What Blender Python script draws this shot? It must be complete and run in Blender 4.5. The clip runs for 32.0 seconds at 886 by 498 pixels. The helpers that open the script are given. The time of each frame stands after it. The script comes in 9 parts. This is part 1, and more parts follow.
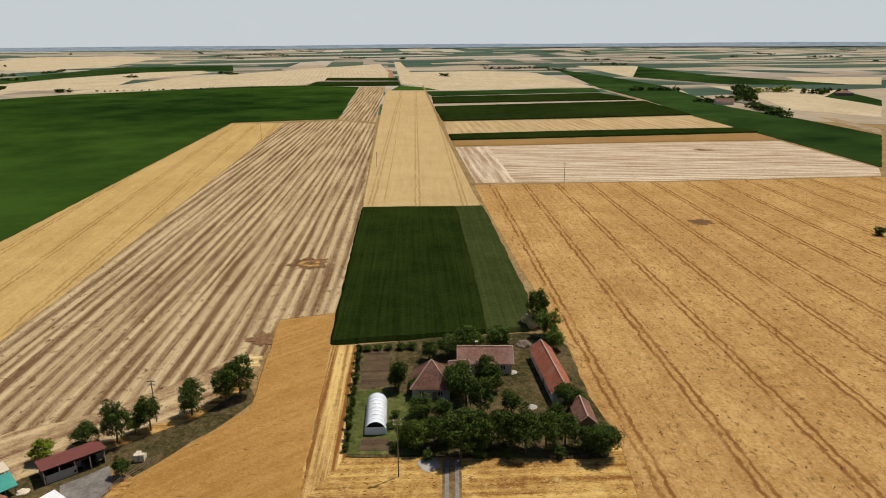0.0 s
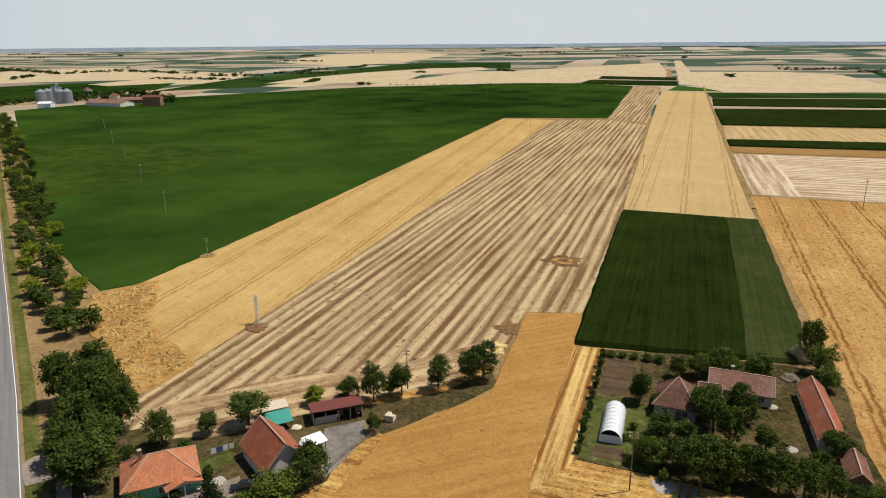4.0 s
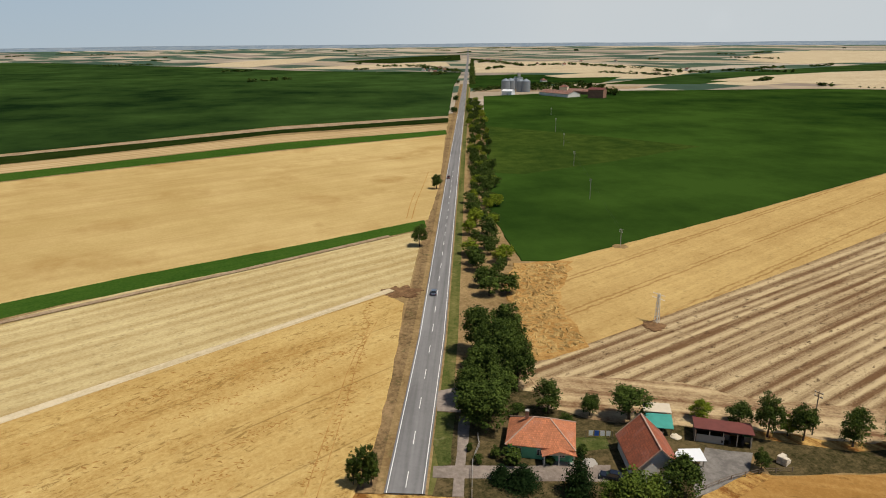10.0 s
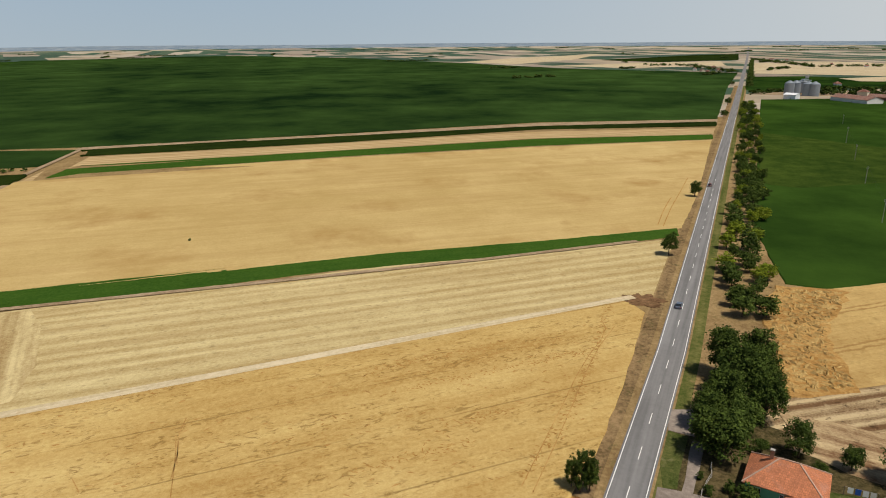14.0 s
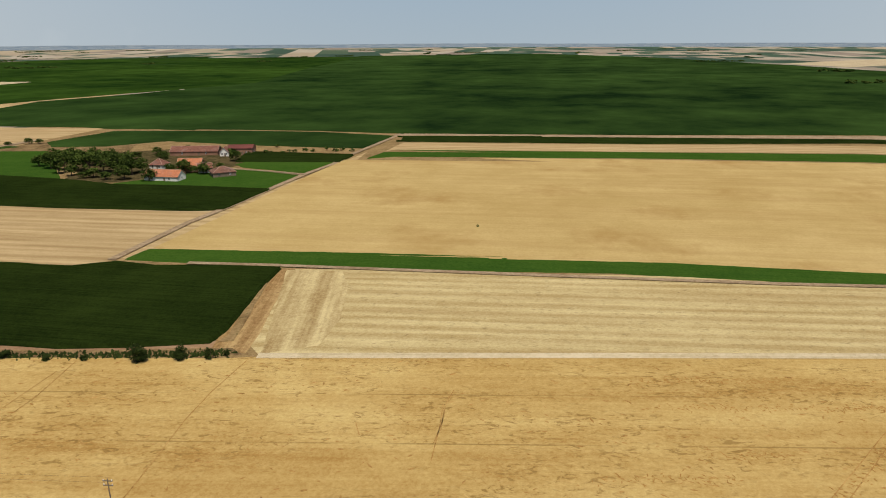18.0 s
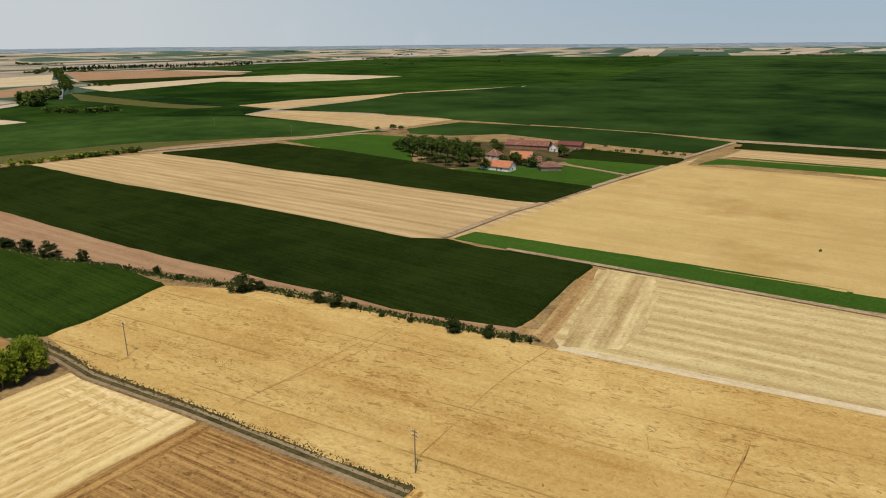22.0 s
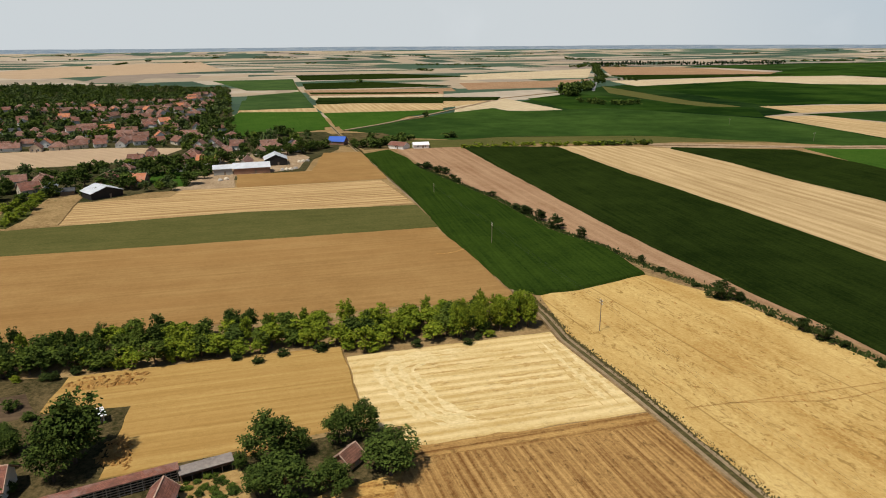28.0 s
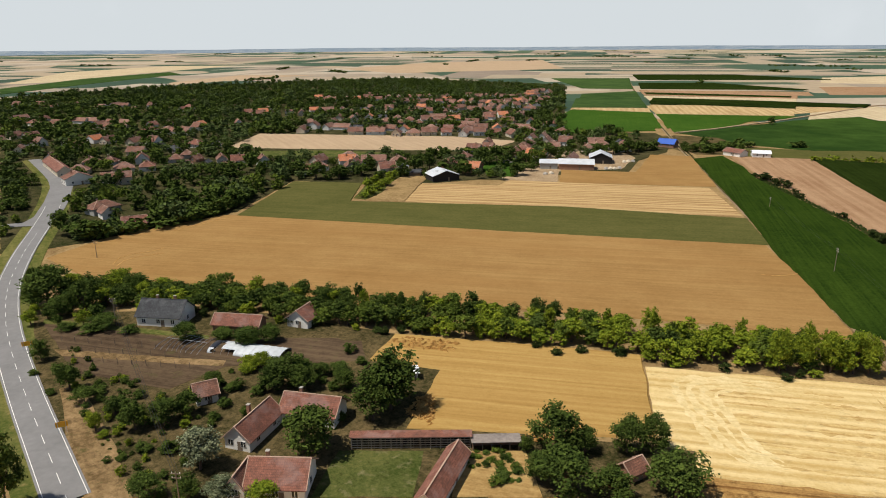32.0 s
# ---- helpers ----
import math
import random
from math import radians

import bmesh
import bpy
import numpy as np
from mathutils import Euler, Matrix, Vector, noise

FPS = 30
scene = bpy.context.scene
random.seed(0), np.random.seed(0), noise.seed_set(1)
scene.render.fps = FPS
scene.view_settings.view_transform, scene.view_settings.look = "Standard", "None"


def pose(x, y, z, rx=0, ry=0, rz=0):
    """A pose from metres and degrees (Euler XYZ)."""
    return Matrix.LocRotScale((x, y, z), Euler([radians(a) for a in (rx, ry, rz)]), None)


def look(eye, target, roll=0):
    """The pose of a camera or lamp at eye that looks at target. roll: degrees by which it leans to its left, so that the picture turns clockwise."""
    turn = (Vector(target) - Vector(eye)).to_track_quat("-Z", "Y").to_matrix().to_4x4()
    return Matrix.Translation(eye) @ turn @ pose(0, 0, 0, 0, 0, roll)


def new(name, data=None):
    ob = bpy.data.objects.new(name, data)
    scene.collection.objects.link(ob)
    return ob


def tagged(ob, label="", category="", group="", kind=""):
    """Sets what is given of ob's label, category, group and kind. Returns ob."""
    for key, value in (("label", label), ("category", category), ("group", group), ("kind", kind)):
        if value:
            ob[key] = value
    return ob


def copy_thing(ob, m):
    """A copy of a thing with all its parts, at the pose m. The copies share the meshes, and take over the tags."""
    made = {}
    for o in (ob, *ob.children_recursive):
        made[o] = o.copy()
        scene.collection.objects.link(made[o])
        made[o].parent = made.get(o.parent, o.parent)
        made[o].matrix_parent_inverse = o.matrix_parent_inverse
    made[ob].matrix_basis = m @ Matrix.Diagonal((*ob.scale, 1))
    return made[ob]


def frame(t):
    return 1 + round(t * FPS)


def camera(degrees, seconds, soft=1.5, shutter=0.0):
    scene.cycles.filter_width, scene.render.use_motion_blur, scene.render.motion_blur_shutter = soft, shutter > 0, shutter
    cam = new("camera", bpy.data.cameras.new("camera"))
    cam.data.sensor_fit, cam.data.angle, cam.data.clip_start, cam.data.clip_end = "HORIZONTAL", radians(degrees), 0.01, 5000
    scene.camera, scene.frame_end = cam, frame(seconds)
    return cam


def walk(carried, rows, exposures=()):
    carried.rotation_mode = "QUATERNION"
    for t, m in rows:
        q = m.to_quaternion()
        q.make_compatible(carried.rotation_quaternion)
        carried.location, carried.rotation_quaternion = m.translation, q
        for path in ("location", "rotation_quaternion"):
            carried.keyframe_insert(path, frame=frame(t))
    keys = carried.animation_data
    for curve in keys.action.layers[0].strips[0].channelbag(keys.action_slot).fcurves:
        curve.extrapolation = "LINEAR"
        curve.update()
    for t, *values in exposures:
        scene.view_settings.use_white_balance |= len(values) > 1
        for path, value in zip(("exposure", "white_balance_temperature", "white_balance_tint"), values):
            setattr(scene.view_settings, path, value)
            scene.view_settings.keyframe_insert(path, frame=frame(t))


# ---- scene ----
from mathutils import geometry

# ------------------------------------------------------------------ camera
EYE = (0.0, 0.0, 74.0)
cam = camera(66.15, 32.0, 1.0)
# seconds, heading to the left of +y, pitch, roll (degrees): a drone that hovers and turns
PATH = (
    (0, 17.64, -17.10, -0.41), (0.5, 20.41, -17.10, -0.42), (1, 23.16, -17.09, -0.46), (1.5, 25.66, -17.09, -0.44),
    (2, 28.39, -17.08, -0.49), (2.5, 31.26, -17.06, -0.52), (3, 34.31, -17.07, -0.53), (3.5, 37.02, -17.07, -0.54),
    (5.5, 48.80, -17.18, -0.41), (6, 51.88, -17.17, -0.41), (6.5, 55.23, -17.16, -0.42), (7, 58.99, -17.15, -0.43),
    (7.5, 62.48, -17.14, -0.44), (8, 66.34, -17.13, -0.44), (8.5, 69.76, -17.14, -0.38), (9, 70.76, -17.15, -0.43),
    (9.5, 72.59, -17.13, -0.48), (10, 74.95, -17.14, -0.49), (10.5, 77.47, -17.13, -0.49), (11, 80.18, -17.16, -0.47),
    (11.5, 82.67, -17.14, -0.45), (12, 85.48, -17.16, -0.41), (12.5, 88.31, -17.16, -0.42), (13, 91.11, -17.18, -0.40),
    (13.5, 93.64, -17.17, -0.42), (15.5, 104.82, -17.17, -0.36), (16, 107.91, -17.18, -0.34), (16.5, 111.06, -17.16, -0.35),
    (17, 114.35, -17.15, -0.31), (17.5, 117.26, -17.13, -0.25), (18, 120.44, -17.13, -0.24), (18.5, 123.32, -17.10, -0.26),
    (19, 126.88, -17.11, -0.31), (19.5, 129.81, -17.10, -0.34), (20, 133.14, -17.10, -0.40), (20.5, 136.23, -17.09, -0.42),
    (21, 140.31, -17.08, -0.43), (21.5, 143.77, -17.07, -0.44), (22, 147.60, -17.04, -0.45), (22.5, 150.92, -17.04, -0.45),
    (23, 154.97, -17.02, -0.47), (23.5, 158.03, -17.02, -0.46), (24, 161.32, -17.01, -0.47), (24.5, 164.39, -16.99, -0.50),
    (25, 167.98, -16.98, -0.48), (25.5, 171.65, -16.93, -0.44), (27.5, 185.62, -16.94, -0.34), (28, 188.58, -16.93, -0.39),
    (28.5, 191.28, -16.93, -0.40), (29, 194.31, -16.92, -0.44), (29.5, 197.50, -16.89, -0.41), (30, 200.77, -16.86, -0.43),
    (30.5, 203.72, -16.82, -0.42), (31, 207.63, -16.83, -0.41), (31.5, 211.62, -16.85, -0.44), (32, 215.58, -16.85, -0.44),
)


def eye_pose(yaw, pitch, roll):
    a, b = radians(yaw), radians(pitch)
    way = Vector((-math.sin(a) * math.cos(b), math.cos(a) * math.cos(b), math.sin(b)))
    return look(EYE, Vector(EYE) + way, roll)


walk(cam, [(t, eye_pose(a, b, c)) for t, a, b, c in PATH], ((0.0, -0.10), (3.0, 0.0), (6.0, 0.09), (8.0, 0.0), (10.0, -0.09), (13.0, -0.13), (17.0, -0.18), (22.0, -0.11), (25.0, -0.04), (29.0, 0.03), (32.0, 0.14)))

# ------------------------------------------------------------------ light
SUN_HEADING, SUN_HEIGHT = -37.0, 64.0      # degrees: where the sun stands, left of +y, and above the horizon
world = bpy.data.worlds.new("world")
scene.world = world
world.use_nodes = True
wn = world.node_tree.nodes
sky = wn.new("ShaderNodeTexSky")
sky.sky_type, sky.sun_disc = "NISHITA", False
sky.sun_elevation, sky.sun_rotation = radians(SUN_HEIGHT), radians(-SUN_HEADING)
sky.air_density, sky.dust_density, sky.ozone_density = 1.0, 0.8, 1.0
wn["Background"].inputs["Strength"].default_value = 0.062
world.node_tree.links.new(sky.outputs[0], wn["Background"].inputs[0])
sun_data = bpy.data.lights.new("sun", "SUN")
sun_data.energy, sun_data.angle, sun_data.color = 4.45, radians(0.6), (1.0, 0.93, 0.82)
sun = new("sun", sun_data)
sa, sb = radians(SUN_HEADING), radians(SUN_HEIGHT)
sun.matrix_world = look((-math.sin(sa) * math.cos(sb) * 100, math.cos(sa) * math.cos(sb) * 100, math.sin(sb) * 100), (0, 0, 0))
scene.view_settings.exposure = 0.0


# ------------------------------------------------------------------ materials
class Nodes:
    """A short way to write a node material."""

    def __init__(self, name, rough=0.9, metal=0.0, spec=0.2):
        self.mat = bpy.data.materials.new(name)
        self.mat.use_nodes = True
        self.t = self.mat.node_tree
        self.b = self.t.nodes["Principled BSDF"]
        self.b.inputs["Roughness"].default_value = rough
        self.b.inputs["Metallic"].default_value = metal
        self.b.inputs["Specular IOR Level"].default_value = spec

    def node(self, kind, **values):
        n = self.t.nodes.new("ShaderNode" + kind)
        for k, v in values.items():
            if k in n.inputs:
                n.inputs[k].default_value = v
        return n

    def link(self, a, b):
        self.t.links.new(a, b)

    def place(self, turn=0.0, scale=(1, 1, 1)):
        """World position, turned so that x runs across the rows, then scaled."""
        p = self.node("NewGeometry")
        m1 = self.node("Mapping")
        m1.inputs["Rotation"].default_value = (0, 0, radians(turn))
        m2 = self.node("Mapping")
        m2.inputs["Scale"].default_value = scale
        self.link(p.outputs["Position"], m1.inputs["Vector"])
        self.link(m1.outputs[0], m2.inputs["Vector"])
        return m2.outputs[0]

    def noise(self, at, scale, detail=3.0, rough=0.55, twist=0.0):
        n = self.node("TexNoise", Scale=scale, Detail=detail, Roughness=rough, Distortion=twist)
        if at is not None:
            self.link(at, n.inputs["Vector"])
        return n.outputs["Fac"]

    def ramp(self, fac, *stops):
        r = self.node("ValToRGB")
        e = r.color_ramp.elements
        while len(e) < len(stops):
            e.new(0.5)
        for el, (p, c) in zip(e, stops):
            el.position, el.color = p, (*c, 1.0) if len(c) == 3 else c
        self.link(fac, r.inputs[0])
        return r.outputs[0]

    def mix(self, fac, a, b, kind="MIX"):
        m = self.node("MixRGB")
        m.blend_type = kind
        for i, v in enumerate((fac, a, b)):
            if isinstance(v, (int, float)):
                m.inputs[i].default_value = v
            elif isinstance(v, tuple):
                m.inputs[i].default_value = (*v, 1.0)
            else:
                self.link(v, m.inputs[i])
        return m.outputs[0]

    def level(self, fac, lo, hi, a=0.0, b=1.0):
        n = self.node("MapRange")
        for k, v in (("From Min", lo), ("From Max", hi), ("To Min", a), ("To Max", b)):
            n.inputs[k].default_value = v
        self.link(fac, n.inputs["Value"])
        return n.outputs[0]

    def done(self, colour, bump=None, strength=0.4, distance=0.3):
        if isinstance(colour, tuple):
            self.b.inputs["Base Color"].default_value = (*colour, 1.0)
        else:
            self.link(colour, self.b.inputs["Base Color"])
        if bump is not None:
            n = self.node("Bump", Strength=strength, Distance=distance)
            self.link(bump, n.inputs["Height"])
            self.link(n.outputs[0], self.b.inputs["Normal"])
        return self.mat


def shade(c, k):
    return tuple(min(1.0, v * k) for v in c)


def crop(name, low, high, rows=110.0, row=1.5, fine=0.3, swath=0.0, sharp=0.5, blotch=60.0, patchy=0.35, stain=None, stains=0.6, tram=0.0, bump=0.5, grain=1.2, tall=0.5, specks=0.0, span=0.085, twist=0.0, scratch=0.0, bands=0.0, shift=0.0, loose=0.72, lines=0.60):
    """A field: colour from low to high; rows (degrees) of that spacing, combine swaths, blotches of growth and of
    painted cloud shade, stains, wheel tracks.
    """
    n = Nodes(name, 1.0, spec=0.0)
    flat, turn = n.place(), 90.0 - rows
    thin = n.noise(n.place(turn, (1.0 / row, 0.02, 0.2)), 1.0, 2.0)
    small = n.noise(flat, grain, 6.0, 0.72, twist)
    big = n.noise(flat, 1.0 / blotch, 3.0)
    mid = n.noise(flat, 7.0 / blotch, 5.0, 0.65)
    h = n.mix(fine, small, thin)
    f = n.mix(patchy, h, n.mix(0.5, big, mid))
    if swath:
        w = n.node("TexWave", Scale=0.05 * math.tau / swath, Distortion=6.0, Detail=4.0)
        w.inputs["Detail Scale"].default_value = 1.2
        n.link(n.place(turn, (1, 0.03, 1)), w.inputs["Vector"])
        slow = n.noise(n.place(turn, (1.3 / swath, 0.012, 0.2)), 1.0, 6.0, 0.68)
        f = n.mix(sharp, f, n.mix(loose, n.level(w.outputs["Fac"], 0, 1, 0.3, 0.7), slow))
    c = n.ramp(f, (0.5 - span, low), (0.5 + span, high))
    if stain:
        c = n.mix(n.level(n.noise(flat, 4.0 / blotch, 6.0, 0.65), stains, stains + 0.16, 0, 0.8), c, stain)
    if bands:
        wide = n.noise(n.place(turn, (1 / 11.0, 0.006, 0.2)), 1.0, 5.0, 0.62, 0.4)
        c = n.mix(n.level(wide, 0.46, 0.64, 0, bands), c, stain or shade(low, 0.9))
    if scratch:
        bent = n.noise(n.place(turn, (0.75, 0.16, 0.3)), 1.0, 4.0, 0.6, 1.6)
        where = n.level(n.noise(flat, 0.06, 5.0, 0.7), 0.47, 0.60)
        c = n.mix(n.mix(1.0, n.level(bent, 0.59, 0.66, 0, scratch), where, "MULTIPLY"), c, shade(low, 0.5))
    if specks:
        dots = n.noise(n.place(turn, (0.7, 0.33, 0.2)), 1.0, 5.0, 0.7)
        c = n.mix(n.level(dots, 0.55, 0.68, 0, specks), c, shade(low, 0.45))
    if tram:
        x = n.node("SeparateXYZ")
        n.link(n.place(turn), x.inputs[0])
        phase = n.node("Math")
        phase.operation = "SUBTRACT"
        phase.inputs[1].default_value = shift
        sway = n.node("Math")
        sway.operation = "ADD"
        n.link(x.outputs[0], sway.inputs[0])
        n.link(n.level(n.noise(n.place(turn, (0.30, 0.22, 1)), 1.0, 5.0, 0.7), 0.2, 0.8, -0.9, 0.9), sway.inputs[1])
        n.link(sway.outputs[0], phase.inputs[0])
        m = n.node("Math")
        m.operation = "PINGPONG"
        m.inputs[1].default_value = tram / 2
        n.link(phase.outputs[0], m.inputs[0])
        off = n.node("Math")
        off.operation = "SUBTRACT"
        off.inputs[1].default_value = 1.0
        n.link(m.outputs[0], off.inputs[0])
        ab = n.node("Math")
        ab.operation = "ABSOLUTE"
        n.link(off.outputs[0], ab.inputs[0])
        line = n.level(ab.outputs[0], 0.22, 0.6, lines, 0.0)
        line = n.mix(1.0, line, n.level(n.noise(n.place(turn, (0.3, 0.05, 1)), 1.0, 4.0), 0.28, 0.5), "MULTIPLY")
        c = n.mix(line, c, (low[0] * 0.6, low[1] * 0.48, low[2] * 0.42))
    return n.done(c, h, bump, tall)


def rippled(name, dull, low, high, rows, drill=9.4):
    """Ripe wheat seen from above: long soft bands, thin drill lines, and belts where the wind has crinkled the ears."""
    n = Nodes(name, 1.0, spec=0.0)
    flat, turn = n.place(), 90.0 - rows
    wide = n.noise(n.place(turn, (1 / 7.0, 0.008, 0.2)), 1.0, 4.0, 0.6, 0.5)
    patch = n.noise(flat, 1 / 38.0, 4.0, 0.6, 0.6)
    fine = n.noise(flat, 1.5, 5.0, 0.72)
    streak = n.noise(n.place(turn, (1.1, 0.05, 0.2)), 1.0, 3.0)
    f = n.mix(0.40, n.mix(0.5, wide, patch), n.mix(0.22, fine, streak))
    c = n.ramp(f, (0.40, dull), (0.50, low), (0.62, high))
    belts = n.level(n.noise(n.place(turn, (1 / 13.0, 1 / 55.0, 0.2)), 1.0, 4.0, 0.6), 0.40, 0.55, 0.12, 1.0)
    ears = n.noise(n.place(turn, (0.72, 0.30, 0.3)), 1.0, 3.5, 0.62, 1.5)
    # Shade of the dents and light on the crests are put into the colour.
    dent_shade = n.mix(1.0, n.level(ears, 0.55, 0.64, 0, 0.72), belts, "MULTIPLY")
    c = n.mix(dent_shade, c, shade(dull, 0.62))
    crest_light = n.mix(1.0, n.level(ears, 0.45, 0.33, 0, 0.35), belts, "MULTIPLY")
    c = n.mix(crest_light, c, shade(high, 1.12))
    x = n.node("SeparateXYZ")
    n.link(n.place(turn), x.inputs[0])
    m = n.node("Math")
    m.operation = "PINGPONG"
    m.inputs[1].default_value = drill
    n.link(x.outputs[0], m.inputs[0])
    thin = n.level(m.outputs[0], 0.10, 0.34, 0.55, 0.0)
    thin = n.mix(1.0, thin, n.level(n.noise(n.place(turn, (0.2, 0.03, 1)), 1.0, 4.0), 0.42, 0.56), "MULTIPLY")
    c = n.mix(thin, c, shade(dull, 0.5))
    h = n.mix(0.7, fine, n.mix(1.0, ears, belts, "MULTIPLY"))
    return n.done(c, h, 0.8, 0.45)


GREEN, GREEN_HI = (0.0068, 0.0130, 0.0027), (0.023, 0.037, 0.0070)
M = {}
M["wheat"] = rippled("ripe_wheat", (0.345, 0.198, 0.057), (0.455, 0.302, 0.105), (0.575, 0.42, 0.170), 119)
M["wheat_amber"] = crop("ripe_wheat_amber", (0.325, 0.168, 0.046), (0.43, 0.245, 0.077), 60, 1.6, 0.4, 0, 0, 40, 0.3, (0.28, 0.135, 0.034), 0.62, specks=0.35, bump=1.0, twist=0.6, grain=1.3, span=0.07, scratch=0.5)
M["wheat_lines"] = crop("ripe_wheat_long_tramlines", (0.39, 0.25, 0.09), (0.53, 0.37, 0.147), 114.5, 1.6, 0.3, 0, 0, 70, 0.4, (0.31, 0.18, 0.06), 0.6, bump=0.6, tram=19.0, specks=0.35, twist=0.8, scratch=0.5, bands=0.25)
# Brown blotches: the wheat's own patches, with cloud shade put in.
M["wheat_fine"] = crop("ripe_wheat_smooth", (0.41, 0.285, 0.108), (0.53, 0.388, 0.170), 113, 2.5, 0.3, 0, 0, 210, 0.6, (0.33, 0.20, 0.066), 0.53, bump=0.2, specks=0.10, bands=0.3)
M["wheat_tram"] = crop("ripe_wheat_with_tramlines", (0.395, 0.275, 0.122), (0.50, 0.362, 0.172), 109.8, 2.0, 0.3, 0, 0, 150, 0.4, bump=0.2, tram=22.0, specks=0.1)
M["wheat_orange"] = crop("ripe_wheat_orange", (0.236, 0.134, 0.047), (0.318, 0.192, 0.074), 24, 1.6, 0.5, 0, 0, 90, 0.45, (0.25, 0.135, 0.045), 0.64, bump=0.3, specks=0.15, bands=0.35)
M["wheat_rows"] = crop("ripe_wheat_in_rows", (0.315, 0.19, 0.058), (0.43, 0.282, 0.097), 24, 1.3, 0.6, 3.0, 0.22, 60, 0.3, (0.27, 0.14, 0.04), 0.62, bump=0.6, specks=0.15, scratch=0.2, bands=0.3)
M["wheat_rough"] = crop("flattened_wheat", (0.30, 0.155, 0.045), (0.50, 0.31, 0.11), 60, 2.5, 0.2, 0, 0, 20, 0.5, (0.16, 0.075, 0.025), 0.58, bump=0.8, specks=0.7)
M["stubble_gold"] = crop("golden_stubble", (0.31, 0.165, 0.052), (0.52, 0.33, 0.128), 110.2, 1.3, 0.25, 0, 0, 24, 0.40, (0.24, 0.11, 0.036), 0.65, tram=17.4, shift=7.2, specks=1.0, span=0.085, scratch=0.6, bands=0.25, lines=0.95)
M["stubble_brown"] = crop("brown_combed_stubble", (0.15, 0.070, 0.022), (0.46, 0.285, 0.105), 117, 0.9, 0.6, 1.5, 0.30, 40, 0.25, specks=0.75, grain=1.8, scratch=0.4)
M["stubble_cross"] = crop("brown_stubble_headland", (0.17, 0.082, 0.026), (0.45, 0.28, 0.10), 24, 0.8, 0.5, 2.4, 0.3, 20, 0.35, specks=0.7, grain=1.8)
M["straw_ground"] = crop("loose_straw_on_soil", (0.20, 0.082, 0.022), (0.56, 0.36, 0.115), 20, 1.2, 0.45, 3.0, 0.35, 15, 0.5, (0.62, 0.47, 0.21), 0.57, specks=0.7, grain=1.8, span=0.06)
M["straw_rows"] = crop("straw_rows_on_soil", (0.20, 0.085, 0.024), (0.62, 0.43, 0.16), 110, 1.0, 0.5, 2.3, 0.65, 16, 0.3, specks=0.5, grain=2.0, span=0.055)
M["straw_cross"] = crop("pale_straw_headland", (0.30, 0.20, 0.082), (0.60, 0.485, 0.25), 32, 1.5, 0.3, 6.5, 0.5, 22, 0.45, (0.27, 0.165, 0.065), 0.60, specks=0.3, span=0.075)
M["straw"] = crop("pale_straw_stubble", (0.36, 0.255, 0.105), (0.60, 0.49, 0.255), 116, 1.5, 0.3, 6.4, 0.42, 40, 0.35, (0.33, 0.22, 0.09), 0.62, specks=0.5, span=0.085, bands=0.3, loose=0.55)
M["straw_white"] = crop("white_straw_stubble", (0.30, 0.20, 0.115), (0.62, 0.51, 0.37), 20.5, 1.5, 0.3, 5.0, 0.6, 50, 0.3, specks=0.5, span=0.06)
M["straw_white_cross"] = crop("white_straw_headland", (0.30, 0.20, 0.115), (0.62, 0.51, 0.37), 112, 1.5, 0.3, 6.0, 0.6, 50, 0.3, specks=0.5, span=0.06)
M["straw_bright"] = crop("bright_straw_stubble", (0.46, 0.315, 0.115), (0.68, 0.535, 0.275), 23, 1.2, 0.5, 3.2, 0.40, 16, 0.40, (0.43, 0.285, 0.10), 0.60, specks=0.35, span=0.085, twist=0.6, loose=0.5)
M["straw_lanes"] = crop("brown_straw_in_lanes", (0.37, 0.23, 0.078), (0.62, 0.465, 0.205), 23, 0.7, 0.5, 0, 0, 6, 0.4, specks=0.5, span=0.10)
M["straw_swath"] = crop("thick_pale_straw_swath", (0.52, 0.385, 0.165), (0.72, 0.59, 0.33), 24, 0.8, 0.4, 0, 0, 8, 0.4, (0.45, 0.31, 0.12), 0.60, specks=0.3, span=0.1)
M["striped"] = crop("striped_stubble", (0.150, 0.083, 0.040), (0.51, 0.39, 0.218), 109.7, 0.8, 0.35, 3.9, 0.58, 40, 0.24, (0.50, 0.39, 0.23), 0.62, grain=2.2, specks=0.95, span=0.068, loose=0.58)
M["headland"] = crop("loose_straw_headland", (0.17, 0.09, 0.045), (0.52, 0.39, 0.215), 63, 1.2, 0.4, 4.5, 0.5, 20, 0.5, (0.15, 0.075, 0.04), 0.62, grain=1.8, specks=0.6, span=0.06)
M["maize"] = crop("dark_maize", GREEN, GREEN_HI, 110, 0.9, 0.38, 0, 0, 110, 0.45, tall=1.0, span=0.10)
M["maize_fresh"] = crop("fresh_green_maize", (0.013, 0.027, 0.0045), (0.033, 0.059, 0.0085), 110, 0.9, 0.4, 0, 0, 110, 0.4, tall=1.0)
M["sunflower"] = crop("olive_sunflower", (0.024, 0.036, 0.010), (0.052, 0.062, 0.019), 110, 0.9, 0.4, 0, 0, 60, 0.4, (0.14, 0.10, 0.04), 0.62, tall=1.0)
# The wide dark blotches are cloud shadows put into the soya's colour.
M["soy"] = crop("green_soya", (0.0060, 0.0160, 0.0050), (0.036, 0.071, 0.0155), 110, 1.5, 0.08, 0, 0, 620, 0.92, bump=0.3, span=0.11)
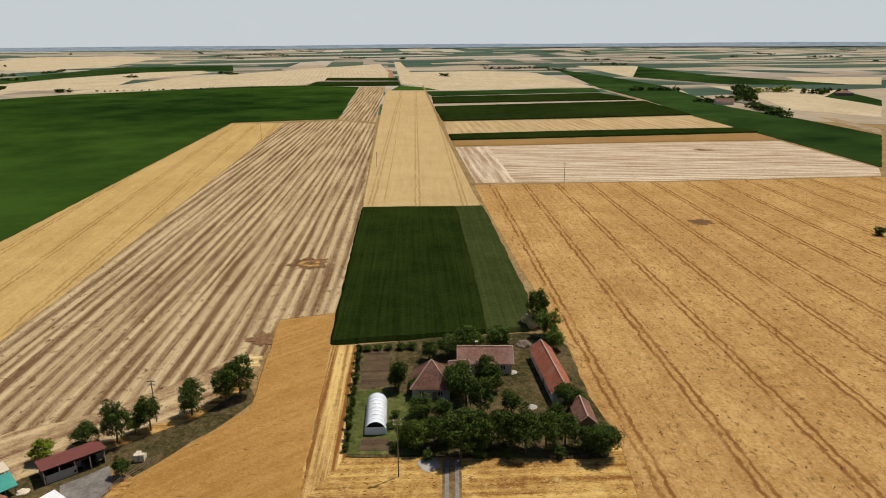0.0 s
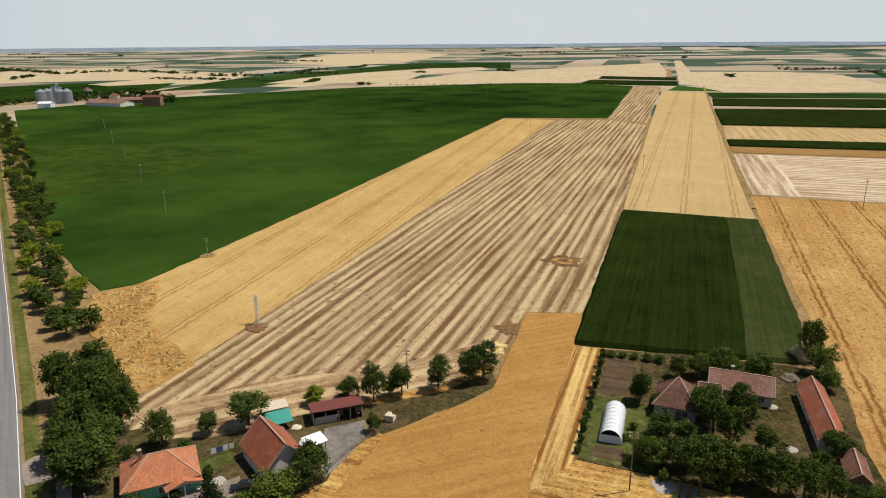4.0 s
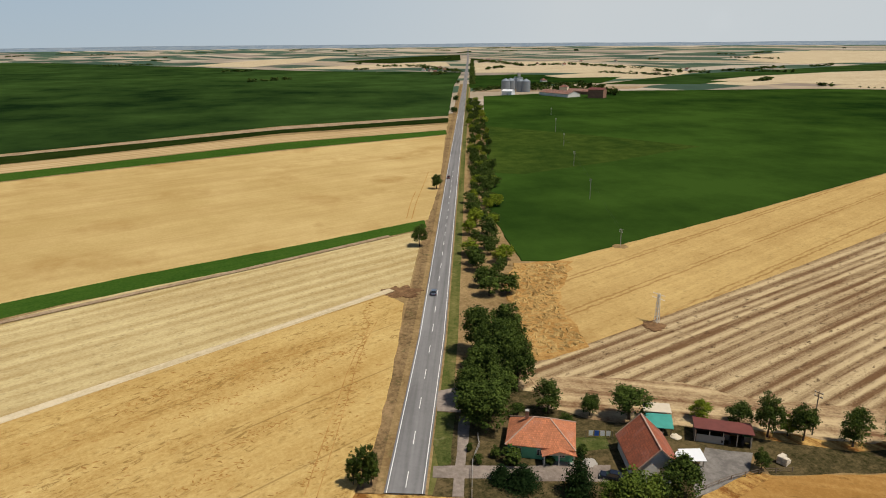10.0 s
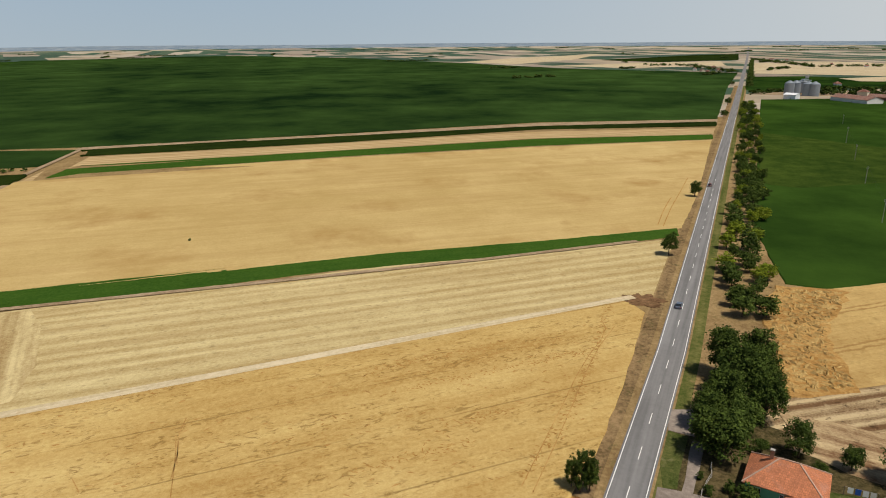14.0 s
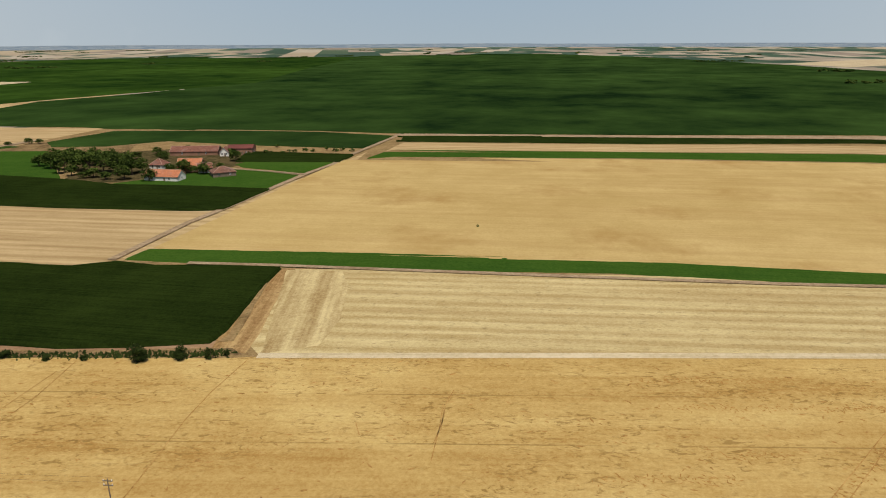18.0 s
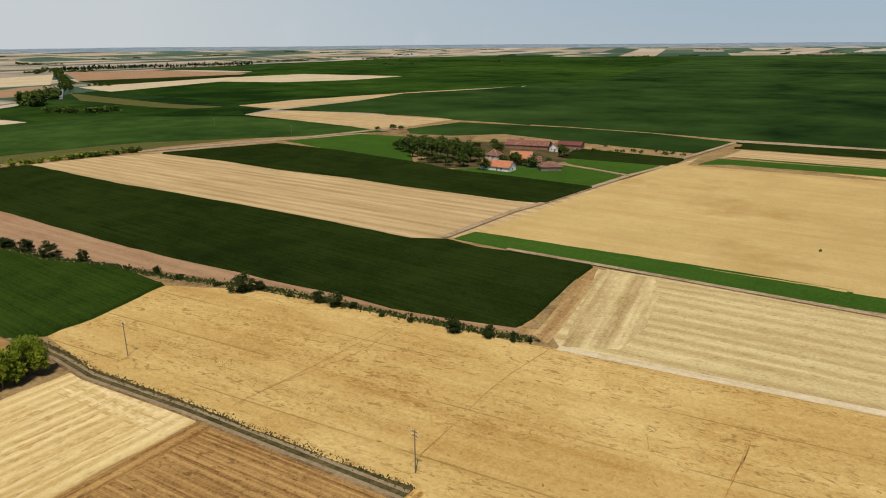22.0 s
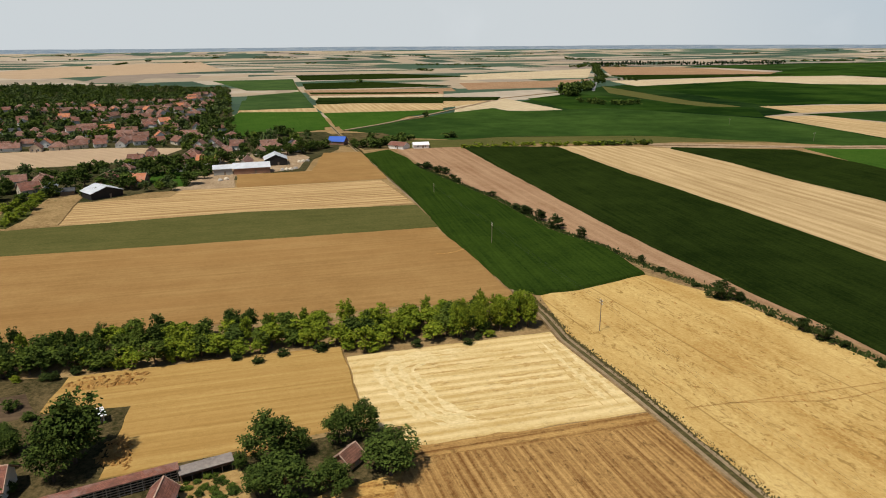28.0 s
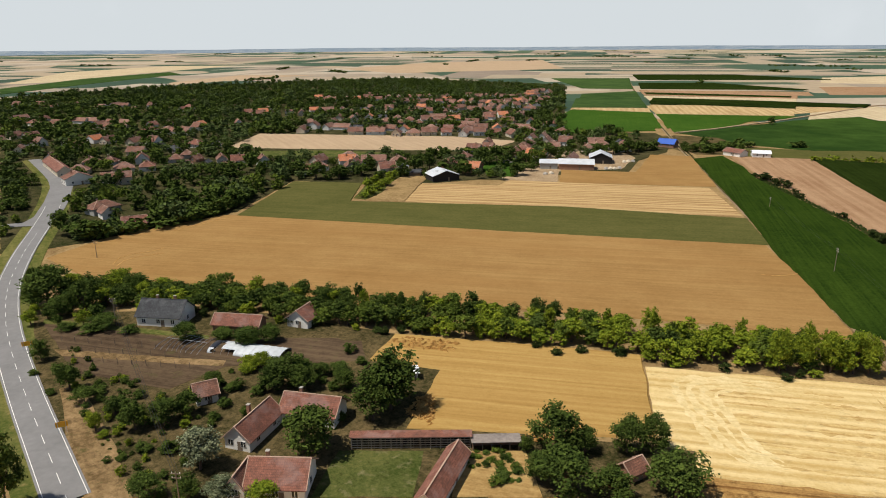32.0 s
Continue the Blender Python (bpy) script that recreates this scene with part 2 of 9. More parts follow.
M["soy_mid"] = crop("mid_green_soya", (0.018, 0.040, 0.009), (0.040, 0.076, 0.015), 24, 1.5, 0.1, 0, 0, 200, 0.85, bump=0.3)
# Greyer green and straw for far fields: haze put into the colour.
M["green_hazed"] = crop("hazy_green_crop", (0.030, 0.058, 0.017), (0.056, 0.094, 0.027), 24, 1.5, 0.2, 0, 0, 200, 0.8, bump=0.3)
M["straw_hazed"] = crop("haze_greyed_stubble", (0.37, 0.285, 0.17), (0.55, 0.455, 0.30), 116, 1.5, 0.3, 9.0, 0.3, 60, 0.4, (0.34, 0.25, 0.15), 0.62, span=0.085)
# Cloud shade is painted into this soya too, as broad soft blotches.
M["soy_fresh"] = crop("fresh_green_soya", (0.008, 0.022, 0.0042), (0.034, 0.070, 0.0105), 110, 1.5, 0.08, 0, 0, 480, 0.92, bump=0.3, span=0.095)
M["straw_pale"] = crop("pale_loose_straw", (0.44, 0.35, 0.205), (0.62, 0.515, 0.345), 119, 1.0, 0.5, 0, 0, 10, 0.45, (0.42, 0.30, 0.15), 0.60, specks=0.3)
M["soy_light"] = crop("yellowing_soya", (0.020, 0.040, 0.007), (0.050, 0.076, 0.012), 162, 1.5, 0.1, 0, 0, 80, 0.75, bump=0.3)
M["green"] = crop("green_sugar_beet", (0.026, 0.064, 0.009), (0.050, 0.10, 0.014), 113, 1.5, 0.2, 0, 0, 120, 0.4)
M["olive"] = crop("olive_green_crop", (0.066, 0.069, 0.020), (0.108, 0.102, 0.033), 24, 2.5, 0.3, 0, 0, 80, 0.4)
M["bare"] = crop("bare_brown_soil", (0.23, 0.13, 0.07), (0.37, 0.24, 0.14), 114, 1.5, 0.3, 5.0, 0.35, 50, 0.4, specks=0.2)
M["soil_dark"] = crop("dry_dug_soil", (0.055, 0.037, 0.024), (0.130, 0.090, 0.054), 20, 1.0, 0.5, 3.0, 0.4, 16, 0.5, (0.075, 0.075, 0.025), 0.58, specks=0.4)
M["combed"] = crop("combed_stubble", (0.33, 0.225, 0.105), (0.50, 0.365, 0.19), 113, 1.5, 0.3, 7.0, 0.6, 50, 0.35, specks=0.15, span=0.075)
M["combed_cross"] = crop("combed_stubble_cross", (0.27, 0.165, 0.07), (0.50, 0.35, 0.17), 24, 1.2, 0.3, 4.2, 0.62, 50, 0.35, specks=0.15, span=0.075)
M["verge"] = crop("verge_grass", (0.055, 0.075, 0.016), (0.16, 0.145, 0.048), 163, 2.0, 0.4, 0, 0, 14, 0.5, (0.27, 0.19, 0.09), 0.60)
M["grass"] = crop("green_lawn", (0.042, 0.060, 0.014), (0.115, 0.118, 0.036), 163, 2.0, 0.1, 0, 0, 9, 0.6, (0.20, 0.175, 0.09), 0.56, specks=0.5, grain=1.8)
M["yard"] = crop("dry_yard_grass", (0.030, 0.030, 0.011), (0.135, 0.098, 0.046), 110, 2.0, 0.1, 0, 0, 11, 0.6, (0.20, 0.14, 0.075), 0.60, specks=0.6, grain=1.8)
M["stubble_dull"] = crop("dull_tan_stubble", (0.34, 0.245, 0.155), (0.44, 0.325, 0.21), 150, 1.5, 0.3, 6.0, 0.3, 60, 0.4, specks=0.15)
M["garden"] = crop("village_gardens", (0.018, 0.024, 0.008), (0.085, 0.072, 0.034), 24, 2.0, 0.1, 0, 0, 26, 0.6, (0.24, 0.18, 0.11), 0.63)
M["dry"] = crop("dry_bank_grass", (0.18, 0.115, 0.05), (0.34, 0.235, 0.11), 163, 2.0, 0.2, 0, 0, 12, 0.6, (0.085, 0.08, 0.025), 0.58, specks=0.4)
M["bank"] = crop("brown_weedy_bank", (0.11, 0.072, 0.032), (0.30, 0.20, 0.10), 163, 2.0, 0.2, 0, 0, 12, 0.6, (0.055, 0.062, 0.018), 0.56, specks=0.5)
M["trampled"] = crop("trampled_ochre_soil", (0.22, 0.120, 0.046), (0.46, 0.315, 0.140), 30, 1.4, 0.4, 6.0, 0.45, 18, 0.5, (0.15, 0.085, 0.04), 0.60, specks=0.5, span=0.06)
M["ochre_soil"] = crop("dry_ochre_garden_soil", (0.23, 0.135, 0.048), (0.42, 0.285, 0.115), 20, 1.0, 0.4, 2.2, 0.3, 8, 0.5, (0.10, 0.095, 0.03), 0.62, specks=0.4)
M["track_soil"] = crop("rutted_track_soil", (0.18, 0.125, 0.072), (0.31, 0.235, 0.145), 114, 0.6, 0.4, 0, 0, 9, 0.5, (0.12, 0.085, 0.05), 0.60)
M["track_grass"] = crop("dark_track_weeds", (0.040, 0.038, 0.014), (0.125, 0.100, 0.042), 114, 0.6, 0.3, 0, 0, 7, 0.5, (0.035, 0.045, 0.012), 0.55, specks=0.4)
M["scrub_ground"] = crop("rank_green_scrub", (0.030, 0.042, 0.010), (0.11, 0.11, 0.032), 24, 1.5, 0.1, 0, 0, 9, 0.5, (0.20, 0.15, 0.06), 0.60, specks=0.5)
M["soil_brown"] = crop("brown_turned_soil", (0.10, 0.055, 0.028), (0.24, 0.14, 0.07), 114, 1.2, 0.3, 0, 0, 10, 0.5, (0.34, 0.24, 0.12), 0.60, specks=0.4)
M["dirt"] = crop("dirt_track", (0.22, 0.15, 0.085), (0.40, 0.30, 0.19), 110, 1.5, 0.1, 0, 0, 10, 0.5)
M["drive"] = crop("pale_gravel_drive", (0.18, 0.145, 0.118), (0.31, 0.255, 0.21), 110, 1.5, 0.1, 0, 0, 10, 0.6)
M["gravel"] = crop("grey_gravel_yard", (0.15, 0.135, 0.12), (0.27, 0.245, 0.215), 110, 1.5, 0.1, 0, 0, 14, 0.6)


def far_land():
    """The open plain: narrow strips of wheat, straw, maize and soil, block by block."""
    n = Nodes("hazed_farmland_plain", 0.95, spec=0.1)
    layers = []
    for turn, long, wide, seed in ((-22, 520.0, 70.0, 0.0), (-38, 700.0, 150.0, 3.7), (66, 420.0, 110.0, 1.9)):
        br = n.node("TexBrick", Scale=1.0)
        br.inputs["Color1"].default_value, br.inputs["Color2"].default_value = (0, 0, 0, 1), (1, 1, 1, 1)
        br.inputs["Mortar Size"].default_value = 0.0
        br.inputs["Brick Width"].default_value, br.inputs["Row Height"].default_value = 1.0, 1.0
        br.offset, br.squash, br.squash_frequency = 0.37, 1.6, 3
        n.link(n.place(turn, (1 / long, 1 / wide, 0)), br.inputs["Vector"])
        # Tans greyed and greens blued, so the strips carry painted haze.
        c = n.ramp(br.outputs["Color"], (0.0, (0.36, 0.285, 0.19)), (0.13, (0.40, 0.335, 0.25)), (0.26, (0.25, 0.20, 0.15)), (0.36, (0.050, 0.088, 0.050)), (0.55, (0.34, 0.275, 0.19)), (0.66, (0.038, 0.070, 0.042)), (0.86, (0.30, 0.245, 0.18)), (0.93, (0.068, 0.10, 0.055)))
        c.node.color_ramp.interpolation = "CONSTANT"
        layers.append(c)
    which = n.level(n.noise(n.place(0, (1, 1, 0)), 0.0009, 1.0), 0.49, 0.51)
    third = n.level(n.noise(n.place(0, (1, 1, 0)), 0.0016, 1.0, 0.5, 0.6), 0.56, 0.57)
    c = n.mix(third, n.mix(which, layers[0], layers[1]), layers[2])
    fine = n.noise(n.place(), 0.03, 6.0, 0.65)
    c = n.mix(0.5, c, n.mix(1.0, c, n.ramp(fine, (0.3, (0.6, 0.6, 0.6)), (0.7, (1.2, 1.2, 1.2))), "MULTIPLY"))
    return n.done(c, fine, 0.3, 0.5)


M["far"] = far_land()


def plain(name, c, rough=0.8, metal=0.0, var=0.2, scale=3.0, bump=0.15, spec=0.3):
    n = Nodes(name, rough, metal, spec)
    at = n.place()
    f = n.mix(0.5, n.noise(at, scale, 5.0, 0.6), n.noise(at, scale * 0.15, 3.0))
    return n.done(n.ramp(f, (0.3, shade(c, 1 - var)), (0.7, shade(c, 1 + var))), f, bump, 0.05)


def leafy(name, low, high):
    n = Nodes(name, 0.9, spec=0.03)
    g = n.node("NewGeometry")
    o = n.node("ObjectInfo")
    f = n.mix(0.30, g.outputs["Random Per Island"], o.outputs["Random"])
    f = n.mix(0.42, f, n.level(n.noise(n.place(), 0.55, 3.0, 0.6), 0.3, 0.7))
    c = n.ramp(f, (0.12, low), (0.6, tuple(0.45 * a + 0.55 * b for a, b in zip(low, high))), (0.92, high))
    n.b.inputs["Transmission Weight"].default_value = 0.0
    return n.done(c)


M["leaf"] = leafy("broad_leaves", (0.014, 0.027, 0.006), (0.100, 0.140, 0.026))
M["leaf_light"] = leafy("acacia_leaves", (0.048, 0.085, 0.008), (0.27, 0.31, 0.026))
M["leaf_mid"] = leafy("walnut_leaves", (0.026, 0.048, 0.008), (0.135, 0.175, 0.026))
M["leaf_dark"] = leafy("dark_needles", (0.007, 0.017, 0.005), (0.020, 0.038, 0.010))
M["leaf_hedge"] = leafy("hedge_leaves", (0.010, 0.018, 0.005), (0.050, 0.070, 0.016))
M["leaf_bloom"] = leafy("blossoming_leaves", (0.022, 0.036, 0.012), (0.27, 0.29, 0.17))
M["leaf_village"] = leafy("village_leaves", (0.026, 0.042, 0.014), (0.12, 0.16, 0.048))
M["bark"] = plain("bark", (0.09, 0.06, 0.04), 0.95)
M["asphalt"] = crop("worn_asphalt", (0.150, 0.144, 0.140), (0.232, 0.225, 0.218), 162.1, 1.3, 0.75, 0, 0, 20, 0.25, grain=1.5, bump=0.15, tall=0.05, span=0.11)
M["asphalt_bend"] = plain("patched_asphalt", (0.185, 0.18, 0.176), 0.85, var=0.18, scale=0.8)
M["paint"] = plain("road_paint", (0.75, 0.74, 0.70), 0.7, var=0.08)


# ------------------------------------------------------------------ mesh helpers
def part(name, bm, material, parent=None, label=""):
    me = bpy.data.meshes.new(name)
    bm.to_mesh(me)
    bm.free()
    if material:
        me.materials.append(material)
    ob = new(name, me)
    if parent is not None:
        ob.parent = parent
    return tagged(ob, label)


def raw(name, verts, faces, material, parent=None, label=""):
    me = bpy.data.meshes.new(name)
    me.from_pydata(verts, [], faces)
    me.materials.append(material)
    ob = new(name, me)
    if parent is not None:
        ob.parent = parent
    return tagged(ob, label)


def rough_outline(pts, step, jitter, rng):
    out = []
    for (x0, y0), (x1, y1) in zip(pts, pts[1:] + pts[:1]):
        d = math.hypot(x1 - x0, y1 - y0)
        k = max(1, int(d / step))
        nx, ny = (y1 - y0) / max(d, 1e-6), (x0 - x1) / max(d, 1e-6)
        for i in range(k):
            s = i / k
            j = rng.uniform(-jitter, jitter) if i else 0.0
            out.append((x0 + (x1 - x0) * s + nx * j, y0 + (y1 - y0) * s + ny * j))
    return out


FIELDS = []
RINGS = [0, 60, 120, 200, 300, 450, 700, 1000, 1400, 1900, 2400, 2700, 3000, 3300, 3600, 3900, 4200, 4500, 4800]


def rise(x, y):
    """The plain climbs a little towards the horizon."""
    return float(np.interp(math.hypot(x, y), RINGS, [24.0 * max(0.0, (r - 2400) / 2400.0) ** 1.4 for r in RINGS]))


def inside(x, y, pts):
    odd = False
    for (x0, y0), (x1, y1) in zip(pts, pts[1:] + pts[:1]):
        if (y0 > y) != (y1 > y) and x < (x1 - x0) * (y - y0) / (y1 - y0) + x0:
            odd = not odd
    return odd


def field(name, mat, pts, height, label, category="field", step=9.0, jitter=0.5):
    """A crop or a piece of ground as a slab with upright, slightly ragged edges."""
    rng = random.Random(len(FIELDS) + 7)
    z = height + 0.0006 * len(FIELDS)
    if min(math.hypot(*p) for p in pts) < 330 and len(pts) < 24:
        step, jitter = 4.0, jitter * 0.5
    ring = rough_outline(pts, step, jitter, rng)
    k = len(ring)
    extra = []
    if max(math.hypot(*p) for p in pts) > 2400:
        xs, ys = [p[0] for p in pts], [p[1] for p in pts]
        extra = [(x, y) for x in np.arange(min(xs), max(xs), 140.0) for y in np.arange(min(ys), max(ys), 140.0) if math.hypot(x, y) > 2250 and inside(x, y, pts)]
    flat, _, tris, *_ = geometry.delaunay_2d_cdt([Vector(p) for p in ring + extra], [(i, (i + 1) % k) for i in range(k)], [list(range(k))], 1, 0.01)
    area = sum(a[0] * b[1] - b[0] * a[1] for a, b in zip(ring, ring[1:] + ring[:1]))
    foot = []
    for i, (x, y) in enumerate(ring):
        d = Vector(ring[(i + 1) % k]) - Vector(ring[i - 1])
        d = d.normalized() * (min(1.0, 1.1 * height) if area > 0 else -min(1.0, 1.1 * height))
        foot.append((x + d.y, y - d.x, rise(x, y) - 0.05))
    verts = [(p.x, p.y, z + rise(p.x, p.y)) for p in flat] + [(x, y, z + rise(x, y)) for x, y in ring] + foot
    o = len(flat)
    faces = [tuple(t) for t in tris] + [(o + i, o + k + i, o + k + (i + 1) % k, o + (i + 1) % k) for i in range(k)]
    ob = raw(name, verts, faces, M[mat])
    FIELDS.append(ob)
    return tagged(ob, label, category, "", "structure")


# ------------------------------------------------------------------ ground
def ground():
    rings = RINGS
    verts, faces, n = [(0, 0, 0)], [], 96
    for r in rings[1:]:
        z = rise(r, 0)
        verts += [(r * math.cos(i * math.tau / n), r * math.sin(i * math.tau / n), z) for i in range(n)]
    for k in range(len(rings) - 1):
        for i in range(n):
            j = (i + 1) % n
            if k == 0:
                faces.append((0, 1 + i, 1 + j))
            else:
                a, b = 1 + (k - 1) * n, 1 + k * n
                faces.append((a + i, b + i, b + j, a + j))
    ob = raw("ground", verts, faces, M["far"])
    tagged(ob, "flat open farmland plain in narrow strips out to the horizon", "ground", "", "structure")


ground()


def sky_backdrop():
    """The hazy band of sky over the horizon, far behind everything."""
    m = bpy.data.materials.new("hazy_sky")
    m.use_nodes = True
    t = m.node_tree
    t.nodes.clear()
    g, sep = t.nodes.new("ShaderNodeNewGeometry"), t.nodes.new("ShaderNodeSeparateXYZ")
    up, mixc = t.nodes.new("ShaderNodeMapRange"), t.nodes.new("ShaderNodeMixRGB")
    side, tone = t.nodes.new("ShaderNodeMapRange"), t.nodes.new("ShaderNodeMixRGB")
    west = t.nodes.new("ShaderNodeVectorMath")
    west.operation = "DOT_PRODUCT"
    west.inputs[1].default_value = (-0.883, -0.469, 0.0)
    puff, puffs, cloud = t.nodes.new("ShaderNodeTexNoise"), t.nodes.new("ShaderNodeMapRange"), t.nodes.new("ShaderNodeMixRGB")
    e, out = t.nodes.new("ShaderNodeEmission"), t.nodes.new("ShaderNodeOutputMaterial")
    L = t.links.new
    L(g.outputs["Position"], sep.inputs[0])
    L(sep.outputs["Z"], up.inputs["Value"])
    up.inputs["From Min"].default_value, up.inputs["From Max"].default_value = 50.0, 420.0
    L(up.outputs[0], mixc.inputs[0])
    mixc.inputs[1].default_value, mixc.inputs[2].default_value = (0.43, 0.52, 0.59, 1), (0.385, 0.495, 0.60, 1)
    # whiter haze towards the sun and over the village, bluer away to the west
    L(g.outputs["Position"], west.inputs[0])
    L(west.outputs["Value"], side.inputs["Value"])
    side.inputs["From Min"].default_value, side.inputs["From Max"].default_value = 4790.0, 2900.0
    L(side.outputs[0], tone.inputs[0])
    L(mixc.outputs[0], tone.inputs[1])
    tone.inputs[2].default_value = (0.605, 0.648, 0.672, 1)
    puff.inputs["Scale"].default_value, puff.inputs["Detail"].default_value = 0.0016, 5.0
    L(g.outputs["Position"], puff.inputs["Vector"])
    L(puff.outputs["Fac"], puffs.inputs["Value"])
    puffs.inputs["From Min"].default_value, puffs.inputs["From Max"].default_value, puffs.inputs["To Max"].default_value = 0.60, 0.80, 0.22
    L(puffs.outputs[0], cloud.inputs[0])
    L(tone.outputs[0], cloud.inputs[1])
    cloud.inputs[2].default_value = (0.76, 0.79, 0.82, 1)
    L(cloud.outputs[0], e.inputs["Color"])
    L(e.outputs[0], out.inputs["Surface"])
    n, r = 96, 4790.0
    verts = [(r * math.cos(i * math.tau / n), r * math.sin(i * math.tau / n), z) for z in (20.0, 300.0, 900.0) for i in range(n)]
    faces = [(k * n + i, k * n + (i + 1) % n, (k + 1) * n + (i + 1) % n, (k + 1) * n + i) for k in range(2) for i in range(n)]
    tagged(raw("backdrop", verts, faces, m), "pale hazy summer sky low over the horizon", "sky", "", "structure")


sky_backdrop()

KINDS = {
    "wheat": ("wheat_field", 0.32, "ripe golden wheat, partly flattened by wind"),
    "wheat_amber": ("wheat_field", 0.32, "amber wheat ruffled by the wind"),
    "wheat_lines": ("wheat_field", 0.32, "ripe golden wheat strip with long tramlines"),
    "wheat_fine": ("wheat_field", 0.34, "smooth ripe golden wheat field"),
    "wheat_tram": ("wheat_field", 0.34, "ripe golden wheat crossed by tramlines"),
    "wheat_orange": ("wheat_field", 0.34, "ripe orange-gold wheat field"),
    "wheat_rows": ("wheat_field", 0.34, "ripe golden wheat in faint rows beside smallholdings"),
    "wheat_rough": ("wheat_field", 0.31, "lodged and flattened dry wheat"),
    "stubble_gold": ("stubble_field", 0.10, "harvested golden stubble with dark wheel tracks"),
    "stubble_brown": ("stubble_field", 0.12, "brown stubble in combed rows"),
    "straw_ground": ("straw_ground", 0.08, "loose pale straw lying on bare soil"),
    "straw_rows": ("straw_ground", 0.09, "bright straw rows on brown soil"),
    "straw_cross": ("stubble_field", 0.12, "headland of pale straw in cross swaths"),
    "straw": ("stubble_field", 0.10, "pale straw stubble in combine swaths"),
    "straw_white": ("stubble_field", 0.10, "whitish straw stubble in combine swaths"),
    "straw_bright": ("stubble_field", 0.12, "bright yellow straw stubble in swaths"),
    "straw_white_cross": ("stubble_field", 0.115, "whitish straw headland in cross swaths"),
    "headland": ("stubble_headland", 0.115, "loose pale straw thrown over brown soil"),
    "stubble_cross": ("stubble_headland", 0.13, "brown stubble combed across the headland"),
    "striped": ("stubble_field", 0.08, "dark brown soil striped with pale straw swaths"),
    "maize": ("maize_field", 1.2, "dark green maize standing in rows"),
    "maize_fresh": ("maize_field", 1.2, "fresh green maize standing in rows"),
    "sunflower": ("sunflower_field", 1.15, "olive green sunflowers in rows"),
    "soy": ("soya_field", 0.36, "wide dark green soya field"),
    "soy_fresh": ("soya_field", 0.36, "wide fresh green soya field"),
    "soy_light": ("soya_field", 0.40, "yellowing patch of green soya"),
    "green": ("beet_field", 0.33, "fresh green sugar beet field"),
    "olive": ("young_crop_field", 0.3, "dull olive green young crop"),
    "trampled": ("bare_patch", 0.10, "trampled ochre soil at a field corner"),
    "bare": ("bare_field", 0.05, "bare brown tilled soil"),
    "soil_dark": ("garden_soil", 0.05, "dry dug garden soil with weeds"),
    "stubble_dull": ("stubble_field", 0.10, "dull tan stubble beside the village houses"),
    "combed": ("stubble_field", 0.10, "combed pale tan stubble"),
    "combed_cross": ("stubble_field", 0.10, "combed tan stubble beside the village"),
    "verge": ("verge", 0.10, "mown grass verge beside a road"),
    "grass": ("grass_patch", 0.12, "patch of mown green grass"),
    "yard": ("farmyard_ground", 0.10, "dry trodden farmyard grass"),
    "garden": ("village_ground", 0.03, "green gardens and lanes of the village"),
    "dry": ("dry_grass_bank", 0.12, "dry brown grass bank"),
    "ochre_soil": ("garden_bed", 0.16, "kitchen garden in dry ochre soil"),
    "scrub_ground": ("weedy_bank", 0.14, "rank green scrub on a bank"),
    "soy_mid": ("soya_field", 0.5, "mid green soya in closed rows"),
    "green_hazed": ("green_field", 0.5, "low green crop far across the plain, greyed by painted haze"),
    "straw_hazed": ("stubble_field", 0.10, "pale straw stubble far across the plain, greyed by painted haze"),
    "soil_brown": ("bare_patch", 0.10, "brown bare soil patch"),
    "bank": ("weedy_bank", 0.12, "brown weedy bank beside a field"),
    "dirt": ("dirt_ground", 0.10, "pale trodden dirt"),
    "drive": ("gravel_drive", 0.15, "pale grey gravel drive"),
    "gravel": ("gravel_yard", 0.14, "grey gravel farmyard"),
}


def land(mat, pts, label="", height=None, step=9.0, jitter=0.5):
    name, h, words = KINDS[mat]
    return field(name, mat, pts, h if height is None else height, label or words, "field", step, jitter)


# the ground under and around the camera
land("dry", [(720 * math.cos(i * math.tau / 60), 720 * math.sin(i * math.tau / 60)) for i in range(60)], "dry grass and weeds between the fields", 0.01)
land("straw_ground", [(118 * math.cos(i * math.tau / 24), 118 * math.sin(i * math.tau / 24)) for i in range(24)], "trodden ground with loose straw", 0.02)

# beside and behind the walled farmstead
land("stubble_gold", [(-92.1, 343.9), (11.6, 382.2), (118.5, 425), (330.0, 130.0), (160.0, 20.0), (1.7, 102.4), (-2.7, 120.1), (-10.0, 135.1), (-17.8, 159.6), (-37.8, 207.5)])
land("straw_ground", [(-53.1, 85.7), (-51.7, 98.0), (-4.5, 112.3), (1.7, 102.4), (-28.0, 92.1)])
land("straw_rows", [(-74.8, 141.9), (-68.5, 143.8), (-50.6, 98.7), (-52.1, 85.9), (-53.1, 85.7)], "strip of loose straw beside the garden hedge", 0.09)
land("maize", [(-126.5, 277.8), (-86.8, 291.4), (-56.1, 208.1), (-39.3, 160.5), (-75.1, 142.5)])
land("sunflower", [(-86.3, 291.5), (-75.1, 295.9), (-35.2, 192.1), (-29.4, 165.3), (-39.0, 160.5), (-55.7, 208.2)])
land("wheat_tram", [(-402.5, 985), (-342.0, 991), (-171.9, 544), (-76.4, 297.8), (-127.2, 278.7), (-254.5, 604)])
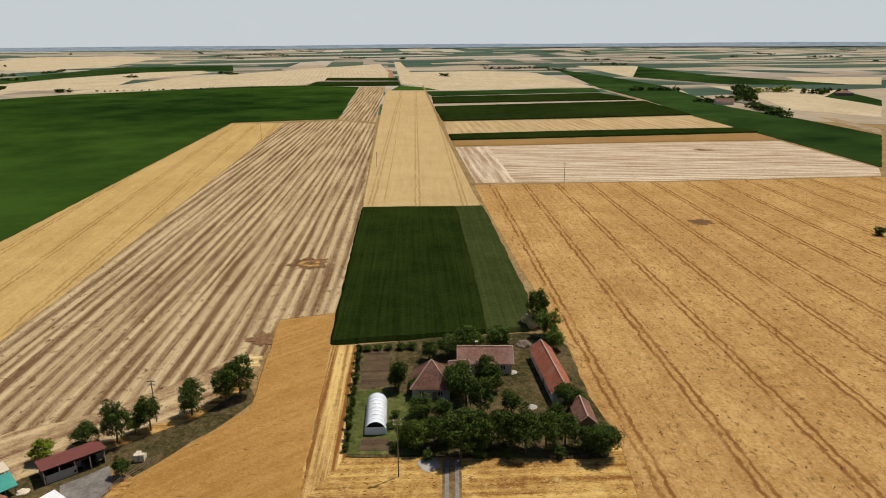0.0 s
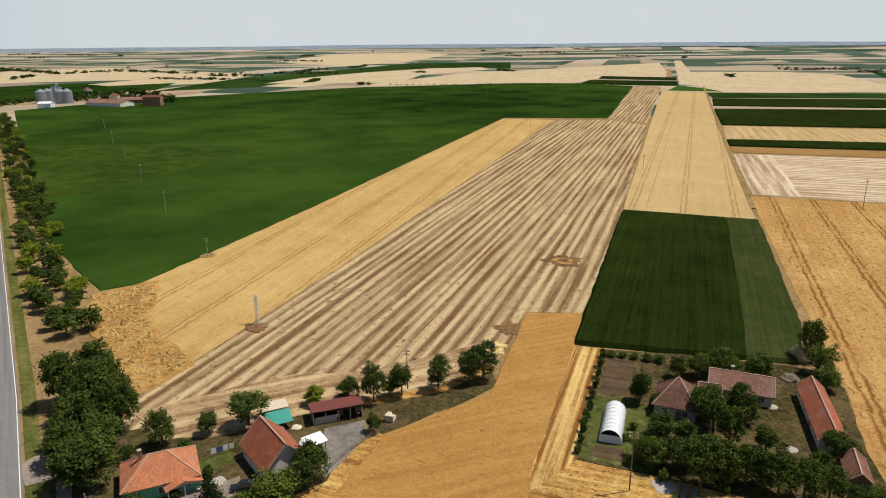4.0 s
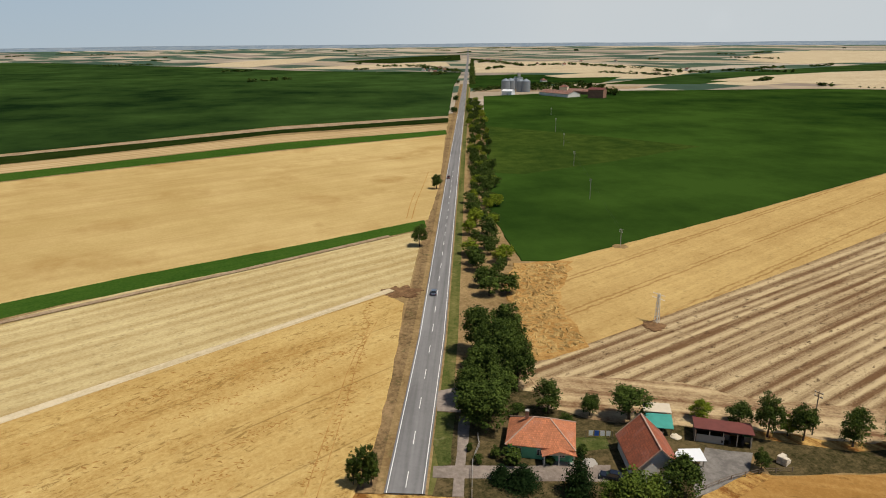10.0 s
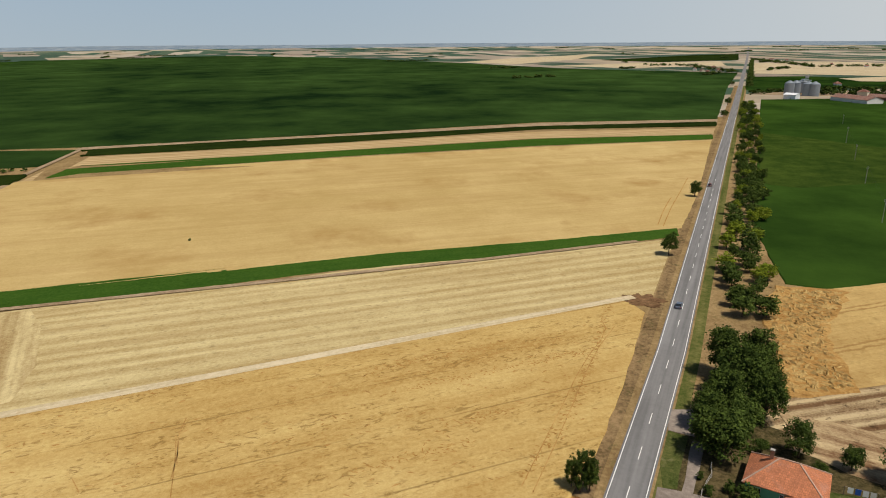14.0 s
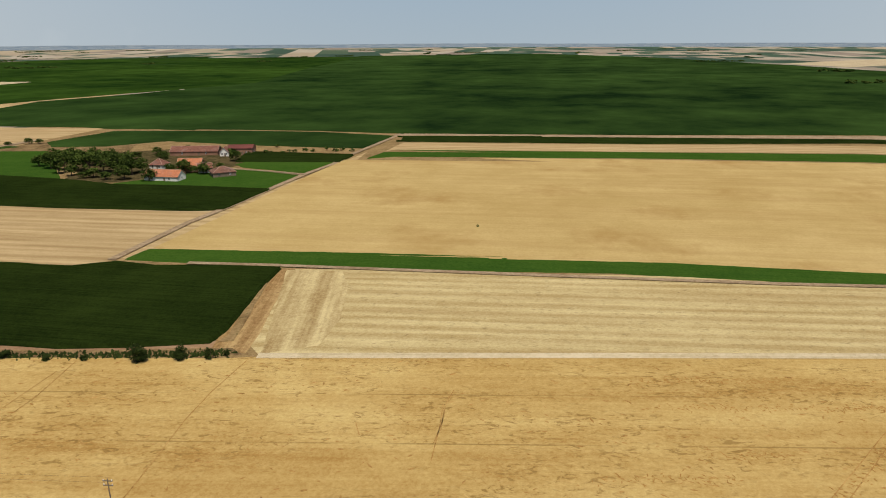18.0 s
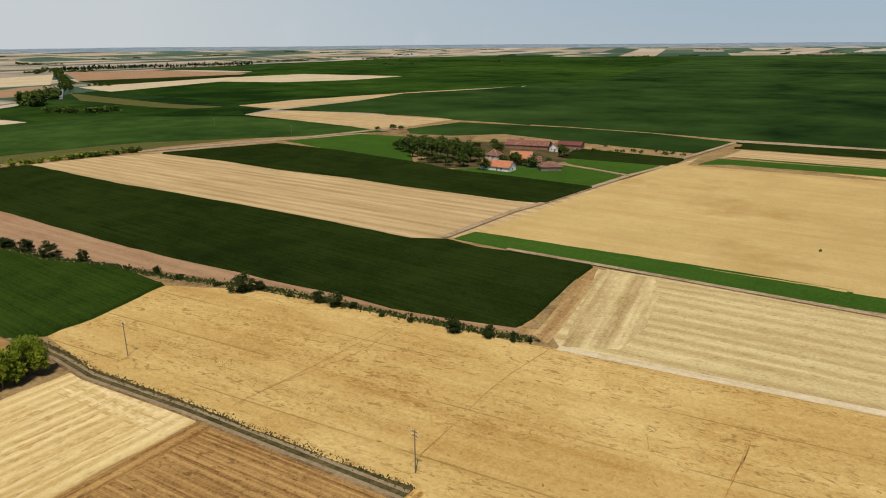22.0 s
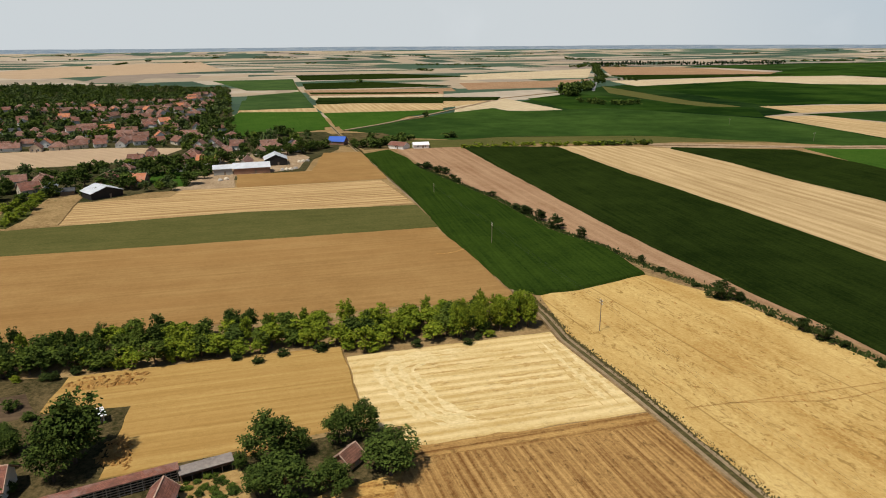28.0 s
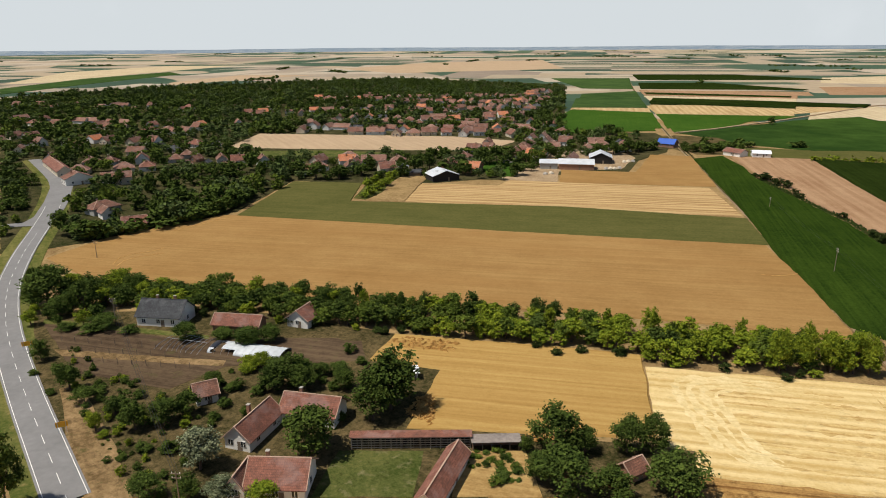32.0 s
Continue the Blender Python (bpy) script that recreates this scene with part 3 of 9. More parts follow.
land("striped", [(-334.5, 568), (-297.5, 603), (-251.0, 586), (-128.8, 281.9), (-83.7, 161.7), (-96.5, 152.6), (-89.2, 134.8), (-85.7, 120.2), (-88.9, 103.6), (-98.7, 87.5), (-107.2, 64.0), (-116.8, 52.2), (-128.1, 51.1), (-136.6, 59.1), (-147.8, 91.3), (-177.3, 170.4)])
land("striped", [(-480, 1060), (-443, 1082), (-257.0, 601), (-300.6, 612)])
land("wheat_lines", [(-382.5, 554), (-337.4, 571), (-178.3, 171.4), (-148.5, 91.8), (-140.8, 70.2), (-168.9, 73.7), (-205.0, 93.9), (-242.2, 195.6)])
land("wheat_rough", [(-169.6, 80.2), (-140.8, 75.4), (-137.2, 59.7), (-155.7, 63.5), (-191.6, 71.4), (-208.0, 81.0), (-203.7, 101.3)], "", 0.37, 3.0, 3.0)
land("soy_fresh", [(-888, 297.4), (-918, 486), (-841, 800), (-675, 1032), (-584, 1083), (-481, 1059), (-303.7, 615), (-388.0, 561), (-244.0, 197.0), (-206.6, 96.8), (-210.1, 84.9), (-274.1, 95.4), (-406, 138.4), (-664, 223.0)])
land("soy_light", [(-574, 195.5), (-489, 256.6), (-415, 299.8), (-380.4, 214.6), (-356.9, 144.1), (-367.1, 127.3)], "yellowing triangle in the green soya", 0.42)
land("wheat_amber", [(-95.6, 151.8), (-83.5, 160.8), (-75.3, 142.2), (-55.1, 89.5), (-33.3, 48.9), (-51.6, 28.5), (-77.1, 62.1), (-83.6, 82.3), (-77.1, 108.1)])
land("yard", [(-85.3, 119.8), (-78.4, 112.7), (-79.2, 103.4), (-84.4, 82.3), (-90.2, 83.4), (-97.5, 72.7), (-116.2, 49.4), (-127.7, 50.9), (-116.4, 52.0), (-106.9, 63.8), (-98.4, 87.1), (-88.6, 103.2)])
land("green", [(-427, 1107), (-368.5, 1068), (-328.0, 1016), (-399.5, 1001)], "", 0.4)
land("maize", [(-658, 1298), (-517, 1324), (-484, 1249), (-626, 1223)])
land("maize", [(-616, 1169), (-465, 1198), (-427, 1108), (-481, 1082), (-584, 1076)])
land("bare", [(-888, 1675), (-679, 1705), (-529, 1343), (-674, 1317)])
land("straw_hazed", [(-919, 2332), (-896, 2333), (-388.8, 1116), (-436, 1137)])
# beyond it, to the right
land("straw_white", [(-139.3, 469), (13.6, 536), (86.0, 561), (124.6, 455), (119.4, 429), (11.7, 385.4), (-92.1, 348.6), (-104.3, 379.1)])
land("straw_white_cross", [(-139.0, 468.6), (-117.0, 478.0), (-72.0, 356.5), (-92.0, 349.0), (-104.0, 379.3)])
land("wheat_orange", [(-149.4, 499), (-69.5, 533), (74.9, 601), (86.1, 567), (13.7, 539), (-140.8, 474)])
land("maize", [(-162.2, 529), (-75.0, 573), (65.1, 632), (75.7, 608), (-70.4, 539), (-151.6, 502)])
land("combed", [(-195.2, 618), (-87.6, 665), (29.5, 730), (65.4, 636), (-75.5, 577), (-164.1, 532)])
land("maize", [(-248.6, 756), (-21.2, 884), (28.1, 735), (-88.9, 674), (-196.6, 623)])
land("maize", [(-294.8, 884), (-86.1, 1001), (-32.2, 907), (-263.5, 797)])
land("soy", [(-334.9, 981), (-105.2, 1116), (-87.4, 1034), (-300.8, 902)])
land("straw_hazed", [(-587, 1590), (-419, 1676), (-276.6, 1580), (-107.8, 1143), (-229.7, 1064), (-343.3, 1003), (-440, 1220)])
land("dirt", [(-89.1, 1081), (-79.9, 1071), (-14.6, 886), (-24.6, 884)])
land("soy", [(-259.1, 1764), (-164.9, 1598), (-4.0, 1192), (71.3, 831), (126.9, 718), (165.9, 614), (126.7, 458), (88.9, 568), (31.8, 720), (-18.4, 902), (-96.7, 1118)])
land("straw_hazed", [(-242.6, 2032), (-87.4, 2050), (81.8, 1538), (-72.1, 1467)])
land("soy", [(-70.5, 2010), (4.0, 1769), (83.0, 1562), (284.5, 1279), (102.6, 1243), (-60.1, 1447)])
land("straw_hazed", [(65.8, 1206), (239.7, 1138), (229.9, 869), (201.7, 757), (131.4, 813), (114.4, 1024)])
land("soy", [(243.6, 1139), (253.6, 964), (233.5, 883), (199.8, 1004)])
land("straw_hazed", [(-28.0, 1106), (24.9, 1093), (40.4, 968), (12.2, 981)])
land("straw_hazed", [(223.8, 1496), (394.8, 1526), (335.2, 1289), (227.2, 1282)])
land("dirt", [(145.6, 743), (158.9, 736), (175.6, 653), (167.8, 622)])

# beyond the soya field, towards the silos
land("straw_hazed", [(-1001, 1274), (-962, 1466), (-929, 1767), (-888, 2131), (-628, 1557), (-512, 1263), (-630, 1215), (-597, 1071), (-710, 1019), (-796, 888), (-874, 831), (-943, 1067)])
land("straw_hazed", [(-1024, 724), (-1170, 1043), (-1241, 1297), (-1206, 1521), (-1079, 1201), (-988, 910), (-930, 752)])
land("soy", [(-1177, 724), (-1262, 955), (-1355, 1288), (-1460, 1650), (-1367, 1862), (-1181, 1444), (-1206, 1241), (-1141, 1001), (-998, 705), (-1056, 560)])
land("straw_hazed", [(-2157, 679), (-2217, 1012), (-1908, 1016), (-1466, 1002), (-1368, 783), (-1490, 598), (-1542, 483)])
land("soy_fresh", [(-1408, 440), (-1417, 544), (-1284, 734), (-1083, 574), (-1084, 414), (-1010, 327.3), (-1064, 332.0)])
land("straw_hazed", [(-1505, 800), (-1331, 819), (-1350, 946), (-1169, 731), (-1190, 656)])

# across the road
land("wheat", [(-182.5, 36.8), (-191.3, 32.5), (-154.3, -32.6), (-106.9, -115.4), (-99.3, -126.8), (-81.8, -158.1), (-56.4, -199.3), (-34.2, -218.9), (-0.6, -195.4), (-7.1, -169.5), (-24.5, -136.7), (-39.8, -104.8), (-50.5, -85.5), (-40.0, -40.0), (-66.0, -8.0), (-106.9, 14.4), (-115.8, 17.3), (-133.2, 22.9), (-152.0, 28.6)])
land("straw", [(-257.9, 59.1), (-229.0, 54.8), (-195.3, 44.9), (-192.6, 32.7), (-155.3, -32.8), (-108.0, -115.6), (-110.9, -121.7), (-162.3, -153.1), (-193.0, -94.7), (-193.4, -87.6), (-209.0, -59.4), (-229.1, -15.3), (-241.1, 22.6)])
land("straw_cross", [(-160.1, -155.0), (-168.6, -138.2), (-159.2, -128.3), (-136.0, -112.8), (-119.6, -106.9), (-108.6, -116.2), (-115.6, -121.2)])
land("trampled", [(-156.0, -161.8), (-161.7, -153.9), (-117.4, -125.1), (-107.2, -119.8), (-105.3, -129.4)], "trampled brown soil at a field corner", 0.11)
land("green", [(-273.5, 65.3), (-262.5, 63.7), (-233.6, 2.6), (-210.9, -59.8), (-175.6, -128.6), (-194.0, -95.2), (-161.1, -160.0), (-140.3, -212.6), (-152.5, -215.7), (-190.3, -138.7), (-218.3, -75.6), (-187.3, -136.2), (-229.1, -48.5), (-252.0, 13.5)])
land("wheat_fine", [(-274.7, 67.3), (-342.3, 90.1), (-530, 145.5), (-487, 13.3), (-435, -109.8), (-392.1, -201.4), (-405, -145.7), (-342.4, -274.3), (-296.5, -261.0), (-154.5, -215.5), (-190.8, -139.1), (-219.5, -76.1), (-188.2, -136.7), (-230.2, -48.6), (-253.5, 13.6)])
land("green", [(-561, 154.0), (-536, 148.1), (-494, 13.6), (-441, -111.0), (-369.6, -254.1), (-354.3, -265.0), (-381.6, -270.8), (-431, -174.8), (-393.3, -269.5), (-465, -116.4), (-528, 15.0)])
land("combed", [(-603, 167.3), (-564, 155.9), (-534, 15.3), (-469, -117.3), (-395.1, -270.7), (-386.4, -272.7), (-425, -284.2), (-469, -190.7), (-424, -289.5), (-501, -124.5), (-572, 16.9)])
land("maize", [(-642, 178.4), (-616, 170.8), (-587, 17.5), (-506, -125.6), (-428, -292.2), (-429, -288.5), (-451, -300.6), (-502, -204.4), (-448, -305.0), (-532, -131.4), (-602, 18.1)])
land("dirt", [(-671, 187.7), (-647, 180.7), (-609, 18.4), (-535, -132.0), (-451, -306.5), (-451, -306.2), (-457, -315.6), (-469, -315.8), (-517, -210.7), (-465, -315.8), (-552, -135.8), (-634, 19.5)], "pale dirt track between fields", 0.09)
land("soy", [(-1085, 311.3), (-672, 187.2), (-638, 19.6), (-555, -136.4), (-467, -317.4), (-468, -311.9), (-448, -386.2), (-420, -455), (-369.6, -558), (-349.4, -787), (-501, -892), (-721, -893), (-1293, -1262), (-2527, -1903), (-2939, -1497), (-2844, -1856), (-3130, -1275), (-2824, -694), (-2269, -192.7), (-1790, 135.3), (-1564, 468)])
land("straw_hazed", [(-2324, -197.3), (-2749, -12.7), (-3210, 369.1), (-2555, 192.5), (-2136, -9.9)])
land("straw_hazed", [(-1987, 78.4), (-2172, 337.2), (-2332, 640), (-1951, 552), (-1838, 285.9)])
land("maize", [(-2469, 284.5), (-2921, 684), (-3058, 909), (-2439, 727), (-2258, 440)])

# round the far farmstead
land("maize", [(58.5, -493.0), (23.0, -406.0), (-7.0, -333.0), (-28.5, -282.0), (-45.5, -245.0), (-59.5, -218.5), (-70.0, -196.5), (-79.0, -180.0), (-86.0, -163.0), (-95.0, -148.8), (-107.0, -132.5), (-114.0, -134.6), (-130.4, -142.9), (-147.9, -152.5), (-159.2, -157.5), (-154.1, -168.4), (-148.1, -180.7), (-139.5, -196.0), (-136.0, -211.0), (-125.0, -220.0), (-113.8, -248.1), (-98.5, -286.5), (-86.3, -315.6), (-66.0, -361.0), (-45.4, -404.4), (-9.0, -497.5)])
land("dry", [(-159.2, -161.6), (-159.4, -159.2), (-110.8, -127.9), (-108.1, -130.4), (-112.9, -131.3)], "fringe of dried weeds beside maize", 0.4)
land("bare", [(59.0, -496.3), (22.5, -407.0), (-7.5, -334.0), (-29.0, -283.0), (-46.0, -246.0), (-60.0, -219.5), (-70.5, -197.5), (-79.5, -181.0), (-86.5, -164.0), (-95.5, -149.8), (-110.8, -129.0), (-107.9, -125.8), (-91.0, -151.0), (-78.0, -175.0), (-66.2, -196.1), (-51.2, -214.0), (-39.1, -232.2), (-21.5, -256.1), (-2.7, -280.6), (22.4, -332.0), (45.2, -365.9), (56.6, -389.5), (80.1, -425.0), (107.6, -481.4), (95.5, -491.9)])
land("bank", [(-107.6, -124.8), (-90.5, -150.0), (-77.5, -174.0), (-66.0, -195.0), (-51.0, -213.0), (-39.0, -231.5), (-21.4, -255.5), (-2.6, -280.0), (22.4, -331.0), (45.2, -365.0), (56.7, -388.5), (80.2, -424.0), (107.6, -480.0), (90.4, -439.5), (74.8, -401.8), (48.4, -361.0), (22.0, -319.4), (-2.4, -270.5), (-23.3, -246.6), (-35.0, -222.7), (-56.5, -199.8), (-82.0, -158.5), (-106.3, -120.1)], "weedy strip under the hedge", 0.12)
land("combed", [(-9.6, -506.0), (-48.4, -512.8), (-89.7, -505.4), (-117.8, -447.7), (-136.0, -397.0), (-159.9, -350.1), (-173.9, -312.8), (-187.9, -281.3), (-200.4, -253.8), (-209.5, -241.0), (-134.5, -218.0), (-126.0, -221.0), (-114.8, -249.1), (-99.5, -287.5), (-87.3, -316.6), (-67.0, -362.0), (-46.4, -405.4), (-10.0, -499.0)])
land("maize", [(-89.3, -503.5), (-169.7, -500.5), (-193.2, -443.3), (-211.5, -377.5), (-216.4, -354.0), (-218.2, -331.7), (-233.6, -297.9), (-250.7, -251.0), (-209.0, -238.7), (-200.0, -252.5), (-187.4, -280.3), (-173.4, -311.8), (-159.4, -349.1), (-135.5, -396.0), (-117.3, -446.7)])
land("green", [(-181.8, -514), (-248.2, -516), (-270.3, -479), (-212.0, -369.1), (-191.4, -465)])
land("green", [(-296.5, -323.4), (-318.6, -325.9), (-347.8, -281.5), (-325.2, -272.2), (-296.1, -266.5), (-291.8, -312.0)])
land("green", [(-221.4, -336.8), (-255.4, -326.2), (-283.7, -315.1), (-287.8, -289.7), (-288.6, -264.5), (-254.7, -255.3), (-235.2, -299.5)])
land("maize", [(-334.3, -351.8), (-359.8, -281.0), (-333.6, -271.9), (-303.2, -330.2)])
land("dry", [(-317.8, -482), (-343.7, -444), (-355.4, -373.7), (-388.2, -292.7), (-368.5, -285.3), (-341.7, -359.5), (-322.0, -417), (-308.3, -468)])
land("yard", [(-255.2, -456), (-318.3, -412), (-328.4, -351.4), (-302.9, -319.3), (-266.1, -319.8), (-235.5, -317.6), (-210.4, -367.7), (-232.0, -384.8)])
land("combed", [(-298.4, -258.3), (-322.0, -267.1), (-376.9, -281.8), (-344.9, -267.0), (-156.3, -214.4), (-139.8, -212.0), (-132.3, -219.0), (-168.3, -233.7), (-208.4, -240.3), (-268.5, -257.2)], "dirt track and dry edge of the wheat", 0.09)
land("soy", [(-295.6, -523), (-362.2, -538), (-414, -449), (-442, -381.3), (-453, -308.8), (-387.0, -294.4), (-359.6, -378.0), (-345.8, -447), (-303.5, -463), (-282.5, -496)])
land("soy", [(-274.7, -559), (-203.3, -580), (-86.4, -571), (-32.4, -562), (69.0, -551), (119.1, -550), (177.9, -585), (151.4, -639), (122.7, -701), (67.3, -833), (42.8, -876), (-26.2, -1038), (-97.5, -1226), (-171.2, -1123), (-249.7, -873), (-269.5, -783), (-215.7, -737)], "", 0.04)
land("bank", [(-246.6, -513), (-285.5, -530), (-311.6, -512), (-328.0, -458), (-298.1, -431), (-265.4, -470)], "weedy ground beside the far farmstead", 0.2)
land("combed", [(-215.4, -735), (-275.2, -745), (-323.3, -666), (-371.4, -564), (-299.7, -537), (-273.4, -520), (-265.2, -570)])
land("combed", [(-242.2, -849), (-338.9, -873), (-550, -934), (-762, -947), (-638, -909), (-460, -857), (-265.1, -775)])
land("soy", [(-263.3, -760), (-450, -840), (-624, -888), (-735, -912), (-620, -706), (-399.9, -482), (-374.1, -569), (-328.6, -677)])
land("soy_fresh", [(-249.7, -873), (-178.2, -1118), (-113.6, -1228), (-408, -1491), (-583, -1851), (-915, -2438), (-1440, -2632), (-1869, -2407), (-2238, -2108), (-2451, -1849), (-1488, -1298), (-917, -929), (-711, -914), (-534, -908)], "", 0.38)
land("straw_hazed", [(-119.9, -1376), (-407, -1528), (-615, -1580), (-741, -1330), (-591, -1269), (-454, -1288), (-370.0, -1391), (-149.3, -1213)], "", 0.75)
land("soy_mid", [(-211.0, -710), (-264.2, -556), (-271.7, -516), (-179.4, -542), (-83.7, -570), (77.4, -559), (94.6, -708), (61.8, -773), (21.9, -767), (-25.9, -788), (-67.4, -812)])
land("soy_fresh", [(-26.2, -795), (24.5, -942), (-37.1, -1041), (-102.3, -961), (-180.0, -841), (-232.4, -828), (-216.3, -727), (-68.0, -819)])
land("olive", [(75.7, -545), (-75.0, -571), (-187.8, -566), (-212.3, -549), (-95.7, -538), (-77.0, -528), (58.0, -515)], "", 0.3)
land("dirt", [(-78.9, -514), (-154.8, -524), (-246.3, -530), (-282.6, -537), (-265.7, -515), (-240.1, -517), (-170.6, -516), (-90.0, -508)], "pale dirt track through the fields", 0.16)
land("soy", [(-104.4, -1209), (-359.1, -1350), (-478, -1228), (-601, -1238), (-768, -962), (-345.9, -891), (-236.8, -843), (-181.4, -914)])
land("olive", [(-92.0, -1217), (-181.4, -914), (-222.3, -843), (-176.7, -826), (-90.1, -1055)])
land("straw_hazed", [(114.7, -881), (55.1, -943), (-20.3, -785), (31.7, -756), (61.5, -807), (97.4, -732)])
land("straw_hazed", [(-70.0, -840), (-125.0, -918), (-160.3, -844), (-79.3, -812)])
land("bare", [(-154.7, -2161), (-374.9, -2098), (-567, -1689), (-140.3, -1595)])
land("maize", [(-140.3, -1595), (-556, -1658), (-414, -1554), (-176.5, -1424)])
land("soy", [(-392.1, -2193), (-807, -2403), (-1566, -2662), (-2190, -2478), (-1312, -1598), (-807, -1150), (-729, -1309), (-627, -1608), (-560, -1863)])
land("straw_hazed", [(200.9, -1624), (60.2, -1785), (-121.9, -2007), (-84.0, -1507), (50.8, -1445), (176.8, -1416)])
land("bare", [(163.2, -1299), (48.2, -1353), (-84.9, -1440), (-19.3, -1188), (125.2, -1116)])

# along the dirt track and beside the village
land("maize_fresh", [(110.0, -472.0), (89.9, -438.5), (74.3, -400.8), (47.9, -360.0), (21.5, -318.4), (-2.9, -269.5), (-23.8, -245.6), (-33.5, -220.0), (-24.2, -211.9), (-11.3, -201.7), (0.1, -196.9), (8.6, -200.4), (17.7, -219.5), (37.5, -261.0), (68.7, -336.2), (122.0, -452.0)])
land("bare", [(108.3, -488), (58.8, -493), (47.9, -468), (24.7, -409), (68.9, -404)], "", 0.06)
land("wheat_orange", [(6.1, -191.1), (41.5, -181.4), (99.0, -157.6), (163.1, -116.5), (202.0, -103.4), (254.2, -108.4), (261.9, -132.7), (258.9, -161.0), (253.6, -186.1), (121.1, -238.0), (43.9, -269.6), (25.9, -235.3)])
land("olive", [(58.9, -308.9), (43.0, -271.5), (121.4, -238.8), (249.3, -189.0), (287.2, -257.9), (252.0, -275.4), (226.3, -238.6), (134.0, -285.8)])
land("combed_cross", [(204.5, -254.2), (224.0, -293.7), (185.9, -310.9), (188.0, -327.7), (162.6, -337.3), (90.3, -366.7), (61.7, -313.2), (137.2, -276.2)])
land("dirt", [(194.0, -327.0), (208.7, -365.4), (205.9, -382.0), (222.4, -433), (186.9, -475), (157.0, -440), (149.1, -394.9), (177.1, -367.6), (162.4, -334.3), (176.6, -325.0)], "trodden yard between the sheds", 0.07)
land("dry", [(238.9, -284.0), (248.9, -311.8), (233.5, -313.4), (221.1, -286.4), (204.3, -253.2), (215.9, -245.5)], "dry weedy bank at the village edge", 0.33)
land("wheat_orange", [(162.2, -338.3), (178.0, -371.7), (137.8, -388.4), (152.8, -456.4), (128.2, -464.7), (88.0, -371.9)])
land("yard", [(167.9, -462), (149.3, -493), (137.2, -482), (170.3, -568), (186.7, -533)], "shaded ground round the blue-roofed house", 0.06)
land("olive", [(136.2, -496), (114.7, -529), (78.6, -533), (19.7, -540), (18.9, -510), (73.2, -493), (105.3, -482)], "", 0.2)
land("green", [(230.6, -364.4), (226.2, -379.8), (211.6, -378.9), (191.3, -337.9), (206.8, -334.1)], "", 0.45)
land("stubble_dull", [(428, -320.6), (473, -390.3), (321.8, -464), (263.3, -469), (256.1, -412), (350.6, -360.4)])
land("grass", [(418, -307.5), (346.8, -356.4), (303.9, -368.4), (336.6, -323.9), (401, -299.7)])
land("wheat_rows", [(102.5, -112.4), (107.0, -127.6), (66.4, -145.4), (49.2, -151.8), (34.1, -118.5), (75.9, -93.2), (85.2, -117.8)])
STRAW = land("straw_bright", [(22.4, -111.5), (33.9, -119.4), (46.2, -146.8), (-4.9, -169.6), (-23.7, -130.9)])
land("stubble_brown", [(22.4, -111.1), (-23.8, -130.2), (-34.8, -107.6), (-44.0, -87.8), (-38.0, -68.0), (12.0, -72.0), (23.5, -93.0)])
land("stubble_cross", [(22.6, -111.3), (-23.9, -130.0), (-25.8, -126.0), (21.8, -106.8)], "", 0.14, 3.0, 1.2)
land("green", [(292.8, -616), (254.2, -737), (194.2, -588), (265.7, -516), (275.4, -556)], "", 0.6)
land("green_hazed", [(402, -876), (374.4, -1016), (277.1, -802), (338.1, -724)])
land("green", [(231.7, -716), (146.4, -781), (107.7, -772), (191.2, -609)])
land("soy_mid", [(154.5, -590), (110.7, -728), (61.2, -800), (39.0, -755), (25.9, -559), (64.5, -534), (118.7, -543)])
land("combed", [(287.2, -840), (139.4, -901), (65.1, -904), (122.0, -796), (242.5, -730)])
land("maize", [(310.4, -918), (210.2, -934), (63.0, -946), (65.7, -911), (292.7, -856)], "dark hedge-like strip of tall maize", 2.0)
land("maize", [(360.0, -1024), (163.6, -1048), (160.1, -1027), (344.7, -993)])
land("maize", [(584, -1576), (383.2, -1674), (174.7, -1536), (495, -1371)])
land("maize", [(454, -1258), (339.3, -1319), (165.7, -1205), (394.8, -1109)])
land("bare", [(385.4, -1083), (159.9, -1164), (141.1, -1084), (364.1, -1036)])
land("stubble_dull", [(1526, -1587), (1623, -2188), (1364, -2627), (894, -1864), (1153, -1406)])
land("green_hazed", [(1386, -563), (1626, -844), (1801, -1181), (1632, -1103), (1388, -719), (1222, -495)])
land("straw_hazed", [(1551, -632), (2098, -1042), (2280, -1498), (2085, -1644), (1805, -1096), (1532, -734)])
land("stubble_dull", [(1286, -840), (1434, -1128), (1272, -1241), (1250, -982), (1196, -780)])

# strips beside the dirt roads, far off
land("straw_hazed", [(-1071, 780), (-1152, 925), (-1226, 1186), (-1243, 1456), (-1160, 1569), (-1066, 1476), (-1035, 1173), (-871, 924)], "", 0.5)
land("soy", [(-1165, 710), (-1249, 835), (-1303, 966), (-1379, 1229), (-1581, 1738), (-1298, 1911), (-1056, 1556), (-1160, 1569), (-1243, 1456), (-1226, 1186), (-1152, 925), (-1094, 792)], "", 0.6)
land("straw_hazed", [(-2390, 1929), (-2711, 2499), (-2466, 2713), (-2145, 2628), (-1661, 1788), (-1625, 1450), (-2038, 1579)], "", 0.6)
land("straw_hazed", [(-1338, 579), (-1430, 750), (-1462, 894), (-1366, 972), (-1298, 887), (-1240, 697), (-1255, 578)], "", 0.5)
land("green", [(240, -726), (174, -752), (138, -743), (149, -643), (175, -582)], "", 0.5)
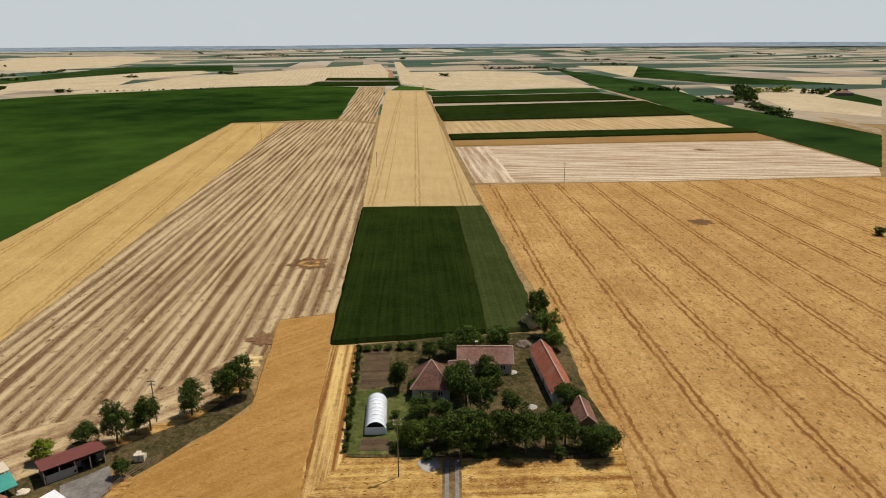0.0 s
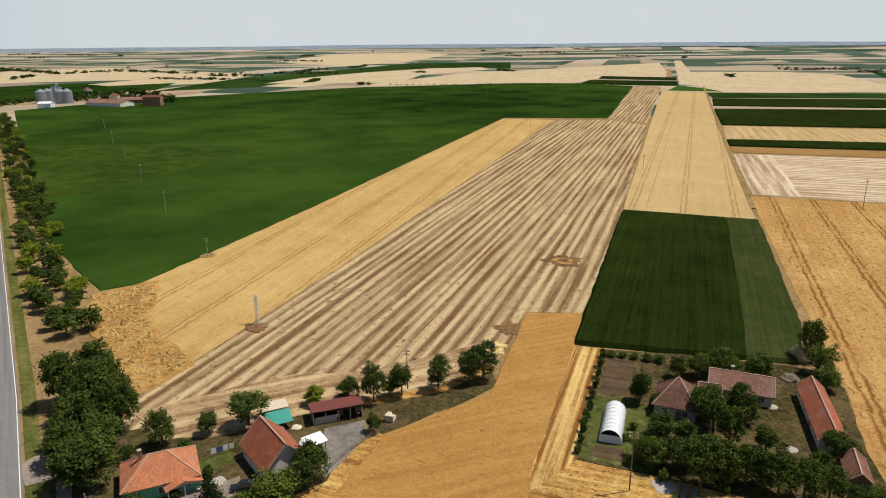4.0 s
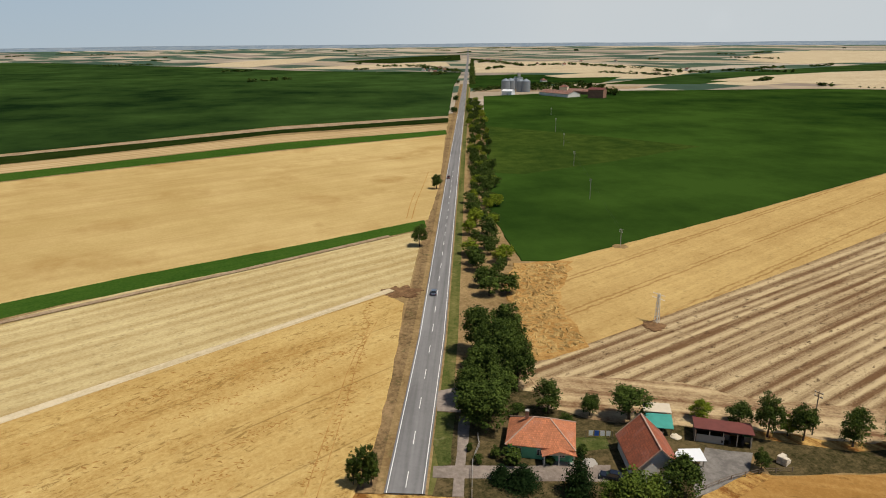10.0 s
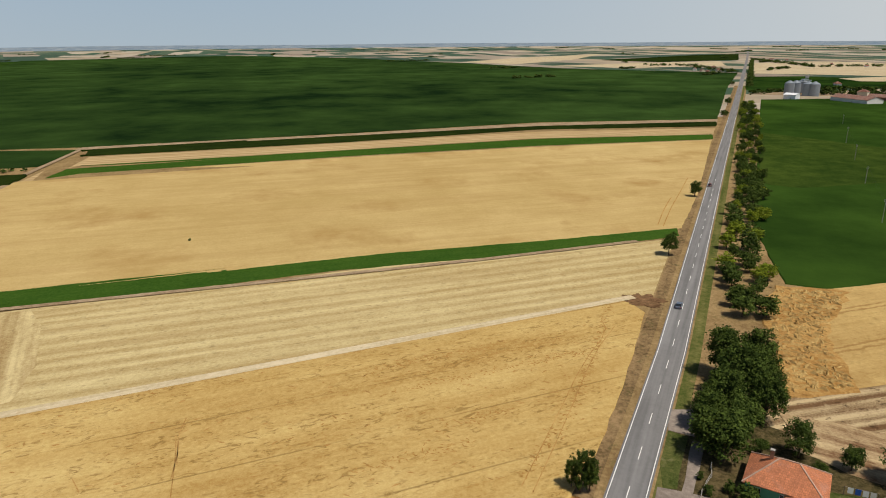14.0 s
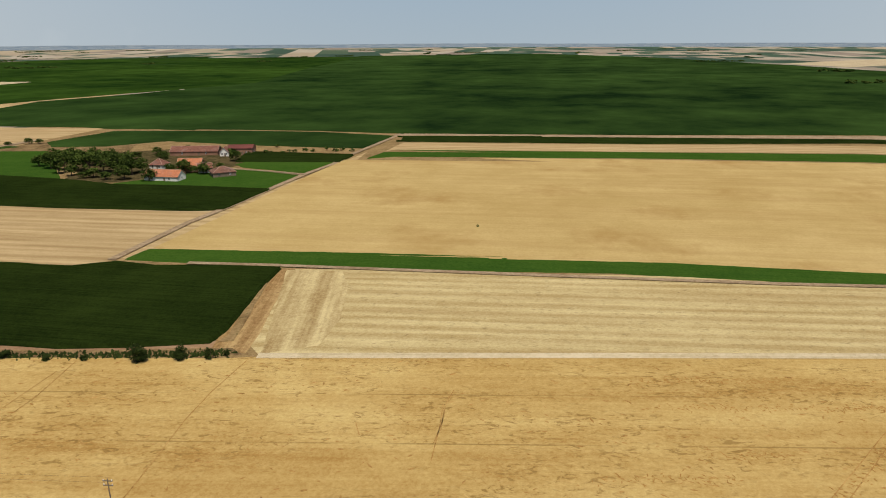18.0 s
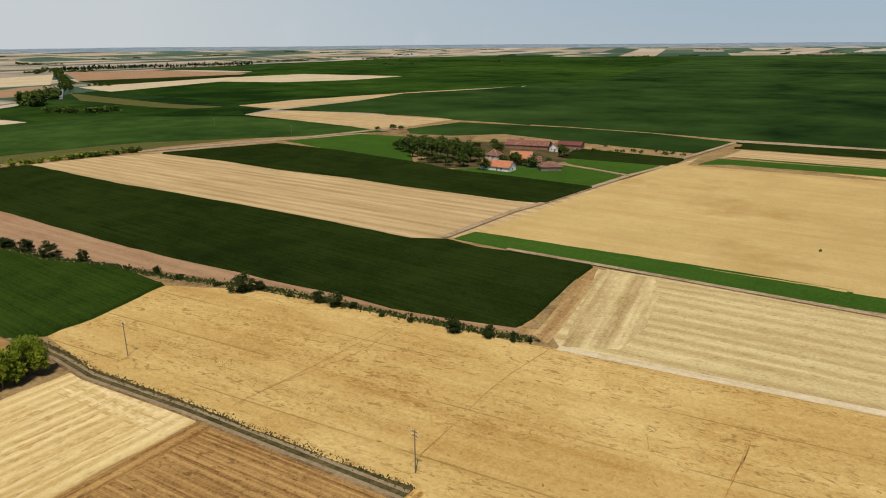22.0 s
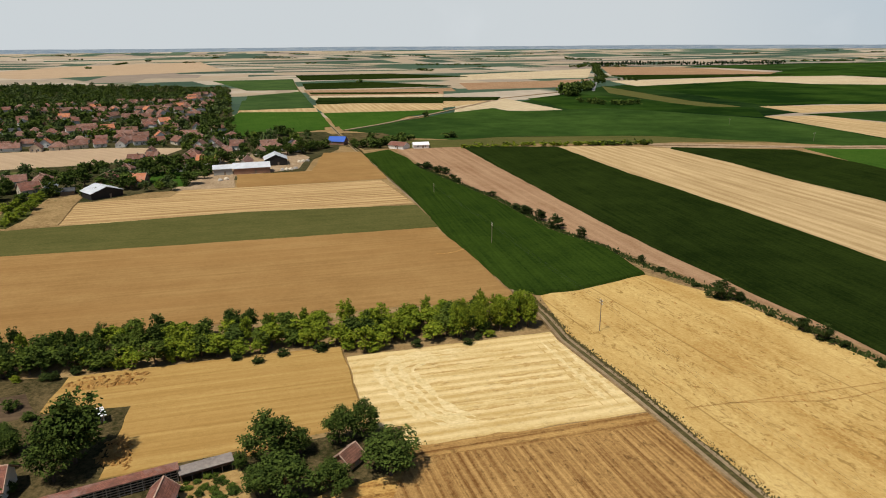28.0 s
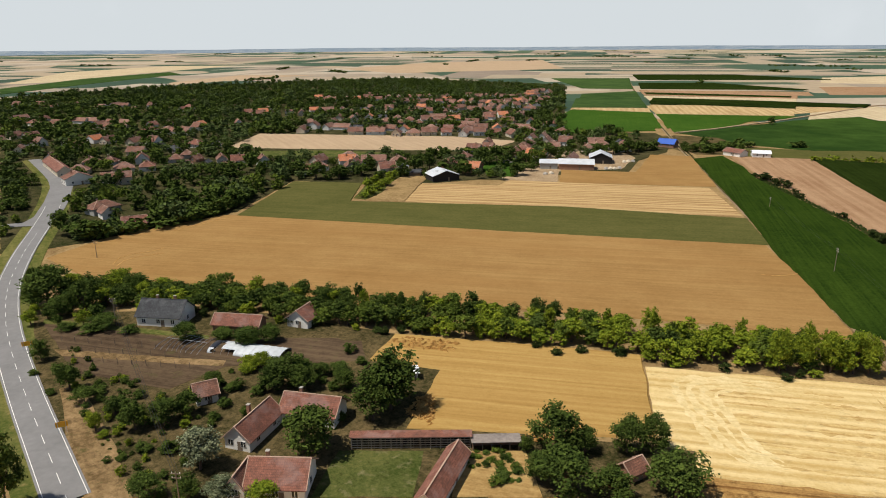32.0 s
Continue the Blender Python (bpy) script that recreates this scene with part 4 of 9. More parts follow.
land("combed", [(282, -815), (229, -862), (130, -869), (117, -779), (182, -748), (243, -734)], "", 0.6)
land("maize", [(295, -869), (139, -928), (128, -858), (226, -851), (284, -836)], "", 1.6)
land("straw_hazed", [(338, -963), (151, -1011), (141, -941), (299, -881)], "", 0.5)
land("bare", [(388, -1080), (263, -1086), (160, -1074), (151, -1011), (342, -977)], "", 0.5)
land("green", [(337, -726), (249, -738), (195, -608), (270, -555), (316, -644)], "", 0.62)
land("green_hazed", [(430, -957), (384, -1054), (273, -790), (348, -761)], "", 0.5)
land("combed", [(347, -747), (270, -786), (250, -738), (336, -718)], "", 0.5)
land("green_hazed", [(677, -1348), (590, -1393), (535, -1424), (405, -1097), (483, -1075)], "", 0.5)

land("yard", [(171.1, -564.1), (122.5, -568.9), (102.0, -488.3), (128.0, -476.3), (145.5, -503.3)], "shaded weedy ground beside the field barn", 0.4)

# house plots
land("yard", [(-68.5, 143.8), (-52.5, 152.8), (-29.3, 163.4), (-17.9, 158.9), (-10.2, 135.0), (-2.9, 120.0), (-4.5, 112.3), (-50.6, 98.7)], "shaded grass and bare ground of the farmstead")
land("grass", [(-60.3, 119.8), (-58.1, 122.6), (-52.3, 124.9), (-47.8, 123.6), (-39.3, 115.4), (-37.5, 103.4), (-50.8, 99.3)], "green vegetable beds round the greenhouse", 0.14)
land("soil_dark", [(-50.2, 105.0), (-45.0, 106.6), (-43.6, 102.7), (-48.9, 101.1)], "", 0.17)
land("soil_dark", [(-65.6, 141.2), (-59.5, 143.0), (-53.3, 126.7), (-58.3, 123.1)], "", 0.13)
land("yard", [(-101.0, 26.0), (-127.0, 33.2), (-128.0, 41.3), (-124.2, 51.8), (-99.4, 82.3), (-91.2, 78.7), (-81.6, 65.5), (-84.9, 51.1), (-95.0, 23.3)], "dry ground of the green house's yard", 0.09)
land("grass", [(-104.5, 53.3), (-103.2, 60.0), (-99.3, 59.1), (-100.0, 51.7)])
land("grass", [(-121.2, 31.0), (-119.2, 34.4), (-102.7, 28.8), (-102.6, 26.4), (-109.9, 27.3)])
land("gravel", [(-94.6, 76.2), (-90.7, 83.5), (-86.2, 79.1), (-82.4, 65.7), (-87.1, 68.2)])
land("drive", [(-129.3, 33.2), (-129.7, 38.0), (-119.4, 35.6), (-121.3, 31.1)])
land("drive", [(-102.9, 25.5), (-100.3, 35.3), (-96.1, 50.3), (-94.5, 56.4), (-90.0, 53.9), (-99.8, 24.6)], "pale grey gravel driveway of the green house", 0.15)
land("drive", [(-117.9, 34.9), (-117.1, 37.0), (-93.2, 28.3), (-93.8, 26.5)], "", 0.15)
land("yard", [(200.7, -79.0), (160.4, -114.5), (107.2, -127.9), (102.1, -111.9), (85.2, -117.8), (75.9, -93.2), (54.5, -105.6), (26.4, -118.0), (21.7, -104.7), (107.7, -44.7), (170.1, -65.0)], "dry grass of the smallholding plots")
land("verge", [(195.4, -79.6), (158.4, -94.5), (147.1, -98.8), (145.3, -97.4), (192.6, -77.6)], "grass path along the dug plot", 0.18)
land("soil_dark", [(125.0, -112.2), (111.5, -119.3), (102.7, -111.5), (115.2, -102.9)], "", 0.17)
land("soil_dark", [(194.3, -78.4), (154.5, -91.9), (117.6, -117.3), (103.8, -110.8), (128.6, -90.0), (129.8, -75.6), (156.0, -67.5)], "", 0.15)
land("bank", [(172.7, -71.0), (131.1, -91.9), (129.2, -89.6), (166.9, -70.3)], "dry weeds across the dug plot", 0.17)
land("bank", [(150.3, -61.4), (149.3, -65.4), (118.3, -56.4), (100.6, -49.3), (107.4, -44.6), (121.8, -49.5)], "dry brown bank beside the village road", 0.16)
land("grass", [(81.6, -79.7), (68.4, -88.8), (61.7, -76.8), (75.9, -66.9)])
land("ochre_soil", [(62.2, -93.1), (52.6, -99.8), (43.6, -89.4), (56.2, -80.6)], "kitchen garden in dry soil", 0.16)
land("garden", [(275.0, -101.0), (266.7, -115.4), (261.9, -132.7), (258.9, -161.0), (255.5, -193.9), (289.7, -260.2), (231.3, -279.7), (203.3, -320.9), (180.4, -332.0), (180.4, -352.3), (140.8, -382.5), (151.5, -430), (147.7, -475), (162.2, -533), (189.1, -573), (259.8, -547), (557, -1164), (1000, -1219), (1128, -858), (1180, -563), (1129, -456)], "gardens and lanes of the village", 0.03)

# ------------------------------------------------------------------ roads
ROAD_A, ROAD_B = Vector((-60.0, 9.6)), Vector((-4500.0, 1400.0))


def strip(name, pts, width, low, mat, label, category="road", kind="structure", thick=0.1, ragged=0.0):
    """A band along a line of points; a ragged one wavers in width and tapers out at its ends."""
    bm = bmesh.new()
    rows = []
    for i, p in enumerate(pts):
        a, b = Vector(pts[max(i - 1, 0)]), Vector(pts[min(i + 1, len(pts) - 1)])
        d = (b - a).normalized()
        s = Vector((-d.y, d.x)) * width / 2
        p = Vector(p)
        if ragged:
            end = min(1.0, 0.08 + 5.0 * min(i, len(pts) - 1 - i) / len(pts))
            s *= end * (1.0 + ragged * 1.6 * noise.noise(Vector((p.x * 0.45, p.y * 0.45, width))))
        z = low + rise(p.x, p.y)
        rows.append([bm.verts.new((*(p + s), z)), bm.verts.new((*(p - s), z)), bm.verts.new((*(p - s), z - thick)), bm.verts.new((*(p + s), z - thick))])
    for r0, r1 in zip(rows, rows[1:]):
        for k in range(3):
            bm.faces.new((r0[k], r0[(k + 1) % 4 if k < 3 else 0], r1[(k + 1) % 4], r1[k]))
    bmesh.ops.recalc_face_normals(bm, faces=bm.faces[:])
    ob = part(name, bm, M[mat])
    return tagged(ob, label, category, "", kind)


# main road: embankment, asphalt, painted lines
MAIN = [(-96.6, 18.8), (-157.3, 39.1), (-386.7, 110.8), (-698, 208.9), (-1146, 349.8), (-2450, 758), (-2700, 836), (-3000, 929), (-3300, 1022), (-3600, 1115), (-3900, 1208), (-4200, 1300)]
BEND = [(108.9, -42.5), (127.2, -47.9), (148.0, -54.0), (174.3, -62.2), (203.2, -72.3), (232.8, -85.5), (267.9, -105.8), (300.6, -127.5), (345.1, -155.2), (394.9, -181.2), (437, -195.4), (494, -213.5)]


def smooth(pts, rounds=2):
    for _ in range(rounds):
        out = [pts[0]]
        for a, b in zip(pts, pts[1:]):
            out += [tuple(0.75 * p + 0.25 * q for p, q in zip(a, b)), tuple(0.25 * p + 0.75 * q for p, q in zip(a, b))]
        pts = out + [pts[-1]]
    return pts


def beside(pts, off):
    out = []
    for i, p in enumerate(pts):
        d = (Vector(pts[min(i + 1, len(pts) - 1)]) - Vector(pts[max(i - 1, 0)])).normalized()
        out.append((p[0] - d.y * off, p[1] + d.x * off))
    return out


def along(pts, step):
    """Points every step metres along a line, with their headings."""
    out, left = [], 0.0
    for a, b in zip(pts, pts[1:]):
        a, b = Vector(a), Vector(b)
        d, s = (b - a).length, left
        while s < d:
            out.append((a + (b - a) * (s / d), math.atan2(b.y - a.y, b.x - a.x)))
            s += step
        left = s - d
    return out


BEND = smooth(BEND)
strip("verge", MAIN[:5], 18.0, 0.13, "dry", "dry yellowed verge along the main road", "verge", thick=0.3)
strip("verge", beside(MAIN[:5], -5.4), 2.8, 0.16, "verge", "narrow mown green verge beside the asphalt", "verge", thick=0.2)
strip("dry_shoulder", beside(MAIN[:5], 6.8), 3.4, 0.17, "bank", "dry brown shoulder beside the road", "verge", thick=0.3)
strip("road", MAIN, 7.0, 0.34, "asphalt", "straight grey asphalt main road", thick=0.3)
strip("verge", BEND, 15.0, 0.14, "verge", "dry grass verge along the village road", "verge", thick=0.3)
strip("road", BEND, 7.4, 0.34, "asphalt_bend", "curving grey asphalt village road", thick=0.3)
strip("road", [(318.2, -118.9), (312.0, -127.6), (310.9, -135.4)], 6.5, 0.345, "asphalt_bend", "short asphalt side road joining the bend", thick=0.3)
TRACK = [(-47.0, -86.4), (-36.7, -107.2), (-22.1, -136.6), (-7.0, -164.4), (-1.9, -179.0), (24.0, -237.0), (59.2, -313.6), (144.6, -496), (297.1, -838), (528, -1400)]
strip("dirt_track", TRACK, 1.3, 0.2, "track_grass", "grassy middle of the field track", "track", thick=0.2)
for off in (-1.0, 1.0):
    strip("wheel_track", beside(TRACK, off), 0.85, 0.24, "track_soil", "bare wheel rut of the field track", "track", thick=0.2)
strip("verge", beside(TRACK[:7], -1.95), 1.1, 0.23, "track_grass", "dark weedy edge of the field track", "verge", thick=0.2)
strip("verge", beside(TRACK[:7], 1.75), 0.7, 0.225, "bank", "dry weedy edge of the field track", "verge", thick=0.2)
strip("dirt_track", [(175.0, -580), (155.0, -625), (120.0, -728), (59.0, -947), (-34.0, -1091)], 3.4, 0.75, "dirt", "pale dirt road through far fields", "track", thick=0.9)
strip("dirt_track", [(-75.4, -521), (-109.3, -523), (-181.1, -519), (-254.7, -529), (-295.5, -538)], 7.0, 0.8, "dirt", "pale dirt track to the far farmstead", "track", thick=0.8)
strip("dirt_track", [(137.9, -60.4), (121.7, -55.2), (104.3, -49.7)], 0.6, 0.2, "dirt", "narrow footpath on the dry bank", "track", thick=0.05)
strip("field_edge", [(-388.8, 1116), (-236.4, 718), (-152.8, 498), (-83.1, 318.1)], 2.5, 0.45, "dry", "dry weedy edge between wheat and stubble", "field edge")
strip("field_edge", [(-399.8, 1004), (-190.7, 447), (-127.8, 280.8)], 1.6, 0.07, "bank", "dry edge between striped stubble and wheat", "field edge")
strip("dirt_track", [(-28.0, 92.1), (-31.5, 103.6)], 3.4, 0.15, "bank", "dry grass drive to the farmstead gate", "track")
for off in (-0.9, 0.9):
    strip("wheel_track", beside([(-28.0, 92.1), (-31.5, 103.6)], off), 0.7, 0.17, "gravel", "gravelled rut of the farm drive", "track", thick=0.05)
strip("dirt_track", [(-137.1, -216.0), (-160.1, -224.5), (-185.8, -234.0), (-220.3, -242.2), (-252.6, -252.1), (-291.8, -263.5), (-326.6, -270.8), (-361.1, -283.3), (-458, -310.0)], 3.4, 0.55, "dirt", "pale dirt track past the far farmstead", "track")
strip("dirt_track", [(-148.4, -189.8), (-161.1, -162.2), (-196.3, -79.9), (-226.7, -9.6), (-253.4, 46.4)], 2.4, 0.46, "dirt", "dirt track beside the green strip", "track")
strip("dirt_track", [(-284.0, -314.0), (-289.5, -285.0), (-291.5, -263.0)], 2.2, 0.72, "dirt", "drive to the far farmstead", "track", thick=0.6)
strip("road", [(-70.0, -1092), (-94.6, -1392), (-132.6, -1999)], 4.5, 0.5, "asphalt_bend", "distant country road between trees", thick=0.5)


def markings():
    rows = along([(-100.3, 20.1)] + MAIN[1:3], 13.1)
    for i, (p, a) in enumerate(rows[:70]):
        bm = bmesh.new()
        bmesh.ops.create_cube(bm, size=1.0, matrix=pose(0, 0, 0) @ Matrix.Diagonal((4.6, 0.14, 0.012, 1)))
        ob = part("centre_dash", bm, M["paint"]) if i == 0 else new("centre_dash", dash)
        dash = ob.data
        ob.matrix_world = pose(p.x, p.y, 0.346, 0, 0, math.degrees(a))
        tagged(ob, "white dash on the road's centre line", "road marking", "dashes of the centre line", "structure")
        if i:
            bm.free()


markings()
for line in (MAIN[:4],):
    for off in (-3.08, 3.08):
        strip("edge_line", beside(line, off), 0.15, 0.348, "paint", "white painted line at the asphalt's edge", "road marking", thick=0.008)
for p, a in along(BEND[:30], 8.0):
    bm = bmesh.new()
    bmesh.ops.create_cube(bm, size=1.0, matrix=pose(p.x, p.y, 0.346, 0, 0, math.degrees(a)) @ Matrix.Diagonal((4.0, 0.11, 0.012, 1)))
    tagged(part("centre_dash", bm, M["paint"]), "white dash on the village road's centre line", "road marking", "dashes of the village road", "structure")
strip("road", [(307.6, -126.1), (319.7, -139.3), (347.2, -156.7), (385.1, -178.3), (429, -200.9)], 11.0, 0.336, "asphalt_bend", "wide asphalt apron of the road junction", thick=0.3)
for off, w in ((-3.2, 0.12), (3.2, 0.12)):
    strip("edge_line", beside(BEND[:34], off), w, 0.348, "paint", "white painted line on the village road", "road marking", thick=0.008)

# ------------------------------------------------------------------ more materials


def tiles(name, c, dark):
    """Clay roof tiles: courses and single tiles by object place, with soot and faded patches."""
    n = Nodes(name, 0.85, spec=0.2)
    tc = n.node("TexCoord")
    br = n.node("TexBrick", Scale=1.0)
    br.inputs["Brick Width"].default_value, br.inputs["Row Height"].default_value = 0.32, 0.36
    br.inputs["Mortar Size"].default_value = 0.03
    br.inputs["Color1"].default_value, br.inputs["Color2"].default_value = (*shade(c, 0.78), 1), (*shade(c, 1.16), 1)
    br.inputs["Mortar"].default_value = (*dark, 1)
    n.link(tc.outputs["Object"], br.inputs["Vector"])
    at = n.place()
    spot = n.level(n.noise(at, 0.5, 6.0, 0.72), 0.42, 0.66)
    col = n.mix(spot, br.outputs["Color"], dark)
    col = n.mix(n.level(n.noise(at, 0.23, 4.0, 0.65, 0.6), 0.50, 0.64, 0, 0.40), col, tuple(0.5 * v + 0.14 for v in c))
    col = n.mix(n.level(n.noise(at, 2.8, 4.0, 0.7), 0.48, 0.75, 0, 0.45), col, shade(c, 1.5))
    return n.done(col, br.outputs["Fac"], 0.5, 0.05)


M["tile"] = tiles("red_clay_tiles", (0.255, 0.105, 0.070), (0.115, 0.054, 0.040))
M["tile_orange"] = tiles("orange_clay_tiles", (0.52, 0.190, 0.088), (0.32, 0.125, 0.065))
M["tile_red"] = tiles("bright_red_clay_tiles", (0.37, 0.105, 0.052), (0.20, 0.072, 0.042))
M["tile_brown"] = tiles("old_brown_tiles", (0.235, 0.110, 0.073), (0.092, 0.048, 0.036))
M["tile_pink"] = tiles("faded_pink_tiles", (0.285, 0.148, 0.106), (0.15, 0.078, 0.057))
M["ridge_clay"] = plain("mortared_ridge_tiles", (0.40, 0.27, 0.20), 0.9, var=0.3, scale=2.5)
M["slate"] = tiles("dark_grey_sheets", (0.062, 0.066, 0.07), (0.035, 0.036, 0.04))
M["white"] = plain("whitewash", (0.70, 0.68, 0.63), 0.9, var=0.10, scale=0.8)
M["grey"] = plain("grey_plaster", (0.34, 0.33, 0.30), 0.9, var=0.15, scale=0.8)
M["cream"] = plain("cream_plaster", (0.58, 0.50, 0.38), 0.9, var=0.12, scale=0.8)
M["mint"] = plain("mint_green_plaster", (0.17, 0.50, 0.29), 0.85, var=0.10, scale=0.8)
M["brick"] = plain("old_brick", (0.26, 0.14, 0.09), 0.9, var=0.25, scale=2.0)
M["wood"] = plain("weathered_wood", (0.17, 0.13, 0.095), 0.9, var=0.3, scale=2.0)
M["zinc"] = plain("zinc_sheet", (0.50, 0.52, 0.54), 0.45, 0.6, var=0.12, scale=0.6)
M["white_sheet"] = plain("white_metal_roof", (0.72, 0.73, 0.74), 0.5, var=0.08, scale=0.5)
M["shed_sheet"] = plain("weathered_pale_sheet", (0.55, 0.575, 0.60), 0.5, 0.15, var=0.2, scale=0.5)
M["old_sheet"] = plain("stained_old_sheet", (0.25, 0.215, 0.19), 0.7, 0.1, var=0.4, scale=1.5)
M["rust"] = plain("rust_red_sheet", (0.15, 0.045, 0.035), 0.75, var=0.25, scale=0.8)
M["teal"] = plain("teal_sheeting", (0.045, 0.26, 0.21), 0.6, var=0.25, scale=0.8)
M["blue"] = plain("blue_sheeting", (0.03, 0.10, 0.42), 0.55, var=0.12)
M["film"] = plain("greenhouse_film", (0.72, 0.75, 0.78), 0.35, var=0.06, scale=1.2, spec=0.5)
M["concrete"] = plain("pale_concrete", (0.36, 0.33, 0.29), 0.9, var=0.12)
M["frame"] = plain("white_window_frame", (0.75, 0.75, 0.72), 0.6, var=0.05)
# Near-black for walls and sheets that stand for shade inside open buildings.
M["dark"] = plain("interior_shade", (0.02, 0.018, 0.016), 0.9)
M["tyre"] = plain("black_rubber", (0.02, 0.02, 0.02), 0.8)
M["carpaint"] = plain("dark_blue_car_paint", (0.02, 0.026, 0.04), 0.25, 0.3, var=0.05, bump=0.0, spec=0.6)
M["silver"] = plain("silver_car_paint", (0.20, 0.24, 0.30), 0.3, 0.5, var=0.05, bump=0.0, spec=0.6)
M["redpaint"] = plain("red_paint", (0.35, 0.03, 0.02), 0.4, var=0.1, spec=0.5)
M["yellow"] = plain("yellow_sign_paint", (0.75, 0.36, 0.02), 0.5, var=0.05)
M["plaster_white"] = plain("bright_white_sheet", (0.80, 0.80, 0.80), 0.7, var=0.04)
glass = Nodes("dark_window_glass", 0.08, spec=0.6)
M["glass"] = glass.done((0.025, 0.03, 0.035))


# ------------------------------------------------------------------ trees
def crown_clumps(rng, style, few=1000):
    """Clumps of leaves x, y, z, r for a tree 8 m tall and 6 m wide, over an uneven outline."""
    if style == "cone":
        return [(0.25 * math.cos(i * 2.4), 0.25 * math.sin(i * 2.4), 0.9 + i * 0.72, 2.5 * (1 - i / 10.5) + 0.15) for i in range(10)]
    if style == "poplar":
        return [(rng.uniform(-0.5, 0.5), rng.uniform(-0.5, 0.5), 1.6 + i * 0.62, 1.5 - abs(i - 3) * 0.13) for i in range(10)]
    count, mid, wide, tall, least, most = {
        "round": (78, 4.25, 2.45, 3.1, 0.45, 1.05), "airy": (58, 4.2, 2.3, 3.3, 0.38, 0.90), "bush": (44, 3.3, 2.4, 3.1, 0.45, 1.05)}[style]
    if few < count:
        grow = (count / few) ** 0.36
        count, least, most = few, least * grow, most * grow
    bumps = [(Vector((rng.gauss(0, 1), rng.gauss(0, 1), rng.gauss(0.2, 0.8))).normalized(), rng.uniform(-0.42, 0.40)) for _ in range(9)]
    out = []
    while len(out) < count:
        d = Vector((rng.gauss(0, 1), rng.gauss(0, 1), rng.gauss(0.15, 1))).normalized()
        if d.z < -0.82 and style != "bush":
            continue
        reach = 1.0 + sum(a * max(0.0, d.dot(b)) ** 4 for b, a in bumps)
        k = reach * rng.uniform(0.12, 1.0) ** 0.42
        r = rng.uniform(least, most) * (1.25 - 0.4 * k)
        out.append((d.x * wide * k, d.y * wide * k, mid + d.z * tall * k, r))
    return out


def crown_sprays(rng, style, quads):
    """A crown: clumps carried by limbs, each a cloud of small leaf sprays."""
    lobes = crown_clumps(rng, style, max(7, quads // 8))
    total = sum(r * r for *_, r in lobes)
    verts, faces = [], []
    leaf = 0.27 * (1500.0 / quads) ** 0.42
    flat = 0.32 if style == "cone" else 0.72
    for x, y, z, r in lobes:
        for _ in range(max(4, int(quads * r * r / total))):
            d = Vector((rng.gauss(0, 1), rng.gauss(0, 1), rng.gauss(0.15, 1))).normalized()
            k = r * min(1.7, abs(rng.gauss(0.85, 0.33)))
            c = Vector((x + d.x * k, y + d.y * k, max(0.15, z + d.z * k * flat)))
            u = Vector((rng.gauss(0, 1), rng.gauss(0, 1), rng.gauss(0, 0.7))).normalized()
            n = (d * 0.8 + Vector((rng.gauss(0, 0.6), rng.gauss(0, 0.6), rng.gauss(0, 0.5) + 0.45))).normalized()
            v = n.cross(u)
            if v.length < 0.1:
                continue
            v.normalize()
            u = v.cross(n)
            a, b = leaf * rng.uniform(0.55, 1.3), leaf * rng.uniform(0.45, 1.0)
            i = len(verts)
            verts += [c - u * a - v * b * 0.4, c - v * b, c + u * a * 1.1 + v * b * 0.2, c + v * b + n * leaf * 0.25]
            faces.append((i, i + 1, i + 2, i + 3))
    return verts, faces


def crown_mesh(name, rng, style, quads, mat):
    verts, faces = crown_sprays(rng, style, quads)
    me = bpy.data.meshes.new(name)
    me.from_pydata(verts, [], faces)
    me.materials.append(M[mat])
    return me


def trunk_mesh(name, rng, style):
    verts, faces = [], []

    def limb(a, b, r0, r1, sides=6):
        a, b = Vector(a), Vector(b)
        d = (b - a).normalized()
        u = d.orthogonal().normalized()
        v = d.cross(u)
        i = len(verts)
        for p, r in ((a, r0), ((a + b) / 2 + u * 0.08, (r0 + r1) / 2), (b, r1)):
            verts.extend(p + (u * math.cos(k * math.tau / sides) + v * math.sin(k * math.tau / sides)) * r for k in range(sides))
        for ring in range(2):
            for k in range(sides):
                j = (k + 1) % sides
                faces.append((i + ring * sides + k, i + ring * sides + j, i + (ring + 1) * sides + j, i + (ring + 1) * sides + k))

    if style == "bush":
        for k in range(6):
            a = k * math.tau / 6
            limb((0.2 * math.cos(a), 0.2 * math.sin(a), -0.1), (1.3 * math.cos(a), 1.3 * math.sin(a), 3.4), 0.12, 0.04)
    else:
        top = 6.8 if style in ("cone", "poplar") else 4.2
        limb((0, 0, -0.15), (0.1, 0.05, top), 0.24, 0.09)
        if style not in ("cone",):
            for k in range(5):
                a = k * math.tau / 5 + rng.uniform(-0.3, 0.3)
                z = rng.uniform(2.0, 3.4)
                limb((0.05, 0.03, z), (1.5 * math.cos(a), 1.5 * math.sin(a), z + rng.uniform(1.6, 2.8)), 0.11, 0.03)
    me = bpy.data.meshes.new(name)
    me.from_pydata(verts, [], faces)
    me.materials.append(M["bark"])
    return me


STOCK = {}


